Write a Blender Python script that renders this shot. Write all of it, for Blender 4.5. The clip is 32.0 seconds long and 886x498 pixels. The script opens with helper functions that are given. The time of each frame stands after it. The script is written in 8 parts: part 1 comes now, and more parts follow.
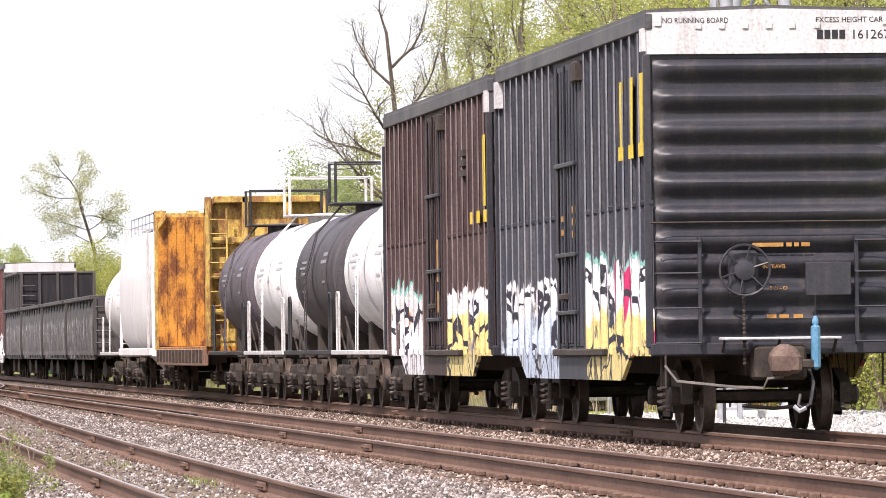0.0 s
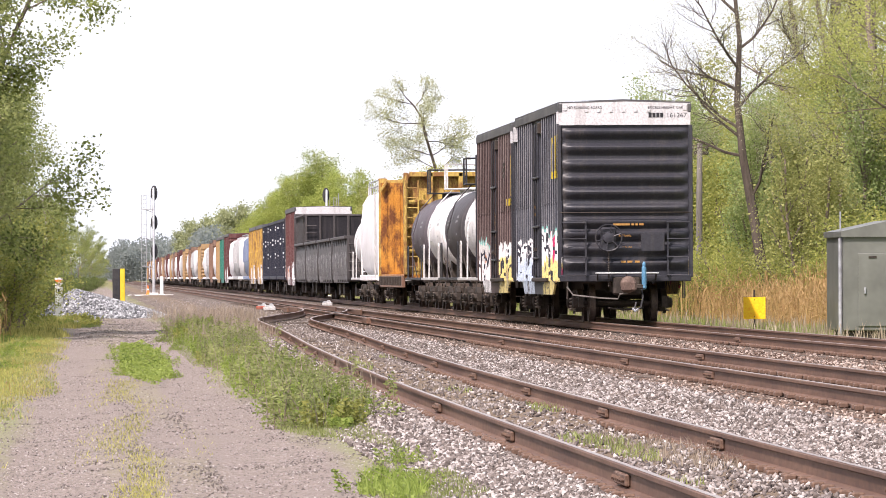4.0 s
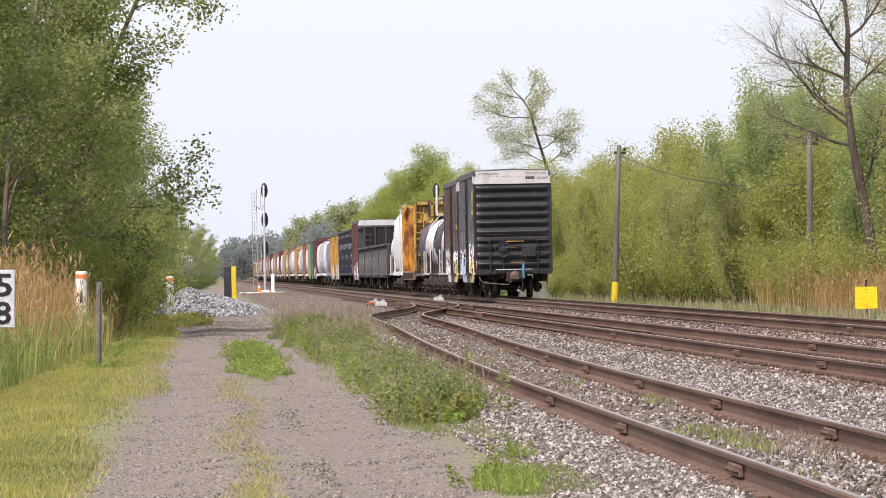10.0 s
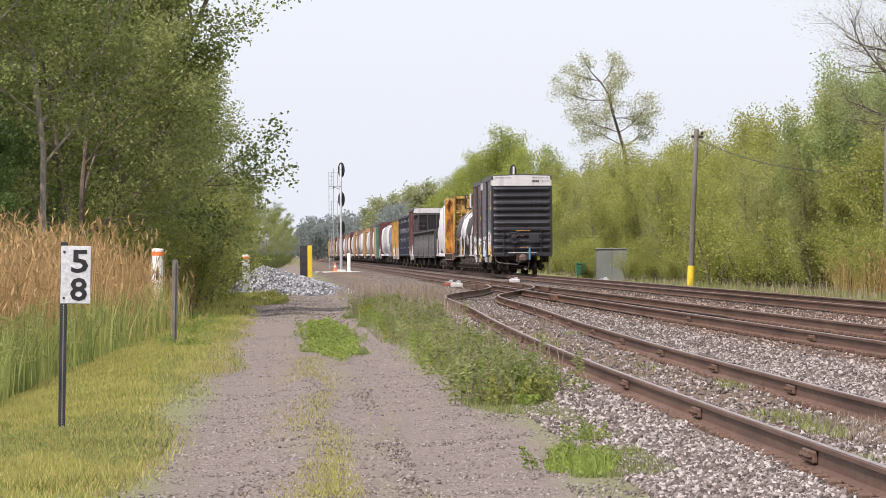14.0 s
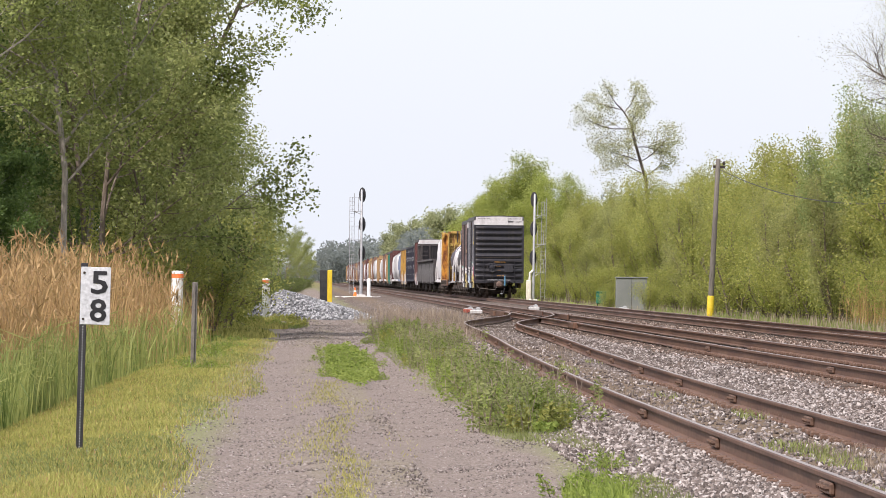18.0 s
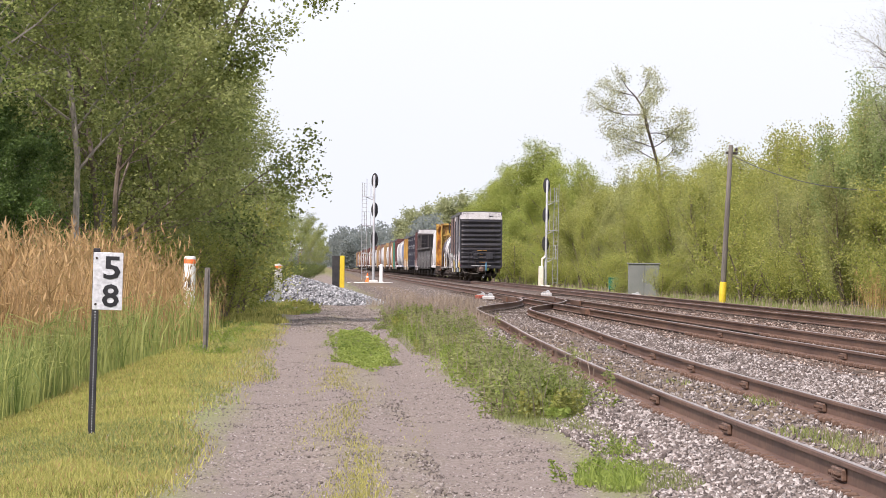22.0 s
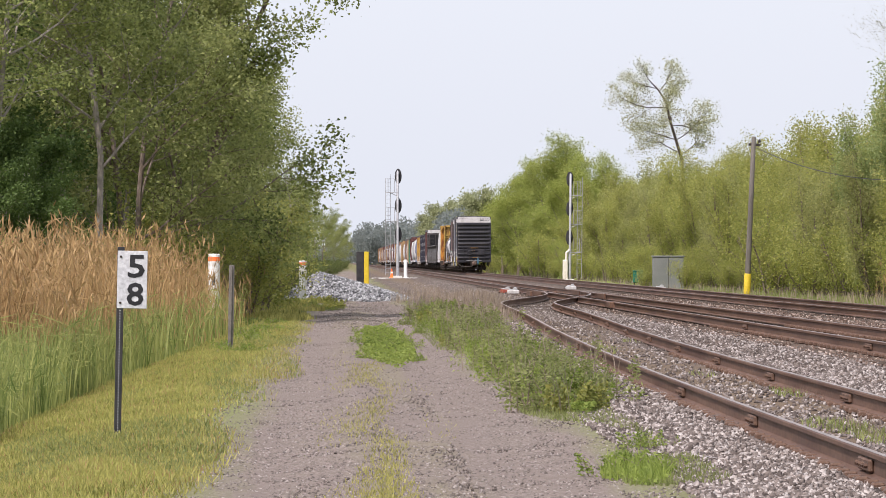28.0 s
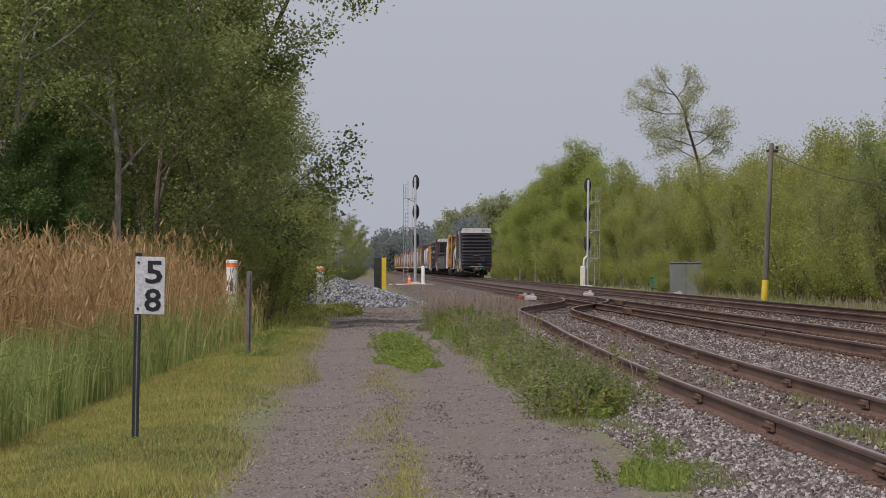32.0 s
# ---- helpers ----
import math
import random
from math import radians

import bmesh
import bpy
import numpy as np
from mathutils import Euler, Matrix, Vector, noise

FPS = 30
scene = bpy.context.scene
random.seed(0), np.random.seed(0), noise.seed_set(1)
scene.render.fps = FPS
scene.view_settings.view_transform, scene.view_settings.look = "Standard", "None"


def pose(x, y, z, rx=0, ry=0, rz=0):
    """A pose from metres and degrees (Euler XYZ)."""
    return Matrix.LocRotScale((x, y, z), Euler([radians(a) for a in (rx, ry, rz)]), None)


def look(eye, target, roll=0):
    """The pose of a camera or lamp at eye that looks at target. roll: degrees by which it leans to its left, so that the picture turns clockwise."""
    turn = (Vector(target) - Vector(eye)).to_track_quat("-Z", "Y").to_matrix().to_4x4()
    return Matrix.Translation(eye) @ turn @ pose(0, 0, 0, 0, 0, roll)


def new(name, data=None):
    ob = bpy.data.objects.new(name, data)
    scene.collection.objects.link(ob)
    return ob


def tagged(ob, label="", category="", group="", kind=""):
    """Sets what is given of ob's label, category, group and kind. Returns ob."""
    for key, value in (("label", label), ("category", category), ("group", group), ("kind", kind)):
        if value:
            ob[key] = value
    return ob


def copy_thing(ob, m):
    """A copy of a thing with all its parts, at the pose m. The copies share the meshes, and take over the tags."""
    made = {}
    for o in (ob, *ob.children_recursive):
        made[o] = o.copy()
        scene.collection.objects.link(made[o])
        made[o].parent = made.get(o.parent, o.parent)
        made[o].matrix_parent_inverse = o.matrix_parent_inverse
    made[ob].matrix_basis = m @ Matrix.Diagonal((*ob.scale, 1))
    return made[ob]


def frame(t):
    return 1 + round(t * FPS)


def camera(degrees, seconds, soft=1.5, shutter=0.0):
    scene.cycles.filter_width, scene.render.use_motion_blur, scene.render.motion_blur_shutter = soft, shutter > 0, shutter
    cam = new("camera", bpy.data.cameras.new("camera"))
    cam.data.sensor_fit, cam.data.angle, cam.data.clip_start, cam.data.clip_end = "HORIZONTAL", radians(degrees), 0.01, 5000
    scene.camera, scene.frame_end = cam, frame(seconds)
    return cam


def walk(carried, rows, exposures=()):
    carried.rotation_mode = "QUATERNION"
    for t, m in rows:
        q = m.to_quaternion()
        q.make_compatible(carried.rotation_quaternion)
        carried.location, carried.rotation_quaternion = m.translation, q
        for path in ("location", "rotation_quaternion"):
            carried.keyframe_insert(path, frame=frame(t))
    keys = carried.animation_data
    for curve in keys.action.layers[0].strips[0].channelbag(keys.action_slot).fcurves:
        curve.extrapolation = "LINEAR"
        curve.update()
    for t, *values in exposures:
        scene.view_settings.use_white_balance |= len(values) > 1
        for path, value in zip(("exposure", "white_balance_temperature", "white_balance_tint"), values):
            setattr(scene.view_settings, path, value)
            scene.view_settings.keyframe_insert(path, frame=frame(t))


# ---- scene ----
# World: x to the right of the line of sight along the tracks, y along the tracks, z = 0 at the main line's rail head.
EXPOSURES = [(0.0, 0.75, 6550, 23), (4.0, 0.68, 6550, 23), (7.0, 0.40, 6550, 22), (12.0, 0.26, 6500, 20), (14.0, 0.22, 6500, 20), (17.0, 0.28, 6500, 20), (18.0, 0.28, 6500, 20), (19.0, 0.22, 6500, 20), (20.0, 0.25, 6500, 21), (22.0, 0.37, 6500, 22), (23.0, 0.37, 6500, 22), (25.0, 0.34, 6500, 22), (28.0, 0.14, 6450, 21), (31.0, 0.0, 6420, 21), (32.0, -0.76, 6330, 21)]
cam = camera(7.938, 32.0, soft=0.45)
EYE = (0.0, 0.0, 1.13)


def aim(turn, tilt, roll):
    """The camera's pose: degrees to the right of the track's line, degrees up, and lean."""
    a, b = radians(turn), radians(tilt)
    way = (math.sin(a) * math.cos(b), math.cos(a) * math.cos(b), math.sin(b))
    return look(EYE, [e + 100 * w for e, w in zip(EYE, way)], roll)


walk(cam, [(t, aim(*row)) for t, *row in [
    (0.0, 6.2037, 0.8780, -0.71), (0.5, 5.8186, 0.7820, -0.80), (1.0, 5.4278, 0.7573, -0.69),
    (1.5, 5.0014, 0.6760, -0.77), (2.0, 4.5700, 0.5272, -0.67), (2.5, 4.1811, 0.4147, -0.65),
    (3.0, 3.7190, 0.3433, -0.54), (3.5, 3.3958, 0.2828, -0.47), (4.0, 3.1215, 0.2454, -0.30),
    (4.5, 2.8934, 0.2267, -0.27), (6.5, 2.5481, 0.1093, -0.63), (7.0, 2.4613, 0.0859, -0.57),
    (7.5, 2.3621, 0.1273, -0.59), (8.0, 2.2868, 0.1823, -0.72), (8.5, 2.2369, 0.1990, -0.68),
    (9.0, 2.2197, 0.2052, -0.67), (9.5, 2.1694, 0.1912, -0.84), (10.0, 2.1270, 0.2067, -1.04),
    (10.5, 2.0642, 0.2094, -0.99), (11.0, 1.9655, 0.2093, -0.79), (11.5, 1.8746, 0.2170, -0.48),
    (12.0, 1.8004, 0.1972, -0.44), (12.5, 1.6909, 0.1426, -0.51), (13.0, 1.6038, 0.0806, -0.49),
    (13.5, 1.4960, 0.0371, -0.50), (14.0, 1.4413, 0.0462, -0.33), (14.5, 1.4256, 0.0852, -0.11),
    (16.5, 1.1610, 0.2625, 0.16), (17.0, 1.1803, 0.2757, -0.02), (17.5, 1.2308, 0.2712, 0.20),
    (18.0, 1.2597, 0.2818, 0.50), (18.5, 1.2784, 0.2971, 0.72), (19.0, 1.2354, 0.3017, 0.45),
    (19.5, 1.1507, 0.2806, 0.43), (20.0, 1.0995, 0.2326, 0.37), (20.5, 1.0601, 0.1809, 0.50),
    (21.0, 1.0698, 0.1442, 0.63), (21.5, 1.1102, 0.1336, 0.77), (22.0, 1.1496, 0.1534, 0.58),
    (22.5, 1.1744, 0.1748, 0.21), (23.0, 1.1984, 0.1921, -0.02), (23.5, 1.1817, 0.1771, 0.11),
    (24.0, 1.1671, 0.1351, 0.04), (24.5, 1.1380, 0.1040, -0.01), (25.0, 1.0804, 0.0832, 0.12),
    (25.5, 1.0029, 0.0783, 0.16), (27.5, 0.9495, 0.0789, 0.05), (28.0, 0.9340, 0.1070, -0.05),
    (28.5, 0.9477, 0.0969, -0.06), (29.0, 0.9477, 0.0860, -0.02), (29.5, 0.9212, 0.1034, 0.02),
    (30.0, 0.8776, 0.1230, -0.03), (30.5, 0.8166, 0.1308, -0.08), (31.0, 0.7653, 0.1543, 0.02),
    (31.5, 0.7613, 0.1764, 0.10), (32.0, 0.7758, 0.1623, 0.00),
]], exposures=EXPOSURES)

# ---------------------------------------------------------------- light
SUN_FROM = Vector((-0.38, -0.56, 0.82)).normalized()
world = bpy.data.worlds.new("hazy_sky")
scene.world = world
world.use_nodes = True
wn = world.node_tree.nodes
sky = wn.new("ShaderNodeTexSky")
sky.sky_type = "NISHITA"
sky.sun_disc = False
sky.sun_elevation = math.asin(SUN_FROM.z)
sky.sun_rotation = math.atan2(SUN_FROM.x, SUN_FROM.y)
sky.air_density, sky.dust_density, sky.ozone_density = 1.0, 4.0, 1.0
veil = wn.new("ShaderNodeMixRGB")
veil.inputs["Fac"].default_value = 0.6
veil.inputs["Color2"].default_value = (11.0, 12.15, 12.75, 1)
world.node_tree.links.new(sky.outputs["Color"], veil.inputs["Color1"])
world.node_tree.links.new(veil.outputs["Color"], wn["Background"].inputs["Color"])
wn["Background"].inputs["Strength"].default_value = 0.1
sun_lamp = bpy.data.lights.new("sun", "SUN")
sun_lamp.energy, sun_lamp.angle, sun_lamp.color = 4.45, radians(0.8), (1.0, 0.95, 0.86)
sun = new("sun", sun_lamp)
sun.matrix_basis = look(SUN_FROM * 200, (0, 0, 0))


# ---------------------------------------------------------------- materials
def node_mat(name):
    m = bpy.data.materials.new(name)
    m.use_nodes = True
    nodes, links = m.node_tree.nodes, m.node_tree.links
    return m, nodes, links, nodes["Principled BSDF"]


def noise_node(nodes, links, vec, scale, detail=4.0, rough=0.6):
    n = nodes.new("ShaderNodeTexNoise")
    n.inputs["Scale"].default_value, n.inputs["Detail"].default_value, n.inputs["Roughness"].default_value = scale, detail, rough
    links.new(vec, n.inputs["Vector"])
    return n.outputs["Fac"]


def ramp_node(nodes, links, fac, lo, hi):
    r = nodes.new("ShaderNodeMapRange")
    r.inputs["From Min"].default_value, r.inputs["From Max"].default_value = lo, hi
    links.new(fac, r.inputs["Value"])
    return r.outputs["Result"]


def mix_node(nodes, links, fac, a, b, blend="MIX"):
    m = nodes.new("ShaderNodeMixRGB")
    m.blend_type = blend
    for sock, v in (("Fac", fac), ("Color1", a), ("Color2", b)):
        if isinstance(v, (int, float)):
            m.inputs[sock].default_value = v
        elif isinstance(v, tuple):
            m.inputs[sock].default_value = (*v, 1)
        else:
            links.new(v, m.inputs[sock])
    return m.outputs["Color"]


def place_vec(nodes, links, stretch=(1, 1, 1), world_space=False):
    if world_space:
        src = nodes.new("ShaderNodeNewGeometry").outputs["Position"]
    else:
        src = nodes.new("ShaderNodeTexCoord").outputs["Object"]
    mp = nodes.new("ShaderNodeMapping")
    mp.inputs["Scale"].default_value = stretch
    links.new(src, mp.inputs["Vector"])
    return mp.outputs["Vector"]


def bump_node(nodes, links, bsdf, height, strength, distance):
    b = nodes.new("ShaderNodeBump")
    b.inputs["Strength"].default_value, b.inputs["Distance"].default_value = strength, distance
    links.new(height, b.inputs["Height"])
    links.new(b.outputs["Normal"], bsdf.inputs["Normal"])


def surface(name, base, other, rough=0.7, metal=0.0, scale=1.0, fine=14.0, stretch=(1, 1, 1), amount=(0.35, 0.7), bump=0.3, depth=0.01,
            stain=None, stain_range=(0.55, 0.75), random_value=0.0, spec=0.3):
    """A weathered surface: two colours blended by broad noise, fine grain, optional stains, bump."""
    m, nodes, links, bsdf = node_mat(name)
    vec = place_vec(nodes, links, stretch)
    broad = ramp_node(nodes, links, noise_node(nodes, links, vec, scale), *amount)
    grain = noise_node(nodes, links, vec, fine, 3.0)
    col = mix_node(nodes, links, broad, base, other)
    col = mix_node(nodes, links, 0.35, col, ramp_node(nodes, links, grain, 0.2, 0.8), "OVERLAY")
    if stain:
        spots = ramp_node(nodes, links, noise_node(nodes, links, vec, scale * 2.7, 6.0, 0.7), *stain_range)
        col = mix_node(nodes, links, spots, col, stain)
    if random_value:
        info = nodes.new("ShaderNodeObjectInfo").outputs["Random"]
        col = mix_node(nodes, links, 1.0, col, ramp_node(nodes, links, info, -1 / random_value, 1.0), "MULTIPLY")
    links.new(col, bsdf.inputs["Base Color"])
    bsdf.inputs["Roughness"].default_value, bsdf.inputs["Metallic"].default_value = rough, metal
    bsdf.inputs["Specular IOR Level"].default_value = spec
    if bump:
        bump_node(nodes, links, bsdf, grain, bump, depth)
    return m


def leaf_mat(name, c1, c2, trans=0.5):
    m, nodes, links, bsdf = node_mat(name)
    geo = nodes.new("ShaderNodeNewGeometry")
    obj = nodes.new("ShaderNodeObjectInfo")
    vec = place_vec(nodes, links)
    clump = ramp_node(nodes, links, noise_node(nodes, links, vec, 0.45, 2.0), 0.35, 0.65)
    col = mix_node(nodes, links, geo.outputs["Random Per Island"], c1, c2)
    col = mix_node(nodes, links, clump, col, mix_node(nodes, links, 0.5, col, c2))
    hue = nodes.new("ShaderNodeHueSaturation")
    links.new(col, hue.inputs["Color"])
    links.new(ramp_node(nodes, links, obj.outputs["Random"], -4.0, 2.2), hue.inputs["Value"])
    col = hue.outputs["Color"]
    links.new(col, bsdf.inputs["Base Color"])
    bsdf.inputs["Roughness"].default_value = 0.55
    bsdf.inputs["Specular IOR Level"].default_value = 0.25
    tr = nodes.new("ShaderNodeBsdfTranslucent")
    links.new(col, tr.inputs["Color"])
    mx = nodes.new("ShaderNodeMixShader")
    mx.inputs["Fac"].default_value = trans
    links.new(bsdf.outputs["BSDF"], mx.inputs[1])
    links.new(tr.outputs["BSDF"], mx.inputs[2])
    links.new(mx.outputs["Shader"], nodes["Material Output"].inputs["Surface"])
    return m


M = {}

# ---------------------------------------------------------------- mesh helpers
class Shape:
    """Collects vertices and faces for one mesh."""

    def __init__(self):
        self.v, self.f = [], []

    def add(self, verts, faces):
        n = len(self.v)
        self.v.extend(tuple(p) for p in verts)
        self.f.extend(tuple(i + n for i in face) for face in faces)
        return self

    def box(self, x0, x1, y0, y1, z0, z1, bevel=0.0):
        if bevel <= 0:
            vs = [(x, y, z) for z in (z0, z1) for y in (y0, y1) for x in (x0, x1)]
            return self.add(vs, [(0, 2, 3, 1), (4, 5, 7, 6), (0, 1, 5, 4), (1, 3, 7, 5), (3, 2, 6, 7), (2, 0, 4, 6)])
        b = min(bevel, (x1 - x0) * 0.45, (y1 - y0) * 0.45, (z1 - z0) * 0.45)
        rings = []
        for z, inset in ((z0, b), (z0 + b, 0), (z1 - b, 0), (z1, b)):
            a0, a1, c0, c1 = x0 + inset, x1 - inset, y0 + inset, y1 - inset
            k = b if inset == 0 else b * 0.5
            rings.append([(a0 + k, c0, z), (a1 - k, c0, z), (a1, c0 + k, z), (a1, c1 - k, z), (a1 - k, c1, z), (a0 + k, c1, z), (a0, c1 - k, z), (a0, c0 + k, z)])
        return self.loft(rings)

    def loft(self, rings, caps=True, closed=True):
        n = len(rings[0])
        faces = []
        for r in range(len(rings) - 1):
            for i in range(n if closed else n - 1):
                j = (i + 1) % n
                faces.append((r * n + i, r * n + j, (r + 1) * n + j, (r + 1) * n + i))
        if caps:
            faces.append(tuple(range(n - 1, -1, -1)))
            faces.append(tuple(range((len(rings) - 1) * n, len(rings) * n)))
        return self.add([p for ring in rings for p in ring], faces)

    def tube(self, path, radius, sides=6, caps=True):
        """A round bar along a line of points; radius may be a list."""
        pts = [Vector(p) for p in path]
        rad = radius if isinstance(radius, (list, tuple)) else [radius] * len(pts)
        rings, last = [], None
        for i, p in enumerate(pts):
            d = (pts[min(i + 1, len(pts) - 1)] - pts[max(i - 1, 0)]).normalized()
            if last is None:
                u = d.orthogonal().normalized()
            else:
                u = (last - d * last.dot(d))
                u = u.normalized() if u.length > 1e-5 else d.orthogonal().normalized()
            last = u
            w = d.cross(u)
            rings.append([p + (u * math.cos(a) + w * math.sin(a)) * rad[i] for a in [2 * math.pi * k / sides for k in range(sides)]])
        return self.loft(rings, caps)

    def lathe(self, profile, axis="z", center=(0, 0, 0), sides=16, caps=True):
        """Turns (radius, height) rows round an axis."""
        rings = []
        for r, h in profile:
            ring = []
            for k in range(sides):
                a = 2 * math.pi * k / sides
                c, s = r * math.cos(a), r * math.sin(a)
                p = {"z": (c, s, h), "y": (c, h, s), "x": (h, c, s)}[axis]
                ring.append((p[0] + center[0], p[1] + center[1], p[2] + center[2]))
            rings.append(ring)
        return self.loft(rings, caps)

    def quad(self, a, b, c, d):
        return self.add((a, b, c, d), [(0, 1, 2, 3)])

    def moved(self, m, other):
        return self.add([m @ Vector(p) for p in other.v], other.f)

    def mesh(self, name, material, smooth=False):
        me = bpy.data.meshes.new(name)
        me.from_pydata(self.v, [], self.f)
        me.materials.append(material)
        if smooth:
            me.shade_smooth()
        me.update()
        bm = bmesh.new()
        bm.from_mesh(me)
        bmesh.ops.recalc_face_normals(bm, faces=bm.faces)
        bm.to_mesh(me)
        bm.free()
        return me


def soft(me, degrees=35):
    """Smooth shading with sharp edges past an angle."""
    me.shade_smooth()
    me.set_sharp_from_angle(angle=radians(degrees))
    return me


def part(name, shape, material, parent, label="", smooth=True, at=None):
    me = shape.mesh(name, material) if isinstance(shape, Shape) else shape
    if smooth and isinstance(shape, Shape):
        soft(me)
    ob = new(name, me)
    ob.parent = parent
    if at is not None:
        ob.matrix_basis = at
    if label:
        ob["label"] = label
    return ob


def thing(name, label, category, group="", m=None, kind=""):
    ob = new(name)
    ob.empty_display_size = 0.2
    if m is not None:
        ob.matrix_basis = m
    return tagged(ob, label, category, group, kind)


def solid(name, shape, material, label, category, group="", kind="", smooth=True, m=None):
    me = shape.mesh(name, material) if isinstance(shape, Shape) else shape
    if smooth and isinstance(shape, Shape):
        soft(me)
    ob = new(name, me)
    if m is not None:
        ob.matrix_basis = m
    return tagged(ob, label, category, group, kind)


def fast_mesh(name, verts, faces_n, n, material, smooth=False):
    """A mesh of many equal polygons from numpy arrays; faces_n has n columns."""
    me = bpy.data.meshes.new(name)
    count = len(faces_n)
    me.vertices.add(len(verts))
    me.vertices.foreach_set("co", np.ascontiguousarray(verts, dtype=np.float32).ravel())
    me.loops.add(count * n)
    me.loops.foreach_set("vertex_index", np.ascontiguousarray(faces_n, dtype=np.int32).ravel())
    me.polygons.add(count)
    me.polygons.foreach_set("loop_start", np.arange(0, count * n, n, dtype=np.int32))
    me.polygons.foreach_set("loop_total", np.full(count, n, dtype=np.int32))
    me.materials.append(material)
    me.update(calc_edges=True)
    if smooth:
        me.shade_smooth()
    return me


def lettering(text, size, material, parent, at, name="lettering", width=None, align="LEFT", bold=0.0):
    """Words in the built-in font as a thin mesh."""
    cu = bpy.data.curves.new(name, "FONT")
    cu.offset = bold
    cu.body, cu.size, cu.extrude, cu.align_x, cu.resolution_u = text, size, 0.002, align, 2
    tmp = bpy.data.objects.new(name, cu)
    scene.collection.objects.link(tmp)
    me = bpy.data.meshes.new_from_object(tmp.evaluated_get(bpy.context.evaluated_depsgraph_get()))
    bpy.data.objects.remove(tmp)
    me.materials.clear()
    me.materials.append(material)
    if width:
        xs = [v.co.x for v in me.vertices]
        k = width / (max(xs) - min(xs))
        for v in me.vertices:
            v.co.x *= k
    ob = new(name, me)
    ob.parent = parent
    ob.matrix_basis = at
    return ob


FACE_CAMERA = Matrix.Rotation(radians(90), 4, "X")       # text that faces -y
FACE_LEFT = Matrix.Rotation(radians(-90), 4, "Z") @ Matrix.Rotation(radians(90), 4, "X")   # text that faces -x


# ---------------------------------------------------------------- ground
TRACK_FAR, TRACK_NEAR, HALF_GAUGE = 12.89, 8.30, 0.7525
LEAD_END = 262.0                                         # where the siding meets the near main track
SIDING = [(0, 4.30), (40, 4.33), (60, 4.35), (80, 4.42), (100, 4.58), (125, 4.85), (150, 5.12), (170, 5.22), (183, 5.42), (195, 6.2), (208, 7.28), (220, 7.92), (236, 8.24), (262, 8.30)]


def curve_value(rows, y):
    """Smooth interpolation along rows of (y, value)."""
    if y <= rows[0][0]:
        return rows[0][1]
    for i in range(len(rows) - 1):
        y0, v0 = rows[i]
        y1, v1 = rows[i + 1]
        if y <= y1:
            p = rows[i - 1] if i else rows[i]
            n = rows[i + 2] if i + 2 < len(rows) else rows[i + 1]
            m0 = (v1 - p[1]) / (y1 - p[0]) * (y1 - y0)
            m1 = (n[1] - v0) / (n[0] - y0) * (y1 - y0)
            t = (y - y0) / (y1 - y0)
            return (2 * t ** 3 - 3 * t * t + 1) * v0 + (t ** 3 - 2 * t * t + t) * m0 + (3 * t * t - 2 * t ** 3) * v1 + (t ** 3 - t * t) * m1
    return rows[-1][1]


def siding_x(y):
    return curve_value(SIDING, y)


def siding_top(y):
    """Rail head of the siding: lower than the main line, rising to it at the turnout."""
    return -0.15 if y < 120 else -0.15 * max(0.0, (215 - y) / 95) if y < 215 else 0.0


NEAR_PROFILE = [(-400, -1.6), (-60, -1.5), (-8, -1.15), (-4.6, -0.95), (-3.0, -0.62), (-2.0, -0.47), (-1.2, -0.45), (-0.5, -0.49), (0.35, -0.44), (1.2, -0.49), (1.9, -0.45), (2.6, -0.43),
                (3.1, -0.36), (3.4, -0.345), (5.3, -0.345), (6.3, -0.33), (6.75, -0.24), (7.0, -0.225), (14.3, -0.225), (15.0, -0.30), (16.2, -0.55), (18, -0.5), (23, -0.5), (40, -0.7), (80, -0.6), (400, 0.0)]


def ground_z(x, y):
    prof = NEAR_PROFILE
    z = prof[-1][1]
    for i in range(len(prof) - 1):
        if x <= prof[i + 1][0]:
            t = max(0.0, (x - prof[i][0]) / (prof[i + 1][0] - prof[i][0]))
            z = prof[i][1] + (prof[i + 1][1] - prof[i][1]) * t
            break
    lift = min(1.0, max(0.0, (y - 120) / 95))
    if 2.3 < x < 6.9:
        z += (-0.225 - z) * lift * min(1.0, (x - 2.3) / 1.5)
    if 1.9 < x < 6.9 or x > 15 or x < 1.0:
        z += 0.03 * noise.noise((x * 0.7, y * 0.15, 3.1))
    if -6 < x <= 3 and y > 150:
        z += 0.12 * min(1.0, (y - 150) / 120)
    return z


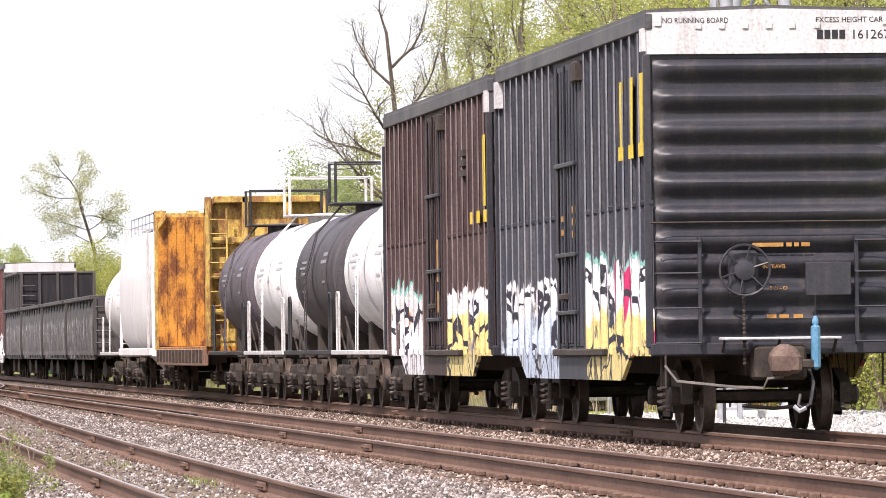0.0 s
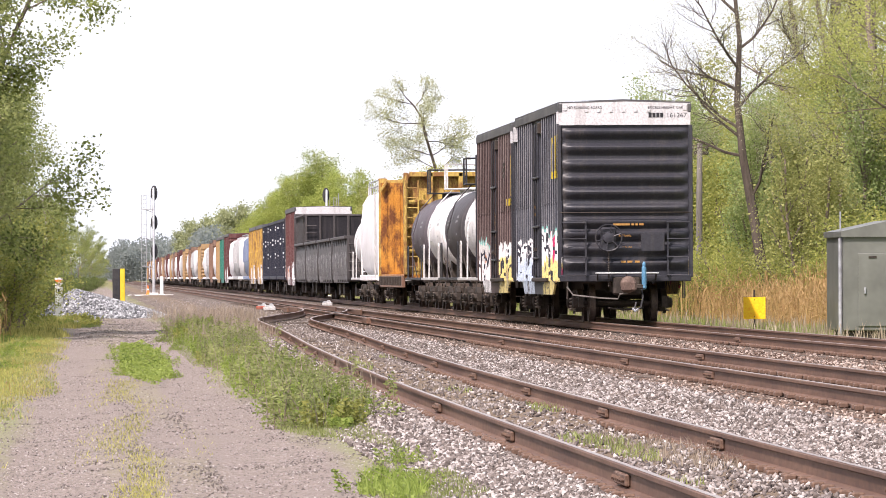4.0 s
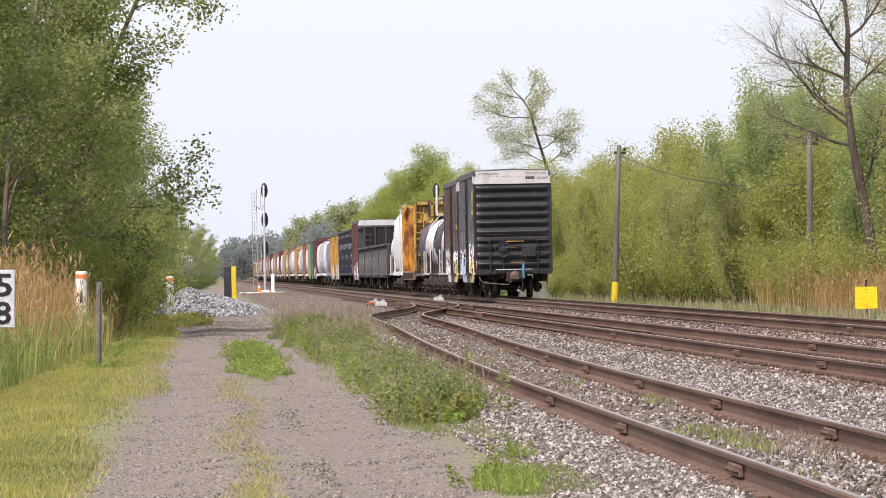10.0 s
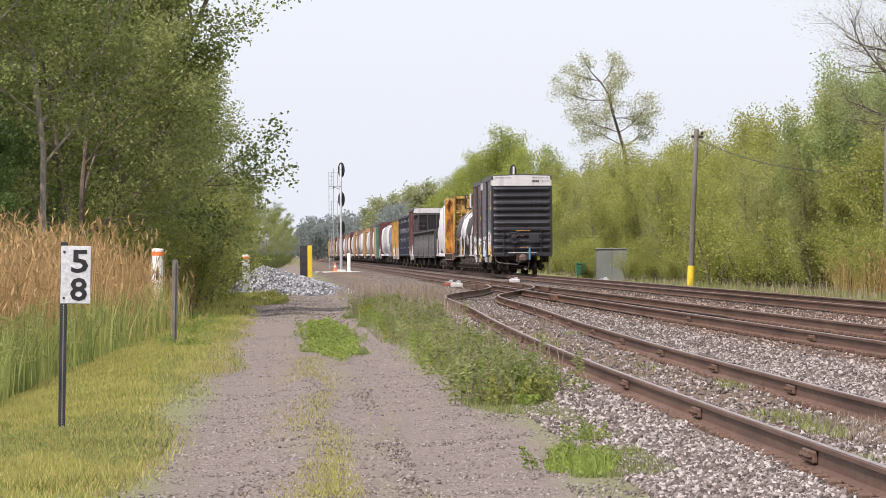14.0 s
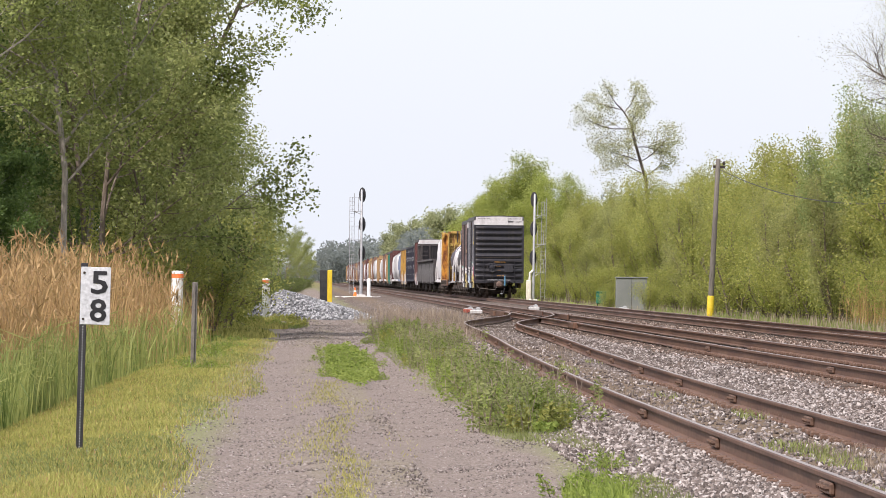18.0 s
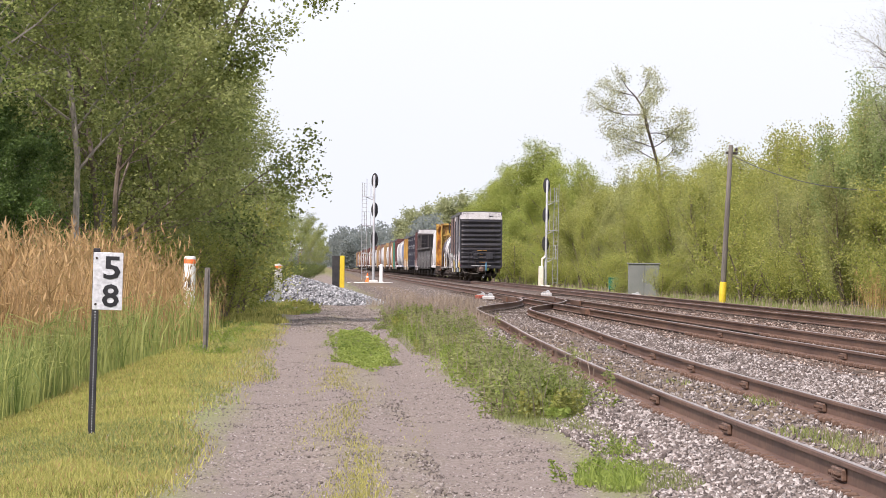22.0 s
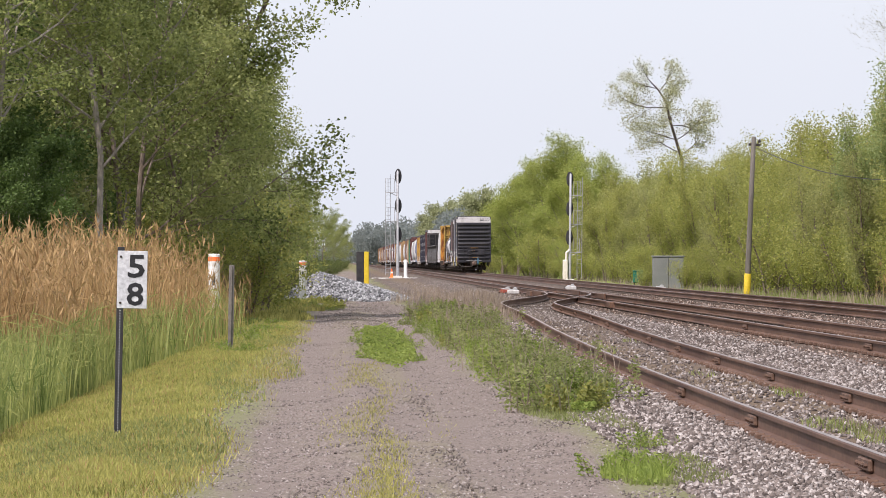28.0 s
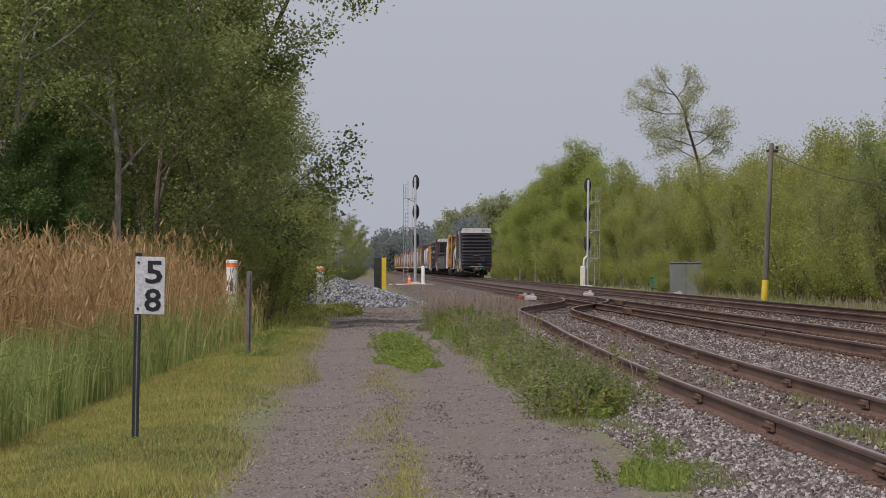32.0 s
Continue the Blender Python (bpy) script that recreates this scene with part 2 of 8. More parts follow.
def build_ground():
    xs = sorted(set([-1500, -600, -250, -120, -60, -35, -20, -14, -10] + [round(-8 + 0.25 * i, 3) for i in range(112)] + [20, 21, 22, 24, 27, 30, 35, 45, 60, 90, 150, 300, 700, 1600]))
    ys = [-60, -20, 0, 15, 25] + [30 + 1.0 * i for i in range(91)] + [120 + 4 * i for i in range(60)] + [360 + 20 * i for i in range(30)] + [960 + 80 * i for i in range(20)] + [2700, 3200, 4000, 4900]
    grid = np.array([[(x, y, ground_z(x, min(y, 600)) + (0.02 * noise.noise((x * 2.1, y * 1.1, 0.0)) if -8 < x < 7 and y < 130 else 0)) for x in xs] for y in ys], dtype=np.float32)
    nx, ny = len(xs), len(ys)
    idx = np.arange(nx * ny).reshape(ny, nx)
    faces = np.stack([idx[:-1, :-1], idx[:-1, 1:], idx[1:, 1:], idx[1:, :-1]], axis=-1).reshape(-1, 4)
    me = fast_mesh("ground", grid.reshape(-1, 3), faces, 4, M["ground"], smooth=True)
    return tagged(new("ground", me), "gravel lane, mown grass verge and stone ballast beds beside the tracks", "ground", kind="structure")


def ground_material():
    m, nodes, links, bsdf = node_mat("ground_cover")
    geo = nodes.new("ShaderNodeNewGeometry")
    sep = nodes.new("ShaderNodeSeparateXYZ")
    links.new(geo.outputs["Position"], sep.inputs[0])
    pos = place_vec(nodes, links, (1, 1, 1), True)
    wav = noise_node(nodes, links, place_vec(nodes, links, (1.1, 0.045, 0.5), True), 1.0, 5.0, 0.65)
    edge = nodes.new("ShaderNodeMath")
    edge.operation = "MULTIPLY_ADD"
    links.new(wav, edge.inputs[0])
    edge.inputs[1].default_value, edge.inputs[2].default_value = 1.5, -0.75
    xw = nodes.new("ShaderNodeMath")
    xw.operation = "ADD"
    links.new(sep.outputs["X"], xw.inputs[0])
    links.new(edge.outputs[0], xw.inputs[1])

    def band(lo, hi, fade):
        a = ramp_node(nodes, links, xw.outputs[0], lo - fade, lo + fade)
        b = ramp_node(nodes, links, xw.outputs[0], hi + fade, hi - fade)
        mul = nodes.new("ShaderNodeMath")
        mul.operation = "MULTIPLY"
        links.new(a, mul.inputs[0])
        links.new(b, mul.inputs[1])
        return mul.outputs[0]

    stones = nodes.new("ShaderNodeTexVoronoi")
    stones.inputs["Scale"].default_value = 17.0
    links.new(pos, stones.inputs["Vector"])
    pebbles = nodes.new("ShaderNodeTexVoronoi")
    pebbles.inputs["Scale"].default_value = 38.0
    links.new(pos, pebbles.inputs["Vector"])
    def grey(color):
        bw = nodes.new("ShaderNodeRGBToBW")
        links.new(color, bw.inputs[0])
        return ramp_node(nodes, links, bw.outputs[0], 0.15, 0.85)

    grain = noise_node(nodes, links, pos, 30.0, 4.0, 0.7)
    broad = noise_node(nodes, links, place_vec(nodes, links, (1.0, 0.08, 1), True), 1.1, 5.0)
    gravel = mix_node(nodes, links, ramp_node(nodes, links, grain, 0.3, 0.7), (0.125, 0.101, 0.087), (0.255, 0.215, 0.19))
    gravel = mix_node(nodes, links, 0.45, gravel, grey(pebbles.outputs["Color"]), "OVERLAY")
    gravel = mix_node(nodes, links, ramp_node(nodes, links, broad, 0.4, 0.75), gravel, (0.185, 0.152, 0.135))
    ballast = mix_node(nodes, links, 0.5, (0.125, 0.102, 0.088), grey(stones.outputs["Color"]), "OVERLAY")
    ballast = mix_node(nodes, links, ramp_node(nodes, links, broad, 0.45, 0.7), ballast, (0.105, 0.074, 0.056))
    grass = mix_node(nodes, links, ramp_node(nodes, links, grain, 0.3, 0.7), (0.10, 0.15, 0.03), (0.24, 0.25, 0.07))
    grass = mix_node(nodes, links, ramp_node(nodes, links, broad, 0.45, 0.65), grass, (0.16, 0.21, 0.05))
    soil = mix_node(nodes, links, grain, (0.10, 0.085, 0.05), (0.18, 0.16, 0.08))
    tread = noise_node(nodes, links, place_vec(nodes, links, (1.6, 0.06, 1), True), 1.0, 5.0, 0.7)
    middle = nodes.new("ShaderNodeMath")
    middle.operation = "MULTIPLY"
    links.new(band(-0.05, 0.95, 0.32), middle.inputs[0])
    links.new(ramp_node(nodes, links, tread, 0.46, 0.80), middle.inputs[1])
    gravel = mix_node(nodes, links, middle.outputs[0], gravel, (0.20, 0.185, 0.105))
    col = mix_node(nodes, links, band(-1.12, 2.25, 0.42), grass, gravel)
    col = mix_node(nodes, links, band(2.45, 15.6, 0.25), col, ballast)
    col = mix_node(nodes, links, band(3.65, 5.1, 0.3), col, mix_node(nodes, links, grain, (0.095, 0.068, 0.047), (0.19, 0.145, 0.105)))
    rough_ground = mix_node(nodes, links, ramp_node(nodes, links, broad, 0.35, 0.65), (0.19, 0.155, 0.085), (0.13, 0.145, 0.05))
    beyond = ramp_node(nodes, links, sep.outputs["Y"], 800.0, 1200.0)
    keep_track = band(5.6, 15.6, 0.3)
    inv = nodes.new("ShaderNodeMath")
    inv.operation = "SUBTRACT"
    inv.inputs[0].default_value = 1.0
    links.new(keep_track, inv.inputs[1])
    both = nodes.new("ShaderNodeMath")
    both.operation = "MULTIPLY"
    links.new(beyond, both.inputs[0])
    links.new(inv.outputs[0], both.inputs[1])
    col = mix_node(nodes, links, both.outputs[0], col, rough_ground)
    col = mix_node(nodes, links, band(-400.0, -3.6, 0.4), col, soil)
    links.new(col, bsdf.inputs["Base Color"])
    bsdf.inputs["Roughness"].default_value = 0.95
    bsdf.inputs["Specular IOR Level"].default_value = 0.1
    add = nodes.new("ShaderNodeMath")
    add.operation = "ADD"
    links.new(stones.outputs["Distance"], add.inputs[0])
    links.new(grain, add.inputs[1])
    bump_node(nodes, links, bsdf, add.outputs[0], 0.6, 0.03)
    return m


# ---------------------------------------------------------------- tracks
RAIL_OUTLINE = [(-0.075, -0.172), (0.075, -0.172), (0.075, -0.160), (0.012, -0.143), (0.010, -0.045), (0.036, -0.034), (0.036, -0.006), (0.028, 0.0), (-0.028, 0.0), (-0.036, -0.006), (-0.036, -0.034), (-0.010, -0.045), (-0.012, -0.143), (-0.075, -0.160)]


def rail_shape(xf, zf, y0, y1, step):
    s = Shape()
    n = max(1, int((y1 - y0) / step))
    rings = []
    for i in range(n + 1):
        y = y0 + (y1 - y0) * i / n
        x, z = xf(y), zf(y)
        rings.append([(x + a, y, z + b) for a, b in RAIL_OUTLINE])
    return s.loft(rings)


M["ground"] = ground_material()
M["rail"] = surface("rusty_rail_steel", (0.090, 0.047, 0.032), (0.165, 0.096, 0.065), 0.7, 0.25, 0.8, 20, (1, 0.25, 1), bump=0.2, depth=0.004, stain=(0.10, 0.06, 0.045))
M["rail_head"] = surface("worn_rail_head", (0.22, 0.175, 0.15), (0.32, 0.27, 0.235), 0.45, 0.6, 0.6, 25, (1, 0.2, 1), bump=0.05)
M["tie"] = surface("weathered_tie", (0.075, 0.055, 0.043), (0.15, 0.118, 0.095), 0.9, 0, 2, 30, (0.3, 1, 1), bump=0.5, random_value=0.5)
M["clip"] = surface("rusty_clip", (0.10, 0.06, 0.045), (0.19, 0.12, 0.085), 0.8, 0.3, 6, 40)


def stone_material(name, c1, c2, c3):
    m, nodes, links, bsdf = node_mat(name)
    isl = nodes.new("ShaderNodeNewGeometry").outputs["Random Per Island"]
    r = nodes.new("ShaderNodeValToRGB")
    links.new(isl, r.inputs["Fac"])
    e = r.color_ramp.elements
    e[0].position, e[0].color = 0.0, (*c1, 1)
    e[1].position, e[1].color = 1.0, (*c3, 1)
    mid = e.new(0.6)
    mid.color = (*c2, 1)
    vec = place_vec(nodes, links)
    col = mix_node(nodes, links, 0.4, r.outputs["Color"], ramp_node(nodes, links, noise_node(nodes, links, vec, 35.0), 0.2, 0.8), "OVERLAY")
    links.new(col, bsdf.inputs["Base Color"])
    bsdf.inputs["Roughness"].default_value = 0.9
    bsdf.inputs["Specular IOR Level"].default_value = 0.2
    return m


M["stone"] = stone_material("ballast_stone", (0.06, 0.048, 0.043), (0.198, 0.167, 0.152), (0.42, 0.385, 0.365))
M["stone_brown"] = stone_material("rust_stained_stone", (0.05, 0.031, 0.023), (0.155, 0.108, 0.085), (0.40, 0.33, 0.285))
M["stone_grey"] = stone_material("fresh_crushed_stone", (0.08, 0.082, 0.088), (0.24, 0.245, 0.255), (0.46, 0.47, 0.485))
M["stone_white"] = stone_material("pale_limestone", (0.25, 0.245, 0.235), (0.35, 0.345, 0.335), (0.50, 0.49, 0.48))
M["stone_lane"] = stone_material("lane_pebble", (0.085, 0.070, 0.062), (0.19, 0.163, 0.148), (0.34, 0.305, 0.283))
M["post_grey"] = surface("dull_brown_grey_steel", (0.12, 0.11, 0.10), (0.20, 0.18, 0.165), 0.7, 0.2, 4, 25)
M["bark"] = surface("grey_brown_bark", (0.13, 0.10, 0.08), (0.22, 0.18, 0.15), 0.9, 0, 3, 25, (1, 1, 0.3), bump=0.7, depth=0.02)
M["bark_dark"] = surface("dark_brown_bark", (0.055, 0.042, 0.034), (0.10, 0.08, 0.066), 0.9, 0, 3, 25, (1, 1, 0.3), bump=0.7, depth=0.02)
M["bark_pale"] = surface("pale_grey_bark", (0.22, 0.195, 0.165), (0.32, 0.285, 0.25), 0.9, 0, 3, 25, (1, 1, 0.3), bump=0.6, depth=0.02)
M["leaf_dark"] = leaf_mat("mid_green_leaves", (0.088, 0.134, 0.04), (0.51, 0.57, 0.19), 0.56)
M["leaf_deep"] = leaf_mat("deep_green_leaves", (0.03, 0.07, 0.02), (0.17, 0.26, 0.065), 0.4)
M["leaf_spring"] = leaf_mat("yellow_green_spring_leaves", (0.19, 0.25, 0.055), (0.55, 0.54, 0.15))
M["leaf_bright"] = leaf_mat("bright_spring_leaves", (0.24, 0.32, 0.06), (0.52, 0.56, 0.15))
M["leaf_pale"] = leaf_mat("sparse_pale_leaves", (0.40, 0.40, 0.24), (0.64, 0.62, 0.42), 0.55)
M["leaf_bud"] = leaf_mat("pale_yellow_green_buds", (0.40, 0.42, 0.20), (0.66, 0.66, 0.36), 0.55)
M["leaf_dull"] = leaf_mat("dull_olive_leaves", (0.14, 0.185, 0.06), (0.48, 0.52, 0.19), 0.56)
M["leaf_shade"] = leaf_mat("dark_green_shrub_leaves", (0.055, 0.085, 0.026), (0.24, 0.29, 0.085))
M["leaf_olive"] = leaf_mat("light_olive_leaves", (0.22, 0.255, 0.08), (0.57, 0.57, 0.215))
M["leaf_poplar"] = leaf_mat("cool_green_leaves", (0.17, 0.255, 0.075), (0.50, 0.58, 0.23))
M["weed"] = leaf_mat("lush_weed_leaves", (0.12, 0.20, 0.03), (0.43, 0.53, 0.12))
M["weed_pale"] = leaf_mat("dusty_pale_weed_leaves", (0.15, 0.19, 0.055), (0.42, 0.46, 0.17))
M["grass"] = leaf_mat("mown_grass_blades", (0.155, 0.172, 0.037), (0.62, 0.57, 0.18))
M["reed"] = leaf_mat("dry_tan_reeds", (0.27, 0.15, 0.062), (0.60, 0.40, 0.185), 0.3)
M["reed_green"] = leaf_mat("young_green_reeds", (0.12, 0.19, 0.045), (0.46, 0.48, 0.16))
# Distance haze is put into these leaf colours: pale, greyed, little contrast.
M["leaf_far_haze"] = leaf_mat("haze_tinted_grey_green_leaves", (0.31, 0.35, 0.33), (0.345, 0.385, 0.36), 0.6)
# Yellow-green paled in the colour itself to stand for haze.
M["leaf_hazy"] = leaf_mat("haze_paled_yellow_green_leaves", (0.36, 0.40, 0.20), (0.50, 0.53, 0.28))
M["leaf_willow"] = leaf_mat("thin_yellow_green_leaves", (0.28, 0.34, 0.08), (0.62, 0.63, 0.20), 0.55)
M["rush"] = leaf_mat("pale_blue_green_rushes", (0.17, 0.24, 0.11), (0.48, 0.54, 0.30), 0.4)
M["dry_stalk"] = leaf_mat("dead_grey_stalks", (0.26, 0.20, 0.15), (0.46, 0.38, 0.29), 0.2)
M["galv"] = surface("galvanised_steel", (0.29, 0.30, 0.325), (0.34, 0.35, 0.375), 0.5, 0.35, 1.2, 5, bump=0.03)
M["silver"] = surface("aluminium_paint", (0.30, 0.305, 0.32), (0.41, 0.415, 0.425), 0.5, 0.3, 3, 20, bump=0.05)
M["black"] = surface("weathered_black_paint", (0.018, 0.018, 0.022), (0.045, 0.043, 0.043), 0.55, 0.1, 3, 30, bump=0.15)
M["rail_white"] = surface("grimy_white_rail_paint", (0.34, 0.33, 0.32), (0.52, 0.51, 0.50), 0.6, 0, 4, 25, bump=0.1)
M["white"] = surface("chalky_white_paint", (0.58, 0.57, 0.55), (0.70, 0.70, 0.68), 0.6, 0, 2.5, 25, bump=0.1, stain=(0.42, 0.37, 0.30), stain_range=(0.62, 0.8))
M["cream"] = surface("cream_plastic", (0.58, 0.53, 0.46), (0.68, 0.64, 0.57), 0.5, 0, 2, 20, bump=0.05)
M["orange"] = surface("faded_orange_band", (0.75, 0.13, 0.035), (0.86, 0.24, 0.07), 0.6, 0, 5, 30)
M["yellow"] = surface("safety_yellow", (0.50, 0.36, 0.02), (0.58, 0.43, 0.035), 0.55, 0, 3, 20)
M["sign_orange"] = surface("amber_sign_face", (0.86, 0.47, 0.01), (0.92, 0.55, 0.02), 0.5, 0, 2, 20, bump=0.02)
M["sign_white"] = surface("off_white_sign_face", (0.44, 0.45, 0.475), (0.52, 0.53, 0.55), 0.5, 0, 5, 30, bump=0.03, stain=(0.36, 0.35, 0.34), stain_range=(0.62, 0.8))
M["plate_grey"] = surface("dull_tan_sign_face", (0.20, 0.182, 0.158), (0.25, 0.228, 0.20), 0.6, 0, 3, 20, bump=0.03)
M["mesh_panel"] = surface("dull_mesh_panel", (0.30, 0.28, 0.25), (0.38, 0.36, 0.33), 0.7, 0.1, 6, 40, bump=0.2)
M["sign_grey"] = surface("grey_sign_face", (0.33, 0.34, 0.35), (0.42, 0.43, 0.43), 0.6, 0, 3, 20, bump=0.03)
M["grey_box"] = surface("grey_green_enamel", (0.118, 0.122, 0.110), (0.128, 0.132, 0.119), 0.5, 0.05, 0.5, 1.2, bump=0.01)
M["cabinet_dark"] = surface("dull_dark_grey_enamel", (0.15, 0.158, 0.152), (0.185, 0.192, 0.186), 0.55, 0.1, 1, 30, bump=0.03)
M["cabinet_grey"] = surface("light_grey_enamel", (0.11, 0.114, 0.106), (0.13, 0.134, 0.126), 0.5, 0.1, 1, 30, bump=0.03)
M["green_box"] = surface("teal_green_enamel", (0.006, 0.11, 0.075), (0.01, 0.15, 0.10), 0.5, 0, 2, 20)
M["pole_wood"] = surface("weathered_pole_wood", (0.10, 0.09, 0.08), (0.18, 0.162, 0.145), 0.9, 0, 3, 30, (1, 1, 0.12), bump=0.5)
M["concrete"] = surface("pale_concrete", (0.50, 0.49, 0.46), (0.62, 0.61, 0.58), 0.9, 0, 1.5, 20, bump=0.2)
M["cone"] = surface("traffic_cone_orange", (0.85, 0.16, 0.03), (0.9, 0.22, 0.05), 0.5, 0, 3, 20)
M["red_dull"] = surface("grimy_red_paint", (0.22, 0.05, 0.035), (0.30, 0.09, 0.06), 0.7, 0, 5, 30)
M["red"] = surface("faded_red_paint", (0.42, 0.05, 0.03), (0.50, 0.10, 0.06), 0.6, 0, 3, 20)
M["dark_steel"] = surface("grimy_running_gear", (0.028, 0.023, 0.020), (0.062, 0.048, 0.039), 0.75, 0.2, 5, 30, stain=(0.075, 0.055, 0.042), stain_range=(0.55, 0.8))
M["spring"] = surface("dusty_spring_steel", (0.16, 0.13, 0.11), (0.26, 0.22, 0.19), 0.7, 0.3, 5, 25)
M["wheel"] = surface("rusty_wheel", (0.055, 0.042, 0.035), (0.10, 0.075, 0.06), 0.65, 0.4, 4, 25)
M["coupler"] = surface("rusty_coupler", (0.085, 0.056, 0.046), (0.15, 0.105, 0.085), 0.8, 0.2, 4, 25)
M["eot"] = surface("pale_blue_device", (0.06, 0.17, 0.27), (0.12, 0.26, 0.38), 0.4, 0, 4, 25)
M["stencil"] = surface("faded_orange_stencil", (0.26, 0.13, 0.035), (0.36, 0.20, 0.06), 0.7, 0, 4, 25, bump=0)
M["ink"] = surface("black_lettering", (0.012, 0.012, 0.014), (0.03, 0.03, 0.035), 0.6, 0, 4, 25, bump=0)
M["faded_ink"] = surface("faded_pale_lettering", (0.17, 0.165, 0.17), (0.25, 0.245, 0.25), 0.7, 0, 4, 25, bump=0)
M["white_ink"] = surface("white_lettering", (0.42, 0.42, 0.43), (0.58, 0.58, 0.59), 0.6, 0, 4, 25, bump=0)


def car_paint(name, base, other, streak, tags=(), rough=0.55, seed=0.0, rust=None, cover=0.5, metal=0.0):
    """Weathered rail car paint: run-off streaks down the side, rust, and spray-painted patches low down."""
    m, nodes, links, bsdf = node_mat(name)
    tc = nodes.new("ShaderNodeTexCoord").outputs["Object"]
    sep = nodes.new("ShaderNodeSeparateXYZ")
    links.new(tc, sep.inputs[0])

    def mapped(sc, loc=(0, 0, 0)):
        mp = nodes.new("ShaderNodeMapping")
        mp.inputs["Scale"].default_value, mp.inputs["Location"].default_value = sc, (loc[0] + seed, loc[1] + seed, loc[2])
        links.new(tc, mp.inputs["Vector"])
        return mp.outputs["Vector"]

    run = noise_node(nodes, links, mapped((3.2, 3.2, 0.22)), 1.6, 5.0, 0.7)
    cloud = noise_node(nodes, links, mapped((1, 1, 1)), 0.9, 5.0, 0.6)
    grain = noise_node(nodes, links, mapped((1, 1, 1)), 22.0, 3.0)
    col = mix_node(nodes, links, ramp_node(nodes, links, cloud, 0.35, 0.7), base, other)
    col = mix_node(nodes, links, ramp_node(nodes, links, run, 0.50, 0.78), col, streak)
    if rust:
        col = mix_node(nodes, links, ramp_node(nodes, links, noise_node(nodes, links, mapped((1.6, 1.6, 0.7)), 2.2, 7.0, 0.75), 0.43, 0.58), col, rust)
    if tags:
        def calc(op, p, q):
            n = nodes.new("ShaderNodeMath")
            n.operation = op
            for i, val in enumerate((p, q)):
                if isinstance(val, (int, float)):
                    n.inputs[i].default_value = val
                else:
                    links.new(val, n.inputs[i])
            return n.outputs[0]

        def zone(value, lo, hi, fade):
            return calc("MULTIPLY", ramp_node(nodes, links, value, lo - fade, lo + fade), ramp_node(nodes, links, value, hi + fade, hi - fade))
        drip = noise_node(nodes, links, mapped((1, 2.2, 0.22), (7, 3, 1)), 1.6, 4.0, 0.7)
        wob = calc("ADD", sep.outputs["Z"], calc("MULTIPLY", calc("SUBTRACT", drip, 0.5), 1.3))
        ywob = calc("ADD", sep.outputs["Y"], calc("MULTIPLY", calc("SUBTRACT", drip, 0.5), 1.6))
        strokes = noise_node(nodes, links, mapped((1, 1.0, 0.35), (2, 9, 4)), 1.5, 2.0, 0.5)
        lines = nodes.new("ShaderNodeTexVoronoi")
        lines.feature = "DISTANCE_TO_EDGE"
        lines.inputs["Scale"].default_value = 1.35
        links.new(mix_node(nodes, links, 0.5, mapped((1, 0.9, 0.75)), noise_node(nodes, links, mapped((1, 0.6, 1.0)), 2.0, 3.0), "ADD"), lines.inputs["Vector"])
        for y0, y1, top, main, low, accent, fringe in tags:
            paint = mix_node(nodes, links, ramp_node(nodes, links, wob, 1.56, 1.50), main, low)
            paint = mix_node(nodes, links, ramp_node(nodes, links, strokes, 0.60, 0.62), paint, accent)
            paint = mix_node(nodes, links, ramp_node(nodes, links, lines.outputs["Distance"], 0.045, 0.033), paint, (0.03, 0.03, 0.04))
            paint = mix_node(nodes, links, ramp_node(nodes, links, wob, top - 0.09, top - 0.07), paint, fringe)
            mask = calc("MULTIPLY", zone(ywob, y0, y1, 0.05), ramp_node(nodes, links, wob, top + 0.02, top - 0.02))
            worn = ramp_node(nodes, links, noise_node(nodes, links, mapped((1, 2.6, 0.35), (4, 1, 6)), 2.3, 5.0, 0.7), cover + 0.12, cover + 0.06)
            col = mix_node(nodes, links, calc("MULTIPLY", mask, worn), col, paint)
    col = mix_node(nodes, links, 0.4, col, ramp_node(nodes, links, grain, 0.2, 0.8), "OVERLAY")
    links.new(col, bsdf.inputs["Base Color"])
    bsdf.inputs["Roughness"].default_value, bsdf.inputs["Metallic"].default_value = rough, metal
    bsdf.inputs["Specular IOR Level"].default_value = 0.35 if rough < 0.5 else 0.15
    bump_node(nodes, links, bsdf, grain, 0.12, 0.01)
    return m


WHITE, CHALK, CREAM_Y, TEAL, MAGENTA, ORANGE_P, PALE_BLUE = (0.60, 0.59, 0.60), (0.42, 0.41, 0.41), (0.56, 0.46, 0.19), (0.16, 0.34, 0.31), (0.36, 0.03, 0.10), (0.42, 0.16, 0.06), (0.38, 0.44, 0.52)
TAGS_BLACK = [(0.1, 6.4, 2.28, WHITE, CREAM_Y, MAGENTA, TEAL), (9.4, 15.9, 2.0, WHITE, PALE_BLUE, CHALK, WHITE)]
TAGS_BROWN = [(0.3, 6.6, 1.95, WHITE, CREAM_Y, (0.10, 0.09, 0.16), WHITE), (10.2, 15.6, 2.15, CHALK, WHITE, ORANGE_P, TEAL)]
TAGS_SMALL = [(1.0, 7.0, 1.9, CHALK, WHITE, PALE_BLUE, CHALK), (10.0, 15.0, 1.7, CHALK, CHALK, ORANGE_P, WHITE)]
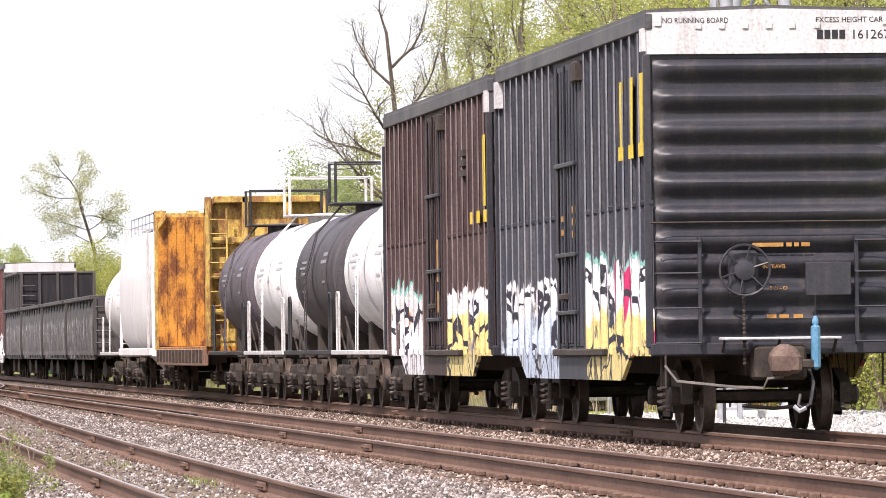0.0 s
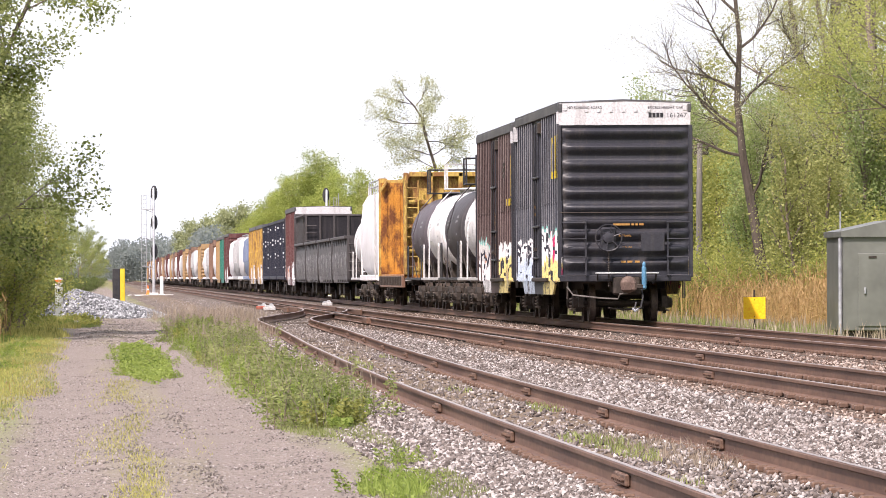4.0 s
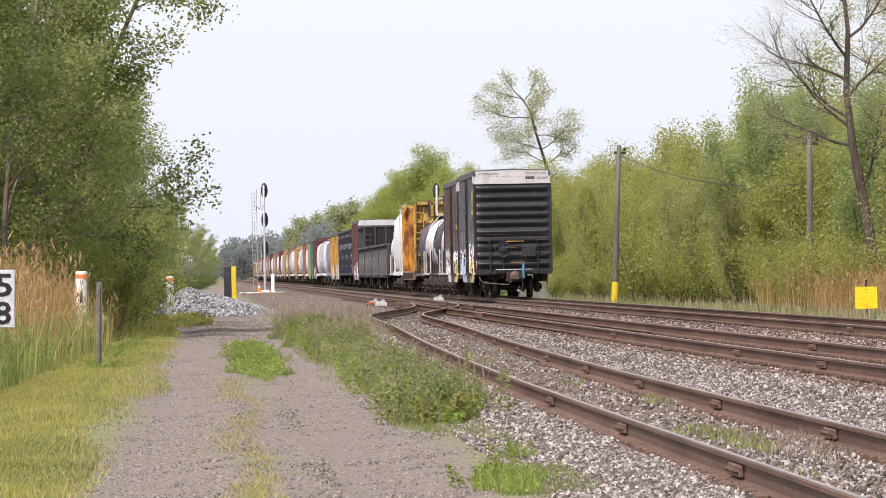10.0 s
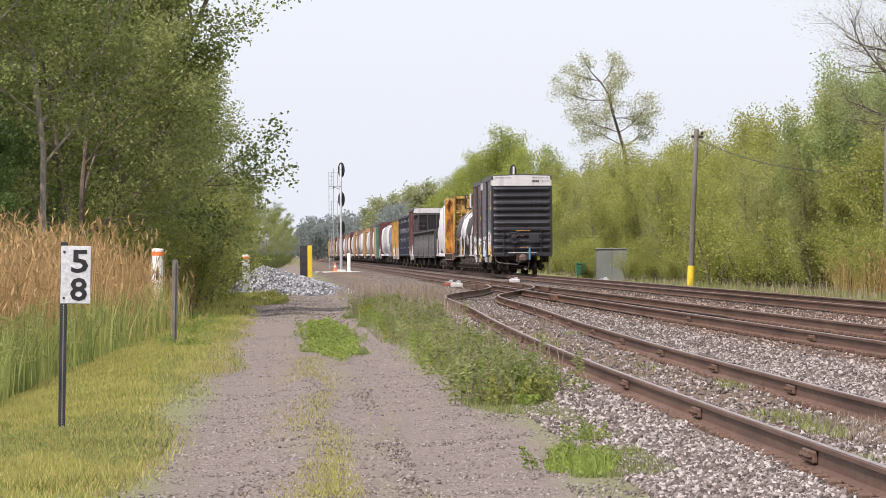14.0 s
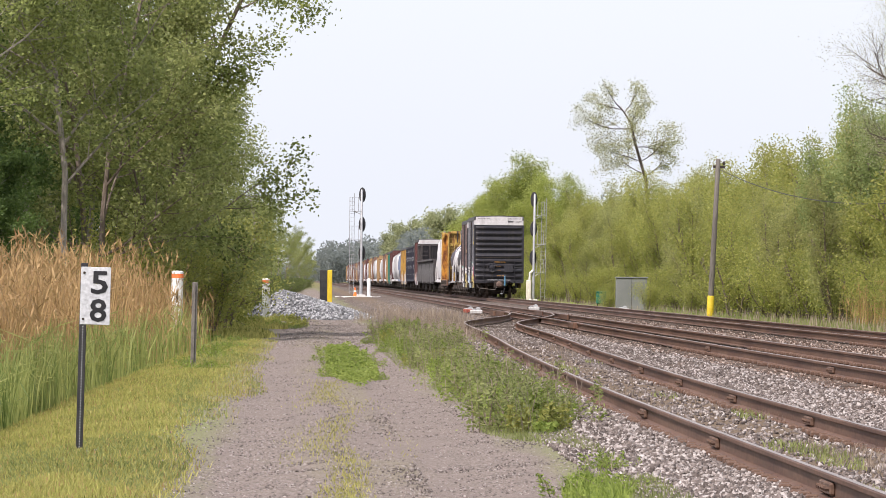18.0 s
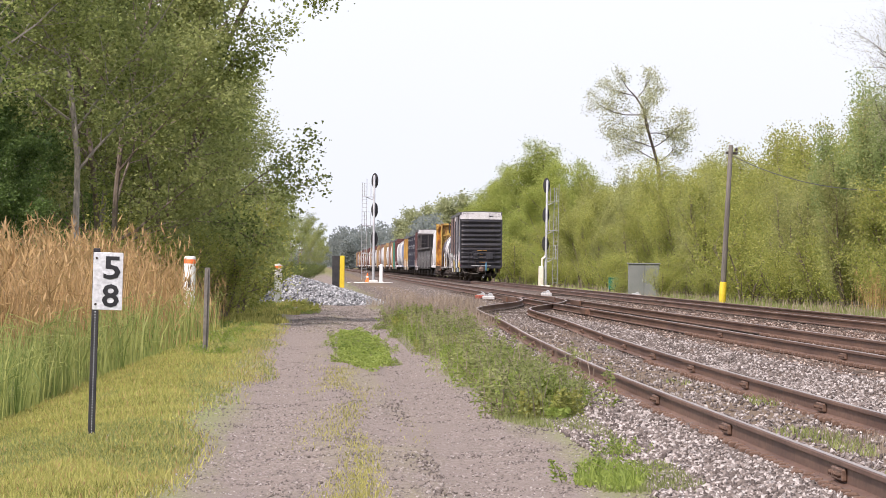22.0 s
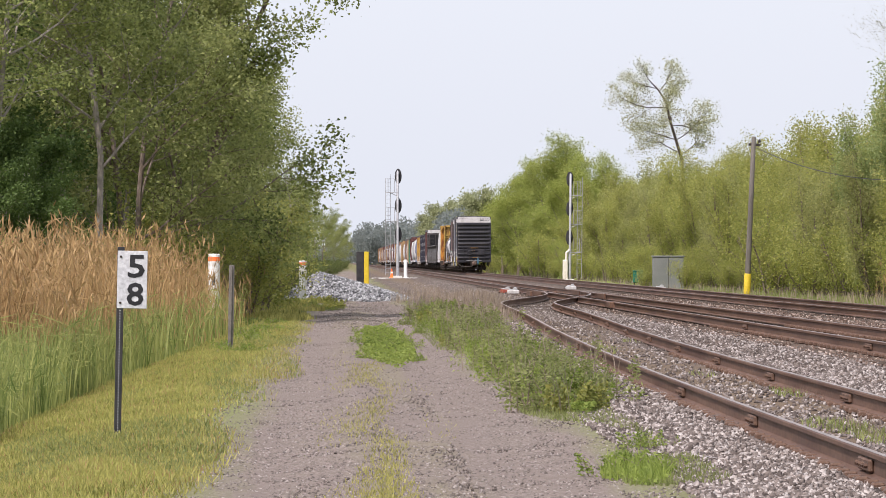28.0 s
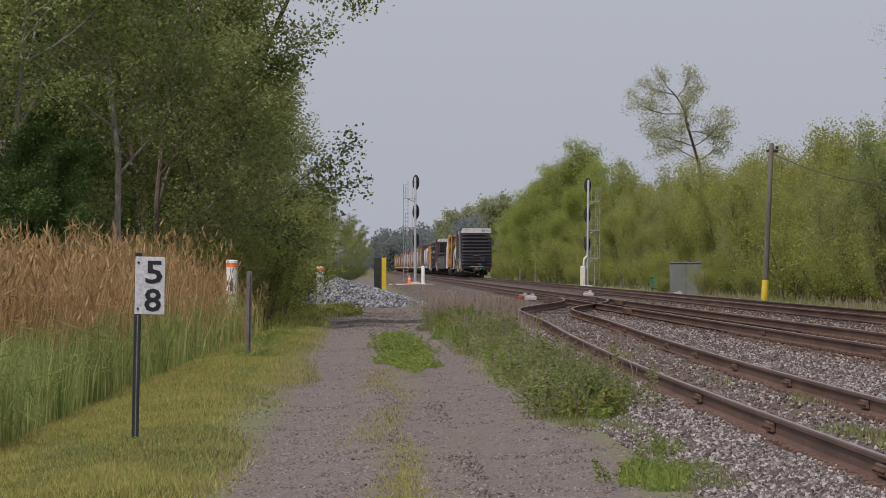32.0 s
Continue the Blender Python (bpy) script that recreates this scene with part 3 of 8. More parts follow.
M["box_black_post"] = car_paint("pale_blue_black_flange_paint", (0.150, 0.155, 0.178), (0.22, 0.222, 0.24), (0.30, 0.295, 0.30), TAGS_BLACK)
M["box_brown_post"] = car_paint("pale_brown_flange_paint", (0.135, 0.096, 0.092), (0.20, 0.15, 0.145), (0.28, 0.23, 0.22), TAGS_BROWN, seed=5.0)
M["box_black"] = car_paint("blue_black_boxcar_paint", (0.031, 0.033, 0.043), (0.048, 0.049, 0.058), (0.085, 0.083, 0.088), TAGS_BLACK)
M["box_end"] = car_paint("black_boxcar_end_paint", (0.019, 0.020, 0.027), (0.031, 0.030, 0.036), (0.052, 0.046, 0.045), rough=0.46)
M["box_brown"] = car_paint("brown_black_boxcar_paint", (0.038, 0.024, 0.024), (0.056, 0.038, 0.037), (0.09, 0.07, 0.066), TAGS_BROWN, seed=5.0)
M["tank_white"] = car_paint("chalky_white_tank_paint", (0.62, 0.61, 0.61), (0.70, 0.69, 0.69), (0.40, 0.36, 0.34))
M["tank_black"] = car_paint("dusty_black_tank_paint", (0.042, 0.038, 0.042), (0.065, 0.058, 0.062), (0.10, 0.09, 0.09))
M["tank_grey"] = car_paint("dark_slate_tank_paint", (0.075, 0.062, 0.072), (0.10, 0.088, 0.10), (0.14, 0.125, 0.13))
M["flat_yellow"] = car_paint("faded_yellow_car_paint", (0.42, 0.29, 0.07), (0.47, 0.34, 0.10), (0.30, 0.19, 0.07), rust=(0.20, 0.10, 0.04))
M["flat_orange"] = car_paint("rusty_orange_planking", (0.40, 0.165, 0.028), (0.46, 0.22, 0.042), (0.22, 0.08, 0.025), rust=(0.12, 0.045, 0.02))
M["hopper_white"] = car_paint("white_hopper_paint", (0.62, 0.61, 0.62), (0.70, 0.69, 0.70), (0.46, 0.41, 0.40))
M["gon_grey"] = car_paint("dark_grey_gondola_paint", (0.046, 0.041, 0.042), (0.066, 0.060, 0.060), (0.11, 0.10, 0.097), [(1.0, 22.0, 2.2, CHALK, (0.30, 0.29, 0.29), (0.10, 0.09, 0.09), CHALK)], cover=0.36)
M["gon_dark"] = car_paint("near_black_panel_paint", (0.014, 0.013, 0.016), (0.024, 0.022, 0.025), (0.045, 0.04, 0.04))
M["car_red"] = car_paint("oxide_red_car_paint", (0.075, 0.028, 0.028), (0.11, 0.045, 0.042), (0.15, 0.09, 0.085), TAGS_SMALL)
M["car_black"] = car_paint("blue_black_hopper_paint", (0.016, 0.018, 0.03), (0.03, 0.03, 0.042), (0.06, 0.06, 0.07))
M["car_yellow"] = car_paint("ochre_yellow_car_paint", (0.42, 0.25, 0.05), (0.48, 0.31, 0.07), (0.28, 0.17, 0.06), TAGS_SMALL, rust=(0.16, 0.08, 0.04))
M["car_grey"] = car_paint("pale_grey_hopper_paint", (0.34, 0.34, 0.35), (0.44, 0.44, 0.44), (0.26, 0.24, 0.23))
M["car_blue"] = car_paint("slate_blue_car_paint", (0.13, 0.17, 0.26), (0.20, 0.24, 0.33), (0.30, 0.30, 0.32))
M["car_green"] = car_paint("teal_green_car_paint", (0.02, 0.12, 0.09), (0.03, 0.16, 0.12), (0.10, 0.18, 0.15))
M["car_brown"] = car_paint("dull_brown_car_paint", (0.15, 0.085, 0.06), (0.20, 0.12, 0.09), (0.26, 0.19, 0.15))
M["car_orange"] = car_paint("dull_orange_car_paint", (0.27, 0.17, 0.08), (0.32, 0.21, 0.11), (0.24, 0.18, 0.13))
M["roof_white"] = car_paint("weathered_white_roof_band", (0.44, 0.43, 0.44), (0.52, 0.51, 0.52), (0.32, 0.30, 0.30))
M["roof_dark"] = surface("dark_roof_steel", (0.055, 0.055, 0.06), (0.11, 0.105, 0.10), 0.6, 0.2, 1, 20)


def build_rails():
    zero = lambda y: 0.0
    for centre, side, label in ((TRACK_FAR, -1, "far"), (TRACK_FAR, 1, "far"), (TRACK_NEAR, -1, "near"), (TRACK_NEAR, 1, "near")):
        x = centre + side * HALF_GAUGE
        rail = solid("rail", rail_shape(lambda y: x, zero, -40, 2600, 400), M["rail"], "rust-brown steel rail of the main line, worn bright on top", "rail", "main line rails", "structure")
        top = Shape().box(x - 0.024, x + 0.024, -40, 2600, -0.001, 0.002)
        part("rail_head", top, M["rail_head"], rail, "worn running surface", smooth=False)
    for side in (-1, 1):
        rail = solid("rail", rail_shape(lambda y: siding_x(y) + side * HALF_GAUGE, siding_top, -30, LEAD_END, 4), M["rail"], "rust-brown rail of the siding, curving into the main line", "rail", "siding rails", "structure")
        s = Shape()
        pts = [(-30 + 4 * i) for i in range(74)]
        for a, b in zip(pts, pts[1:]):
            if b > LEAD_END:
                break
            xa, xb, za, zb = siding_x(a) + side * HALF_GAUGE, siding_x(b) + side * HALF_GAUGE, siding_top(a) + 0.002, siding_top(b) + 0.002
            s.add([(xa - 0.022, a, za), (xa + 0.022, a, za), (xb + 0.022, b, zb), (xb - 0.022, b, zb)], [(0, 1, 2, 3)])
        part("rail_head", s, M["rail_head"], rail, "dulled running surface", smooth=False)


def build_ties():
    """Ties, with rail clips, under the three tracks; those past the nearest stretch are joined."""
    tie = Shape().box(-1.3, 1.3, -0.115, 0.115, -0.20, -0.002, 0.015).mesh("tie", M["tie"])
    clip = Shape()
    for sx in (-1, 1):
        for d in (-1, 1):
            x = sx * HALF_GAUGE + d * 0.105
            clip.box(x - 0.045, x + 0.045, -0.075, 0.075, -0.001, 0.058, 0.012)
    clip_me = clip.mesh("rail_clips", M["clip"])
    for name, fx, fz, near0, near1, far1, pitch in (("near_main", lambda y: TRACK_NEAR, lambda y: -0.198, 46, 128, 620, 0.61),
                                                    ("far_main", lambda y: TRACK_FAR, lambda y: -0.198, 62, 140, 620, 0.61),
                                                    ("siding", siding_x, lambda y: siding_top(y) - 0.205, 36, 100, LEAD_END, 0.56)):
        bed = tagged(new("tie_row"), "row of weathered ties bedded in ballast under the track", "railway ties", "tie rows", "structure")
        y = near0
        rest, rest_clip = Shape(), Shape()
        while y < far1:
            m = pose(fx(y) + random.uniform(-0.03, 0.03), y + random.uniform(-0.03, 0.03), fz(y) + random.uniform(-0.008, 0.0), 0, 0, random.uniform(-0.6, 0.6))
            if y < near1:
                t = part("tie", tie, None, bed, smooth=False, at=m)
                part("rail_clip", clip_me, None, t, smooth=False)
            elif y < 330:
                rest.moved(m, Shape().box(-1.3, 1.3, -0.115, 0.115, -0.20, -0.002))
            y += pitch
        if rest.v:
            ob = part("far_ties", rest, M["tie"], bed, smooth=False)
            ob["kind"] = "stuff"


def build_joints():
    """Bolted joint bars on the siding and the main line."""
    bar = Shape().box(0.012, 0.05, -0.45, 0.45, -0.135, -0.05, 0.01)
    for k in range(6):
        bar.lathe([(0.018, 0.05), (0.018, 0.075)], "x", (0, -0.375 + 0.15 * k, -0.092), 6)
    bar_l = Shape().moved(Matrix.Rotation(math.pi, 4, "Z"), bar)
    whole = Shape().moved(Matrix(), bar)
    whole.moved(Matrix(), bar_l)
    whole.box(-0.06, 0.06, -0.10, 0.10, -0.26, -0.172)
    me = soft(whole.mesh("joint_bar", M["clip"]))
    base = solid("joint_bar", me, None, "rusty bolted joint bar clamped on the rail web", "joint bar", "rail joints", "structure", smooth=False)
    first = True
    for side, start in ((-1, 43.0), (1, 40.0)):
        y = start
        while y < 190:
            m = pose(siding_x(y) + side * HALF_GAUGE, y, siding_top(y))
            if first:
                base.matrix_basis, first = m, False
            else:
                copy_thing(base, m)
            y += 11.9
    for x, y in ((TRACK_NEAR - HALF_GAUGE, 78), (TRACK_NEAR - HALF_GAUGE, 90.5), (TRACK_NEAR + HALF_GAUGE, 95), (TRACK_FAR - HALF_GAUGE, 88), (TRACK_FAR + HALF_GAUGE, 101), (TRACK_FAR - HALF_GAUGE, 120), (TRACK_NEAR - HALF_GAUGE, 118)):
        copy_thing(base, pose(x, y, 0.0))


def stone_mesh(name, pts, sizes, material):
    """Angular crushed stones, one small rough block each."""
    base = np.array([(-1, -0.8, -0.6), (1, -0.9, -0.5), (0.9, 1, -0.6), (-0.9, 0.9, -0.5), (-0.7, -0.7, 0.6), (0.75, -0.6, 0.75), (0.6, 0.8, 0.55), (-0.75, 0.6, 0.8)])
    quads = np.array([(0, 3, 2, 1), (4, 5, 6, 7), (0, 1, 5, 4), (1, 2, 6, 5), (2, 3, 7, 6), (3, 0, 4, 7)])
    n = len(pts)
    rng = np.random.default_rng(n)
    v = base[None] * np.array([1.0, 0.85, 0.6]) * (1 + rng.uniform(-0.45, 0.45, (n, 8, 3)))
    q = rng.normal(size=(n, 4))
    q /= np.linalg.norm(q, axis=1)[:, None]
    w, x, y, z = q.T
    rot = np.stack([1 - 2 * (y * y + z * z), 2 * (x * y - z * w), 2 * (x * z + y * w), 2 * (x * y + z * w), 1 - 2 * (x * x + z * z), 2 * (y * z - x * w), 2 * (x * z - y * w), 2 * (y * z + x * w), 1 - 2 * (x * x + y * y)], -1).reshape(n, 3, 3)
    v = np.einsum("nij,nkj->nki", rot, v) * sizes[:, None, None] * 0.5 + pts[:, None, :]
    f = quads[None] + (np.arange(n) * 8)[:, None, None]
    return fast_mesh(name, v.reshape(-1, 3), f.reshape(-1, 4), 4, material)


def scatter(n, fx, y0, y1, rng, bias=2.0):
    """Random ground points, thinning out with distance; fx(y) gives the strip's edges."""
    u = rng.random(n)
    y = 1 / (1 / y0 + (1 / y1 - 1 / y0) * u) if bias == 2 else y0 + (y1 - y0) * u
    out = np.zeros((n, 3))
    for i in range(n):
        a, b = fx(y[i])
        x = a + (b - a) * rng.random()
        out[i] = (x, y[i], ground_z(x, y[i]))
    return out


def build_ballast():
    rng = np.random.default_rng(4)
    for name, n, fx, y0, y1, size, mat, label in (
            ("siding_ballast", 95000, lambda y: (2.35, 7.0), 38, 190, (0.018, 0.055), "stone", "loose grey and pale crushed stone between siding and main line"),
            ("main_ballast", 62000, lambda y: (6.9, 15.2), 46, 260, (0.025, 0.065), "stone_brown", "rust-stained crushed stone ballast of the main line"),
            ("yard_gravel", 16000, lambda y: (-0.6, 6.9), 150, 420, (0.025, 0.06), "stone_lane", "rough brownish gravel between lane and turnout"),
            ("lane_gravel", 26000, lambda y: (-1.5, 2.5), 40, 150, (0.008, 0.027), "stone_lane", "fine loose gravel on the lane")):
        pts = scatter(n, fx, y0, y1, rng)
        if name == "siding_ballast":
            dirt = np.array([abs(x - siding_x(y)) < 0.68 for x, y, _ in pts])
            pts = pts[~dirt | (rng.random(n) < 0.22)]
        sizes = rng.uniform(*size, len(pts))
        sink = 0.15 if name.endswith("ballast") else -0.1
        pts[:, 2] += sizes * sink
        tagged(new(name, stone_mesh(name, pts, sizes, M[mat])), label, "gravel", kind="stuff")


# ---------------------------------------------------------------- train
# Car space: x across, y forwards from the car's rear end, z up from the rail head.
def spring_coil(x, y, z0, z1, r, wire, turns=4):
    s = Shape()
    n = turns * 8
    s.tube([(x + r * math.cos(k * math.pi / 4), y + r * math.sin(k * math.pi / 4), z0 + (z1 - z0) * k / n) for k in range(n + 1)], wire, 4)
    return s


def truck_meshes():
    """The parts of a three-piece freight truck, centred on its pivot."""
    out = {}
    for side in (-1, 1):
        s = Shape()
        x0, x1 = (side * 1.02 - 0.07, side * 1.02 + 0.07)
        outline = [(-1.18, 0.36), (-1.18, 0.62), (-0.62, 0.80), (0.62, 0.80), (1.18, 0.62), (1.18, 0.36), (0.98, 0.36), (0.92, 0.52), (0.42, 0.60), (0.36, 0.24), (-0.36, 0.24), (-0.42, 0.60), (-0.92, 0.52), (-0.98, 0.36)]
        s.loft([[(x0, a, b) for a, b in outline], [(x1, a, b) for a, b in outline]])
        for sy in (-0.89, 0.89):
            s.lathe([(0.13, side * 1.06), (0.13, side * 1.20), (0.09, side * 1.23)], "x", (0, sy, 0.46), 10)
        out["side_frame", side] = soft(s.mesh("side_frame", M["dark_steel"]))
        for k in (-1, 1):
            out["spring", side, k] = spring_coil(side * 1.14, k * 0.10, 0.26, 0.60, 0.075, 0.02).mesh("spring", M["spring"])
        p = Shape()
        p.box(side * 1.115 - 0.012, side * 1.115 + 0.012, -0.30, 0.30, 0.19, 0.27, 0.01)
        out["spring_plank", side] = p.mesh("spring_plank", M["dark_steel"])
    b = Shape().box(-1.15, 1.15, -0.20, 0.20, 0.55, 0.78, 0.03)
    b.lathe([(0.3, 0.78), (0.3, 0.86)], "z", (0, 0, 0), 12)
    for sy in (-0.89, 0.89):
        b.lathe([(0.07, -1.1), (0.07, 1.1)], "x", (0, sy, 0.457), 8)
        b.box(-0.95, 0.95, sy * 0.52 - 0.06, sy * 0.52 + 0.06, 0.36, 0.46, 0.01)
    out["truck"] = soft(b.mesh("truck", M["dark_steel"]))
    w = Shape()
    w.lathe([(0.06, -0.07), (0.14, -0.08), (0.16, -0.03), (0.40, -0.02), (0.43, -0.07), (0.46, -0.07), (0.457, 0.05), (0.485, 0.055), (0.485, 0.08), (0.41, 0.08), (0.38, 0.02), (0.16, 0.04), (0.12, 0.09), (0.06, 0.09)], "x", (0, 0, 0), 22, False)
    out["wheel"] = soft(w.mesh("wheel", M["wheel"]))
    low = Shape()
    for k in (-1, 1):
        low.loft([[(k * 1.02 - 0.1, a, c) for a, c in [(-1.15, 0.36), (-1.15, 0.62), (-0.6, 0.8), (0.6, 0.8), (1.15, 0.62), (1.15, 0.36), (0.4, 0.25), (-0.4, 0.25)]],
                  [(k * 1.02 + 0.1, a, c) for a, c in [(-1.15, 0.36), (-1.15, 0.62), (-0.6, 0.8), (0.6, 0.8), (1.15, 0.62), (1.15, 0.36), (0.4, 0.25), (-0.4, 0.25)]]])
        for sy in (-0.89, 0.89):
            low.lathe([(0.46, k * 0.72 - 0.06), (0.46, k * 0.72 + 0.06)], "x", (0, sy, 0.46), 12)
    low.box(-1.1, 1.1, -0.3, 0.3, 0.5, 0.85)
    out["simple"] = low.mesh("truck", M["dark_steel"])
    return out


def add_truck(car, y, tm, full=True):
    if not full:
        return part("truck", tm["simple"], None, car, smooth=False, at=pose(0, y, 0))
    t = part("truck", tm["truck"], None, car, smooth=False, at=pose(0, y, 0))
    for side in (-1, 1):
        for name in ("side_frame", "spring_plank"):
            part(name, tm[name, side], None, t, smooth=False)
        for k in (-1, 1):
            part("spring", tm["spring", side, k], None, t, smooth=False)
        for sy in (-0.89, 0.89):
            part("wheel", tm["wheel"], None, t, smooth=False, at=pose(side * HALF_GAUGE, sy, 0.46, 0, 0, 0 if side > 0 else 180))
    return t


def add_coupler(car, y, sign):
    s = Shape()
    s.box(-0.07, 0.07, y - 0.35, y + 0.35, 0.78, 0.96, 0.03)
    s.box(-0.17, 0.13, y + sign * 0.35 - 0.14, y + sign * 0.35 + 0.14, 0.72, 1.02, 0.06)
    s.box(0.06, 0.2, y + sign * 0.45 - 0.12, y + sign * 0.45 + 0.1, 0.74, 1.0, 0.05)
    part("coupler", s, M["coupler"], car, "rusty knuckle coupler")


def grab_iron(s, x, y, z, half, axis, out, r=0.012):
    """A bent grab iron: a bar held off the surface by its two feet."""
    if axis == "y":
        s.tube([(x, y - half, z), (x + out, y - half, z), (x + out, y + half, z), (x, y + half, z)], r, 5)
    else:
        s.tube([(x - half, y, z), (x - half, y + out, z), (x + half, y + out, z), (x + half, y, z)], r, 5)


END_RIBS = [4.63, 4.25, 3.85, 3.51, 3.17, 2.79, 2.45, 2.16, 1.80, 1.44]


def corrugated_end(width, z0, z1, y, sign, ribs):
    """A steel end sheet with rounded horizontal corrugations that flatten out towards the corner posts."""
    s = Shape()
    zs = []
    z = z0
    while z < z1 - 0.01:
        zs.append(z)
        z += 0.032
    zs.append(z1)
    xs = [-width / 2, -width / 2 + 0.08, -width / 2 + 0.16, -width / 2 + 0.3, -0.6, 0, 0.6, width / 2 - 0.3, width / 2 - 0.16, width / 2 - 0.08, width / 2]
    rings = []
    for z in zs:
        off = 0.0
        for r in ribs:
            d = (z - r) / (0.10 if z > r else 0.19)
            if abs(d) < 1:
                off = max(off, 0.125 * math.cos(d * math.pi / 2) ** 1.3)
        row = []
        for x in xs:
            edge = min(1.0, max(0.0, (width / 2 - abs(x) - 0.05) / 0.18))
            row.append((x, y + sign * off * edge ** 0.6, z))
        rings.append(row)
    return s.loft(rings, caps=False, closed=False)


def boxcar(side_mat, end_mat, label, tm, length=16.3, height=5.40, full=True, posts=22, roof_mat="roof_dark", door_at=0.5, end_rows=END_RIBS, cap="roof_white", post_mat=None):
    car = thing("boxcar", label, "boxcar", "train cars")
    W = 3.2
    h, L = W / 2, length
    body = Shape().box(-h + 0.055, h - 0.055, 0.15, L - 0.15, 1.08, height - 0.25)
    part("body", body, side_mat, car, smooth=False)
    roof = Shape()
    eave = height - 0.045
    outline = [(-h - 0.01, eave - 0.06), (-h - 0.01, eave), (-h * 0.5, height - 0.03), (0, height), (h * 0.5, height - 0.03), (h + 0.01, eave), (h + 0.01, eave - 0.06)]
    roof.loft([[(x, 0.06, z) for x, z in outline], [(x, L - 0.06, z) for x, z in outline]])
    ribs = 13 if full else 0
    for k in range(ribs):
        y = 0.5 + (L - 1.0) * k / (ribs - 1)
        roof.loft([[(x, y - 0.04, z + 0.03) for x, z in outline[1:6]], [(x, y + 0.04, z + 0.03) for x, z in outline[1:6]]])
    part("roof", roof, M[roof_mat], car, "low-pitched steel roof")
    rail = Shape().box(-h - 0.02, -h + 0.07, 0.02, L - 0.02, eave - 0.25, eave - 0.05, 0.01)
    part("top_rail", rail, M["roof_dark"], car)
    part("top_rail", Shape().box(h - 0.07, h + 0.02, 0.02, L - 0.02, eave - 0.25, eave - 0.05, 0.01), M["roof_dark"], car)
    sill = [(0.35, 1.10), (0.35, 0.98), (2.15, 0.98), (3.0, 0.66), (L - 3.0, 0.66), (L - 2.15, 0.98), (L - 0.35, 0.98), (L - 0.35, 1.10)]
    for side in (-1, 1):
        part("side_sill", Shape().loft([[(side * (h - 0.08), a, b) for a, b in sill], [(side * (h - 0.03), a, b) for a, b in sill]]), side_mat, car, smooth=False)
    d0, d1 = L * door_at - 1.25, L * door_at + 1.25
    ys = [0.16 + (L - 0.32) * k / (posts - 1) for k in range(posts)]
    for side in (-1, 1):
        for y in ys:
            if d0 - 0.1 < y < d1 + 0.1:
                continue
            s = Shape()
            x = side * (h - 0.055)
            s.loft([[(x, y - 0.13 * g, z), (x + side * 0.05, y - 0.10 * g, z), (x + side * 0.05, y + 0.10 * g, z), (x, y + 0.13 * g, z)] for z, g in ((1.0, 1), (2.92, 1), (2.96, 0.75), (eave - 0.25, 0.75))])
            if full:
                s.box(min(x, x + side * 0.056), max(x, x + side * 0.056), y - 0.14, y + 0.14, 2.9, 2.95)
            po = part("side_post", s, side_mat, car, smooth=False)
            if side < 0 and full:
                # Pale strip along the post: its bright edge is put into the colour.
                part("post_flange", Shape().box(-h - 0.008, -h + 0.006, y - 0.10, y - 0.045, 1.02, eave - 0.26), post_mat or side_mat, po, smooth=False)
    for side in (-1, 1):
        x = side * (h - 0.075)
        door = Shape().box(min(x, x + side * 0.05), max(x, x + side * 0.05), d0, d1, 1.1, eave - 0.32, 0.015)
        dr = part("door", door, side_mat, car, "plug door with vertical ribs")
        for k in range(7 if side < 0 else 0):
            y = d0 + 0.25 + k * (d1 - d0 - 0.5) / 6
            part("door_rib", Shape().box(x - 0.075, x - 0.048, y - 0.05, y + 0.05, 1.15, eave - 0.4, 0.01), side_mat, dr)
        if side < 0 and full:
            for y in (d0 + 0.35, d1 - 0.35, d0 + 1.25, d1 - 1.25):
                part("lock_rod", Shape().tube([(x - 0.09, y, 1.05), (x - 0.09, y, eave - 0.35)], 0.019, 6), M["box_end"], dr)
            part("door_handle", Shape().box(x - 0.14, x - 0.05, d0 + 1.2, d0 + 1.8, 1.75, 1.85, 0.02), M["dark_steel"], dr)
            part("door_track", Shape().box(x - 0.12, x - 0.0, d0 - 2.6, d1 + 0.2, 0.98, 1.08, 0.02), M["dark_steel"], dr)
            part("door_hanger", Shape().box(x - 0.13, x, d0 - 0.1, d0 + 0.35, eave - 0.62, eave - 0.34, 0.02), M["dark_steel"], dr)
            for z in (1.55, 2.35, 3.6):
                part("rod_bracket", Shape().box(x - 0.12, x - 0.04, d0 + 0.2, d1 - 0.2, z, z + 0.06, 0.01), M["box_end"], dr)
    cap_z = height - 0.61 if full else height - 0.46
    for y, sign in ((0.10, -1), (L - 0.10, 1)):
        part("end_sheet", corrugated_end(W - 0.06, 1.12, cap_z, y, sign, end_rows if full or sign < 0 else []), end_mat, car, "corrugated steel end")
        top = Shape().loft([[(x, y - 0.03, z) for x, z in ((-h, cap_z), (h, cap_z), (h, eave - 0.04), (0, height - 0.04), (-h, eave - 0.04))], [(x, y + sign * 0.06, z) for x, z in ((-h, cap_z), (h, cap_z), (h, eave - 0.04), (0, height - 0.04), (-h, eave - 0.04))]])
        part("end_cap", top, M[cap], car, "pale painted top of the end")
        for side in (-1, 1):
            part("corner_post", Shape().box(side * h - 0.05, side * h + 0.05, min(y, y + sign * 0.07), max(y, y + sign * 0.07), 1.08, cap_z, 0.015), end_mat, car)
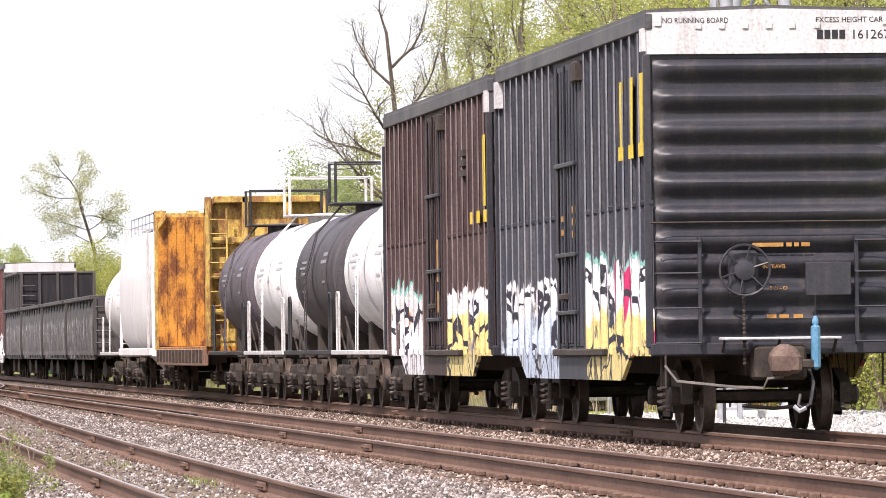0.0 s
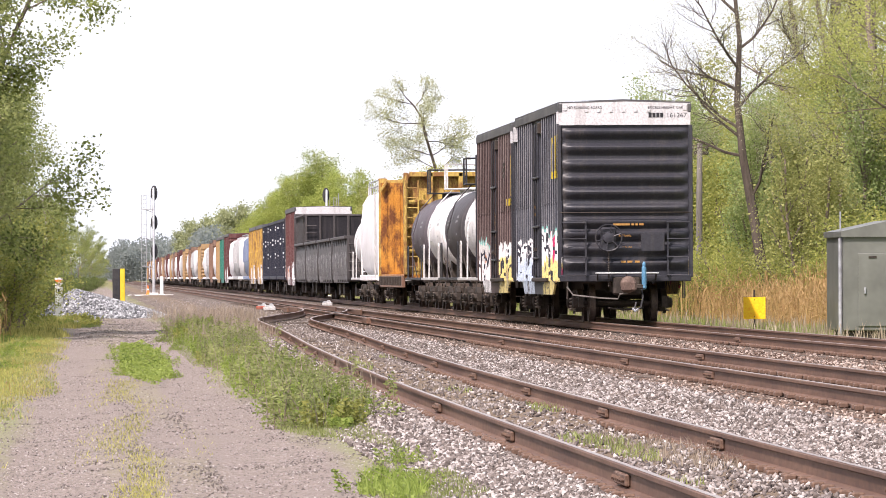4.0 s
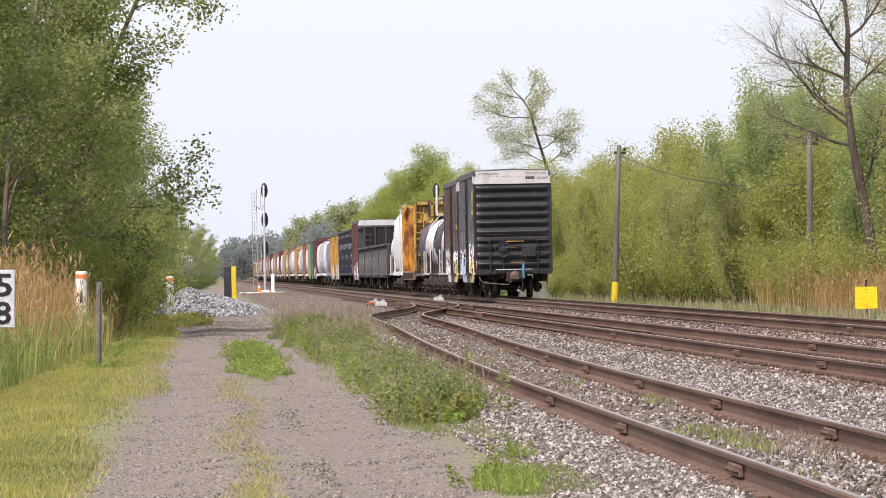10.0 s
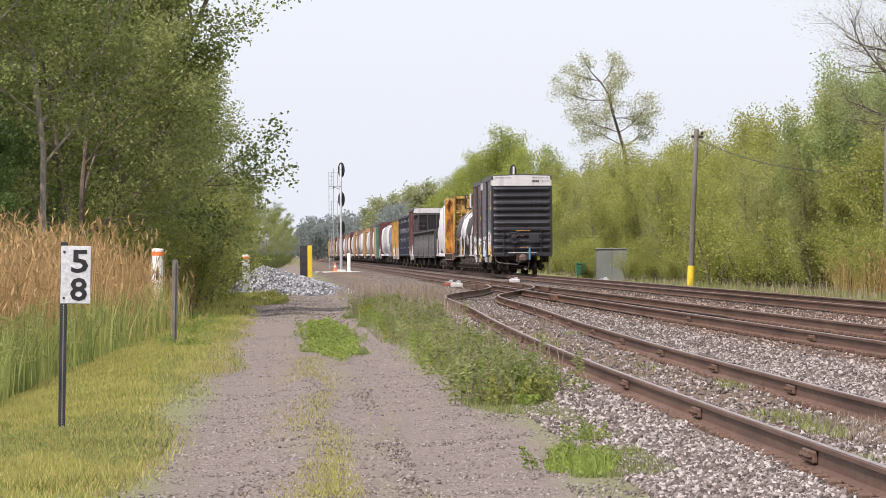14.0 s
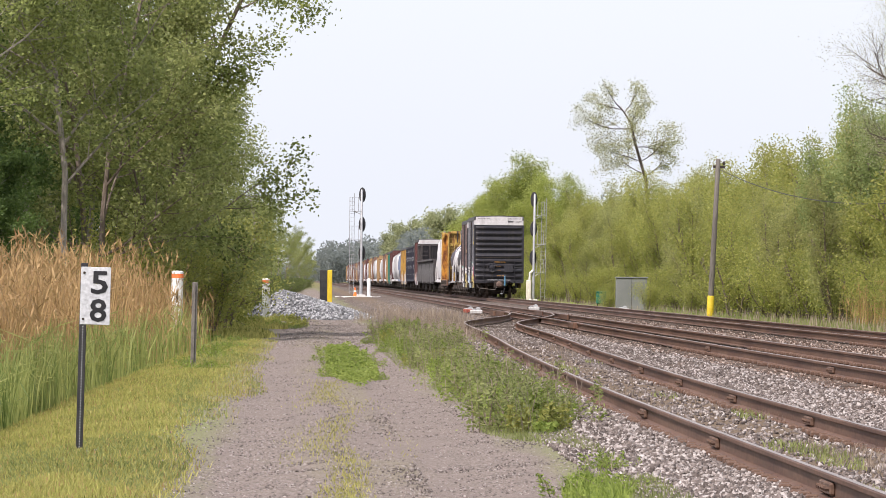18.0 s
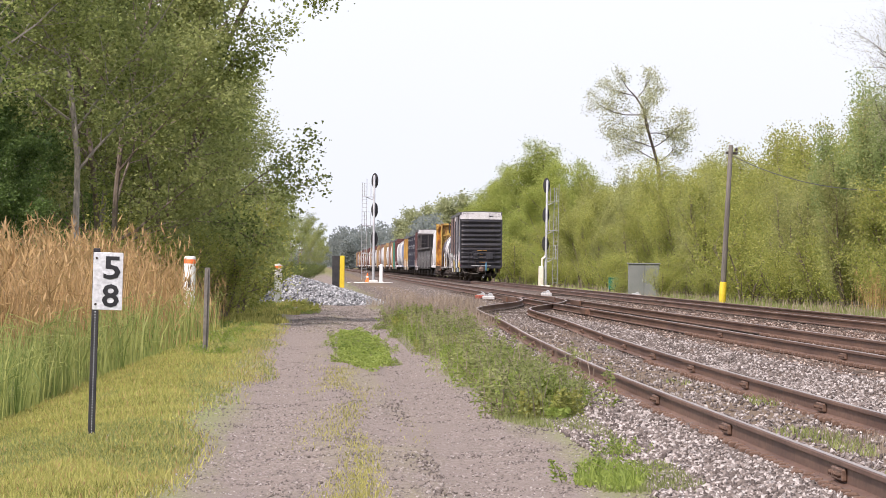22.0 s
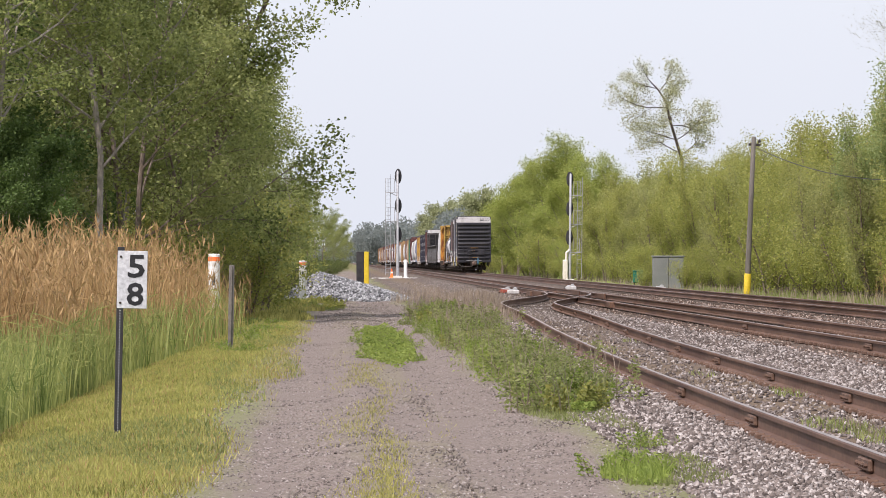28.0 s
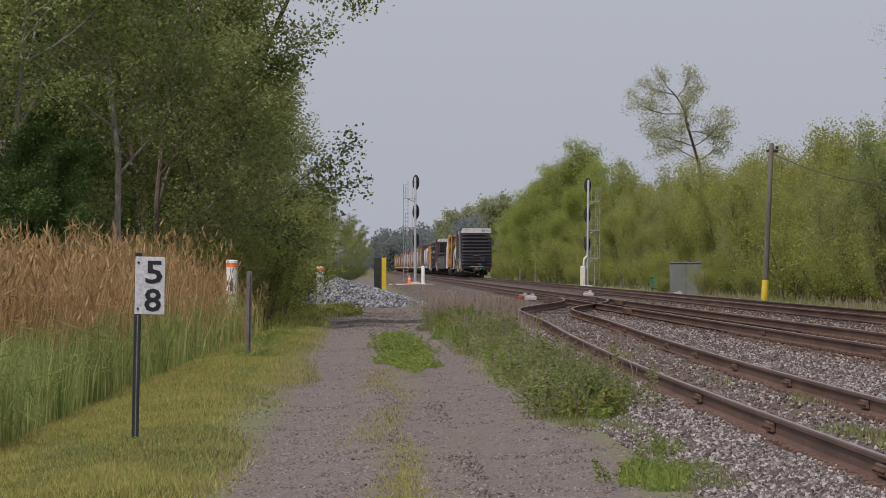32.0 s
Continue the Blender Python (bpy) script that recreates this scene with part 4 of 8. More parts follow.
        part("end_sill", Shape().box(-h, h, min(y, y + sign * 0.10), max(y, y + sign * 0.10), 0.98, 1.14, 0.02), end_mat, car)
        add_coupler(car, y + sign * 0.35, sign)
    part("centre_sill", Shape().box(-0.35, 0.35, 0.3, L - 0.3, 0.72, 1.1), M["dark_steel"], car, smooth=False)
    for y in (2.0, L - 2.0):
        add_truck(car, y, tm, full)
    return car


def dress_boxcar_end(car):
    """The fittings on the rear end of the last car."""
    dk = M["dark_steel"]
    h = 1.6
    for x0 in (-1.55, 1.0):
        lad = part("ladder", Shape().box(x0 if x0 > 0 else -1.0, (x0 if x0 > 0 else -1.0) + 0.05, -0.10, -0.04, 1.10, 2.48, 0.008), M["box_end"], car)
        for z in (1.14, 1.58, 2.02, 2.42):
            g = Shape()
            g.tube([(x0, -0.10, z), (x0, -0.14, z), (x0 + 0.57, -0.14, z), (x0 + 0.57, -0.08, z)], 0.014, 5)
            part("rung", g, M["box_end"], lad)
    part("tie_bar", Shape().tube([(-h, -0.12, 2.66), (h, -0.12, 2.66)], 0.012, 5), dk, car)
    wheel = Shape()
    for k in range(24):
        a, b = 2 * math.pi * k / 24, 2 * math.pi * (k + 1) / 24
        wheel.tube([(-0.43 + 0.32 * math.cos(a), -0.26, 2.05 + 0.32 * math.sin(a)), (-0.43 + 0.32 * math.cos(b), -0.26, 2.05 + 0.32 * math.sin(b))], 0.017, 5, False)
    for k in range(6):
        a = 2 * math.pi * k / 6 + 0.3
        wheel.tube([(-0.43, -0.23, 2.05), (-0.43 + 0.32 * math.cos(a), -0.26, 2.05 + 0.32 * math.sin(a))], 0.014, 5)
    wheel.lathe([(0.15, -0.20), (0.13, -0.25), (0.05, -0.27)], "y", (-0.43, 0, 2.05), 14)
    hb = part("hand_brake", Shape().box(-0.62, -0.24, -0.18, -0.02, 1.72, 2.3, 0.04), M["box_end"], car, "hand brake gear housing")
    part("brake_wheel", wheel, M["box_end"], hb, "spoked hand brake wheel")
    chain = Shape()
    for k in range(16):
        z = 1.72 - k * 0.055
        chain.lathe([(0.02, z), (0.03, z - 0.02), (0.02, z - 0.045)], "z", (-0.43, -0.15, 0), 5)
    part("brake_chain", chain, dk, hb)
    part("placard_board", Shape().box(0.36, 0.94, -0.17, -0.12, 1.72, 2.14, 0.01), M["box_end"], car, "blank wooden placard board")
    step = part("crossover_step", Shape().box(-0.75, 0.78, -0.34, -0.10, 1.17, 1.205, 0.008), M["sign_grey"], car, "grating end platform")
    for x in (-0.7, 0.0, 0.72):
        part("bracket", Shape().tube([(x, -0.08, 1.02), (x, -0.30, 1.18)], 0.02, 5), dk, step)
    eot = part("end_of_train_device", Shape().box(0.33, 0.44, -0.78, -0.62, 0.78, 1.36, 0.04), M["eot"], car, "pale blue end-of-train device")
    part("marker_lamp", Shape().lathe([(0.04, 1.36), (0.045, 1.40), (0.02, 1.46)], "z", (0.385, -0.70, 0), 8), M["eot"], eot)
    part("antenna", Shape().tube([(0.385, -0.70, 1.44), (0.385, -0.70, 1.72)], 0.006, 4), M["ink"], eot)
    part("clamp", Shape().box(0.18, 0.42, -0.76, -0.60, 0.80, 0.92, 0.02), dk, eot)
    hose = Shape().tube([(0.34, -0.45, 0.80), (0.36, -0.66, 0.62), (0.30, -0.74, 0.36), (0.22, -0.72, 0.30), (0.16, -0.66, 0.34), (0.2, -0.6, 0.48)], 0.022, 6)
    part("air_hose", hose, M["black"], car)
    part("hose_coupling", Shape().tube([(0.24, -0.74, 0.31), (0.16, -0.76, 0.27), (0.10, -0.72, 0.33)], 0.03, 6), M["galv"], car)
    part("uncoupling_lever", Shape().tube([(-1.45, -0.16, 0.86), (-1.30, -0.2, 0.66), (-0.6, -0.2, 0.58), (-0.22, -0.3, 0.56), (-0.18, -0.4, 0.68), (0.02, -0.4, 0.70)], 0.02, 5), M["post_grey"], car)
    part("striker", Shape().box(-0.32, 0.34, -0.30, 0.2, 0.66, 1.10, 0.04), dk, car)
    part("draft_casting", Shape().lathe([(0.06, -0.66), (0.15, -0.64), (0.20, -0.56), (0.21, -0.42), (0.17, -0.25)], "y", (0.03, 0, 0.91), 14), M["coupler"], car, "rust-brown coupler head")
    for x in (-1.42, 1.42):
        st = Shape()
        st.tube([(x, -0.04, 1.0), (x, -0.04, 0.58), (x, 0.34, 0.58), (x, 0.34, 1.0)], 0.016, 5)
        part("sill_step", st, dk, car)
    part("brake_rigging", Shape().tube([(-0.4, 0.3, 0.34), (0.0, 0.25, 0.30), (0.45, 0.3, 0.34)], 0.025, 5), dk, car)
    for x in (-0.98, -0.68, -0.38, -0.08, 0.22, 0.54):
        part("roof_bracket", Shape().box(x, x + 0.085, 0.018, 0.045, 5.10, 5.18, 0.01), M["roof_white"], car)
    for x in (-1.5, 1.42):
        part("corner_plate", Shape().box(x, x + 0.09, 0.018, 0.045, 5.14, 5.29, 0.01), M["roof_white"], car)
    put = lambda text, size, x, z, mat, w: lettering(text, size, M[mat], car, Matrix.Translation((x, 0.037 if z > 4.7 else -0.036, z)) @ FACE_CAMERA, "lettering", w)
    put("NO RUNNING BOARD", 0.10, -1.40, 5.18, "ink", 0.84)
    put("EXCESS HEIGHT CAR", 0.10, 0.56, 5.18, "ink", 0.86)
    put("161267", 0.165, 1.01, 4.97, "ink", 0.47)
    for k in range(4):
        part("stencil_bar", Shape().box(0.58 + k * 0.095, 0.655 + k * 0.095, 0.034, 0.0395, 4.97, 5.085), M["ink"], car, smooth=False)
    for x, w in ((-0.30, 0.40), (0.14, 0.07), (0.24, 0.06), (0.33, 0.11)):
        part("stencil_bar", Shape().box(x, x + w, -0.036, -0.026, 2.345, 2.395), M["stencil"], car, smooth=False)
    put("IN TRAVEL", 0.075, -0.17, 2.07, "stencil", 0.30)
    put("15-0", 0.07, -0.1, 1.80, "stencil", 0.22)
    for x in (-0.12, 0.04, 0.22):
        part("stencil_bar", Shape().box(x, x + 0.12, -0.036, -0.026, 1.44, 1.49), M["stencil"], car, smooth=False)


def tank_car(mat, rail_mat, label, tm, pitch=11.4, radius=1.36, full=True):
    car = thing("tank_car", label, "tank car", "train cars")
    L = pitch - 1.0
    r, zc = radius, 2.62
    a, b = 0.35, L - 0.35
    prof = [(0.02, a - 0.02), (r * 0.45, a + 0.06), (r * 0.75, a + 0.22), (r * 0.93, a + 0.45), (r, a + 0.75), (r, b - 0.75), (r * 0.93, b - 0.45), (r * 0.75, b - 0.22), (r * 0.45, b - 0.06), (0.02, b + 0.02)]
    part("tank", Shape().lathe(prof, "y", (0, 0, zc), 40), mat, car)
    bands = [a + 1.6, L / 2, b - 1.6]
    for y in bands:
        part("band", Shape().lathe([(r + 0.012, y - 0.05), (r + 0.018, y), (r + 0.012, y + 0.05)], "y", (0, 0, zc), 40, False), mat, car)
    dome = Shape().lathe([(0.45, zc + r - 0.1), (0.45, zc + r + 0.10), (0.38, zc + r + 0.16), (0.02, zc + r + 0.18)], "z", (0, L / 2, 0), 16)
    part("dome", dome, mat, car, "fittings dome")
    for y in (1.9, L - 1.9):
        part("saddle", Shape().box(-0.95, 0.95, y - 0.3, y + 0.3, 0.9, 1.75, 0.04), M["dark_steel"], car)
        add_truck(car, y, tm, full)
    part("centre_sill", Shape().box(-0.3, 0.3, 0.1, L - 0.1, 0.75, 1.1, 0.02), M["dark_steel"], car)
    for y, sg in ((0.1, -1), (L - 0.1, 1)):
        part("end_platform", Shape().box(-1.5, 1.5, y - 0.05 - (0.3 if sg < 0 else 0), y + 0.05 + (0.3 if sg > 0 else 0), 1.0, 1.09, 0.01), rail_mat, car)
        add_coupler(car, y + sg * 0.35, sg)
    if not full:
        return car
    for side in (-1, 1):
        part("side_sill", Shape().box(side * 1.48 - 0.04, side * 1.48 + 0.04, -0.2, L + 0.2, 1.0, 1.09, 0.01), rail_mat, car)
        for y0 in (-0.1, L - 1.05):
            g = Shape()
            g.tube([(side * 1.46, y0, 1.09), (side * 1.46, y0, 2.12), (side * 1.46, y0 + 0.12, 2.22), (side * 1.46, y0 + 0.45, 2.22), (side * 1.46, y0 + 0.5, 2.12), (side * 1.46, y0 + 0.5, 1.09)], 0.024, 6)
            part("hand_rail", g, rail_mat, car)
            part("brace", Shape().tube([(side * 1.1, y0 + 0.7, 1.05), (side * 1.2, y0 + 1.5, 1.75)], 0.022, 5), M["dark_steel"], car)
    lad = part("ladder", Shape().tube([(-1.52, L / 2 - 0.2, 1.05), (-1.50, L / 2 - 0.2, 2.6), (-1.25, L / 2 - 0.2, 3.5), (-0.7, L / 2 - 0.2, zc + r + 0.12)], 0.013, 5), mat, car)
    part("stile", Shape().tube([(-1.52, L / 2 + 0.2, 1.05), (-1.50, L / 2 + 0.2, 2.6), (-1.25, L / 2 + 0.2, 3.5), (-0.7, L / 2 + 0.2, zc + r + 0.12)], 0.013, 5), mat, lad)
    for k in range(8):
        z = 1.2 + 0.32 * k
        x = -1.51 if z < 2.6 else -1.50 + (z - 2.6) / 0.9 * 0.25
        part("rung", Shape().tube([(x, L / 2 - 0.2, z), (x, L / 2 + 0.2, z)], 0.014, 5), rail_mat, lad)
    top = zc + r
    walk_ = part("top_platform", Shape().box(-0.95, 0.95, L / 2 - 0.75, L / 2 + 0.75, top + 0.10, top + 0.14, 0.01), rail_mat, car, "running platform round the dome")
    for x in (-0.92, 0.92):
        for y in (L / 2 - 0.7, L / 2 + 0.7):
            part("post", Shape().box(x - 0.03, x + 0.03, y - 0.03, y + 0.03, top + 0.1, top + 0.98, 0.01), rail_mat, walk_)
    for z in (top + 0.96,):
        part("guard_rail", Shape().tube([(-0.92, L / 2 - 0.7, z), (0.92, L / 2 - 0.7, z), (0.92, L / 2 + 0.7, z), (-0.92, L / 2 + 0.7, z)], 0.018, 5), rail_mat, walk_)
    ink = M["faded_ink"] if mat in (M["tank_black"], M["tank_grey"]) else M["sign_grey"]
    for y, z, w, hh in ((2.2, 3.0, 0.9, 0.07), (2.2, 2.85, 1.2, 0.07), (2.3, 2.45, 0.7, 0.05), (6.8, 2.9, 1.1, 0.05), (6.9, 2.78, 1.3, 0.05), (6.8, 2.66, 0.9, 0.05), (6.8, 2.3, 1.1, 0.04)):
        s = Shape()
        for k in range(5):
            z0, z1 = z + hh * k / 5, z + hh * (k + 1) / 5
            p = lambda zz: -math.sqrt((r + 0.008) ** 2 - (zz - zc) ** 2)
            s.quad((p(z0), y, z0), (p(z0), y + w, z0), (p(z1), y + w, z1), (p(z1), y, z1))
        part("stencil_bar", s, ink, car, smooth=False)
    return car


def bulkhead_flat(tm):
    car = thing("bulkhead_flat_car", "empty yellow bulkhead flat car with rust-streaked orange end walls", "flat car", "train cars")
    L, h = 19.0, 1.55
    part("deck", Shape().box(-h, h, 0.2, L - 0.2, 1.0, 1.22, 0.02), M["flat_orange"], car, "worn timber deck")
    for side in (-1, 1):
        part("side_sill", Shape().box(side * h - 0.06, side * h + 0.06, 0.2, L - 0.2, 0.72, 1.16, 0.02), M["car_brown"], car)
        for k in range(14):
            part("stake_pocket", Shape().box(side * (h + 0.06) - 0.06, side * (h + 0.06) + 0.06, 0.9 + k * 1.3, 1.06 + k * 1.3, 0.8, 1.14, 0.01), M["dark_steel"], car)
    H = 4.95
    for y, sg in ((0.25, 1), (L - 0.25, -1)):
        wall = part("bulkhead", Shape().box(-h, h, y - 0.05, y + 0.05, 1.2, H - 0.1, 0.01), M["flat_yellow" if sg > 0 else "flat_orange"], car, "rust-streaked end bulkhead")
        for k in range(12):
            x = -h + 0.01 + k * (2 * h - 0.02) / 12
            part("plank", Shape().box(x + 0.008, x + (2 * h - 0.02) / 12 - 0.008, y + sg * 0.05 - 0.02, y + sg * 0.05 + 0.035 * (sg > 0) + 0.02, 1.24, H - 0.16 - 0.02 * (k % 3), 0.008), M["flat_orange"], wall)
        for x in (-h + 0.08, -0.55, 0.55, h - 0.08):
            part("upright", Shape().box(x - 0.08, x + 0.08, y - sg * 0.30 - 0.04, y - sg * 0.05 + 0.04, 1.2, H, 0.015), M["flat_yellow"], wall)
        part("top_beam", Shape().box(-h * 0.86, h * 0.86, y - sg * 0.18 - 0.16, y - sg * 0.18 + 0.16, H - 0.16, H + 0.02, 0.02), M["flat_yellow"], wall)
        for side in (-1, 1):
            part("corner_gusset", Shape().loft([[(side * h, y - 0.3, H - 0.45), (side * h * 0.85, y - 0.3, H - 0.14), (side * h * 0.85, y - 0.3, H + 0.01), (side * h, y - 0.3, H - 0.30)], [(side * h, y + 0.1, H - 0.45), (side * h * 0.85, y + 0.1, H - 0.14), (side * h * 0.85, y + 0.1, H + 0.01), (side * h, y + 0.1, H - 0.30)]]), M["flat_yellow"], wall)
        for z in (2.0, 2.9, 3.8):
            part("cross_beam", Shape().box(-h, h, y - sg * 0.22 - 0.07, y - sg * 0.22 + 0.07, z, z + 0.14, 0.01), M["flat_yellow"], wall)
        lad = part("ladder", Shape().box(-h + 0.05, -h + 0.10, y - sg * 0.42 - 0.03, y - sg * 0.42 + 0.03, 1.3, H - 0.3, 0.01), M["flat_yellow"], wall)
        part("stile", Shape().box(-h + 0.50, -h + 0.55, y - sg * 0.42 - 0.03, y - sg * 0.42 + 0.03, 1.3, H - 0.3, 0.01), M["flat_yellow"], lad)
        for k in range(9):
            part("rung", Shape().tube([(-h + 0.08, y - sg * 0.42, 1.5 + 0.36 * k), (-h + 0.52, y - sg * 0.42, 1.5 + 0.36 * k)], 0.018, 5), M["flat_yellow"], lad)
        add_coupler(car, y - sg * 0.5, -sg)
    for y in (2.2, L - 2.2):
        add_truck(car, y, tm)
    part("centre_sill", Shape().box(-0.35, 0.35, 0.3, L - 0.3, 0.72, 1.0), M["dark_steel"], car, smooth=False)
    return car


def covered_hopper(mat, label, tm, length=16.2, height=4.75, full=True, panels=0, bars=None, flush=False):
    car = thing("covered_hopper", label, "hopper car", "train cars")
    L, h = length, 1.6
    sec = [(-1.25, 1.05), (-1.52, 1.5), (-h, 2.3), (-h, 3.2), (-1.52 if flush else -1.48, 4.2 if flush else 3.95), (-1.3 if flush else -1.15, height - 0.4), (-0.7, height - 0.28), (0.7, height - 0.28), (1.3 if flush else 1.15, height - 0.4), (1.52 if flush else 1.48, 4.2 if flush else 3.95), (h, 3.2), (h, 2.3), (1.52, 1.5), (1.25, 1.05)]
    shrink = lambda k, z0: [(x * k, max(z, z0)) for x, z in sec]
    body = Shape().loft([[(x, y, z) for x, z in shrink(k, z0)] for y, k, z0 in ((0.42, 0.99, 1.3), (0.5, 1.0, 1.1), (L - 0.5, 1.0, 1.1), (L - 0.42, 0.99, 1.3)) if flush]) if flush else Shape().loft([[(x, y, z) for x, z in shrink(k, z0)] for y, k, z0 in ((0.9, 0.97, 2.5), (1.3, 1.0, 1.9), (2.4, 1.0, 1.05), (L - 2.4, 1.0, 1.05), (L - 1.3, 1.0, 1.9), (L - 0.9, 0.97, 2.5))])
    part("body", body, mat, car)
    for k in range(panels):
        y = 1.4 + (L - 2.8) * k / (panels - 1)
        s = Shape().loft([[(x * 1.012, yy, z) for x, z in sec[2:6]] + [(x * 1.045, yy, z) for x, z in reversed(sec[2:6])] for yy in (y - 0.06, y + 0.06)])
        part("side_rib", s, mat, car, smooth=False)
    for side in (-1, 1):
        part("side_sill", Shape().box(side * h - 0.05, side * h + 0.02, 0.3, L - 0.3, 0.98, 1.2, 0.02), mat, car)
    for y, sg in ((0.25, -1), (L - 0.25, 1)):
        part("end_sill", Shape().box(-h, h, y - 0.1, y + 0.1, 0.95, 1.18, 0.02), mat, car)
        add_coupler(car, y + sg * 0.35, sg)
        if full:
            for x in (-h + 0.05, -h + 0.5, h - 0.5, h - 0.05):
                part("end_post", Shape().box(x - 0.04, x + 0.04, y - 0.06, y + 0.06, 1.1, 3.6, 0.01), mat, car)
            for k in range(8):
                part("rung", Shape().tube([(-h + 0.05, y - 0.06, 1.35 + k * 0.4), (-h + 0.5, y - 0.06, 1.35 + k * 0.4)], 0.016, 5), mat, car)
            part("slope_brace", Shape().tube([(0.9, y, 1.1), (0.9, y - sg * 0.8, 2.8)], 0.04, 5), mat, car)
            part("slope_brace", Shape().tube([(-0.9, y, 1.1), (-0.9, y - sg * 0.8, 2.8)], 0.04, 5), mat, car)
    walkway = part("roof_walk", Shape().box(-0.9, 0.9, 0.8, L - 0.8, height - 0.22, height - 0.17), M["galv"], car, "grating roof walk", smooth=False)
    if full:
        for k in range(10):
            part("rung", Shape().tube([(-h - 0.07, 0.5, 1.3 + k * 0.34), (-h - 0.07, 0.95, 1.3 + k * 0.34)], 0.018, 5), M["rail_white"], car)
        for y in (0.5, 0.95):
            part("ladder_stile", Shape().box(-h - 0.09, -h - 0.05, y - 0.02, y + 0.02, 1.15, 4.5, 0.006), M["rail_white"], car)
        for x in (-1.25, 1.25):
            for k in range(9):
                y = 0.9 + (L - 1.8) * k / 8
                part("stanchion", Shape().tube([(x, y, height - 0.4), (x, y, height + 0.16)], 0.02, 4), M["galv"], walkway)
            part("hand_rail", Shape().tube([(x, 0.9, height + 0.15), (x, L - 0.9, height + 0.15)], 0.025, 5), M["galv"], walkway)
            part("hand_rail", Shape().tube([(x, 0.9, height - 0.10), (x, L - 0.9, height - 0.10)], 0.02, 5), M["galv"], walkway)
        for k in range(4):
            part("hatch", Shape().lathe([(0.45, height - 0.28), (0.45, height - 0.12), (0.3, height - 0.06)], "z", (0, 2.6 + k * (L - 5.2) / 3, 0), 14), mat, walkway)
    for k in range(3):
        y = L / 2 + (k - 1) * 3.6
        part("discharge_chute", Shape().loft([[(-1.0, y - 1.5, 1.1), (1.0, y - 1.5, 1.1), (1.0, y + 1.5, 1.1), (-1.0, y + 1.5, 1.1)], [(-0.4, y - 0.4, 0.45), (0.4, y - 0.4, 0.45), (0.4, y + 0.4, 0.45), (-0.4, y + 0.4, 0.45)]]), mat, car, smooth=False)
    for y in (1.75, L - 1.75):
        add_truck(car, y, tm, full)
    if bars:
        for y, z, w, hh in bars:
            part("stencil_bar", Shape().box(-h - 0.012, -h - 0.002, y, y + w, z, z + hh), M["white_ink"] if mat != M["hopper_white"] else M["sign_grey"], car, smooth=False)
    return car


def black_hopper(tm):
    car = thing("coal_hopper", "tall blue-black open hopper with rows of white stencilled lettering", "hopper car", "train cars")
    L, h, H = 16.0, 1.6, 4.6
    part("body", Shape().loft([[(-h + 0.06, a, c) for a, c in ((0.25, 2.2), (2.6, 1.1), (L - 2.6, 1.1), (L - 0.25, 2.2), (L - 0.25, H), (0.25, H))], [(h - 0.06, a, c) for a, c in ((0.25, 2.2), (2.6, 1.1), (L - 2.6, 1.1), (L - 0.25, 2.2), (L - 0.25, H), (0.25, H))]]), M["car_black"], car, smooth=False)
    for side in (-1, 1):
        part("top_chord", Shape().box(side * h - 0.07, side * h + 0.05, 0.15, L - 0.15, H - 0.16, H + 0.02, 0.02), M["car_black"], car)
        part("side_sill", Shape().box(side * h - 0.06, side * h + 0.02, 0.15, L - 0.15, 1.0, 1.2, 0.02), M["car_black"], car)
        for k in range(12):
            y = 0.3 + (L - 0.6) * k / 11
            part("side_post", Shape().box(side * h - 0.06, side * h + 0.05, y - 0.07, y + 0.07, 1.15, H - 0.12, 0.015), M["car_black"], car)
    for y, z, w, hh in ((0.9, 4.2, 1.2, 0.1), (0.9, 4.02, 1.6, 0.1), (1.0, 3.35, 2.0, 0.09), (1.1, 3.2, 1.4, 0.09), (1.0, 2.5, 1.8, 0.14), (1.3, 2.3, 1.0, 0.08), (1.0, 1.7, 2.0, 0.07), (6.5, 3.4, 2.2, 0.12), (6.5, 3.1, 2.6, 0.12), (11.5, 4.1, 2.2, 0.1), (11.9, 2.4, 1.6, 0.1), (11.6, 3.3, 2.2, 0.09)):
        part("stencil_bar", Shape().box(-h - 0.065, -h - 0.055, y, y + w, z, z + hh), M["white_ink"], car, smooth=False)
    for y, sg in ((0.2, -1), (L - 0.2, 1)):
        part("end_sill", Shape().box(-h, h, y - 0.1, y + 0.1, 0.95, 1.18, 0.02), M["car_black"], car)
        add_coupler(car, y + sg * 0.35, sg)
    for y in (1.9, L - 1.9):
        add_truck(car, y, tm, False)
    return car


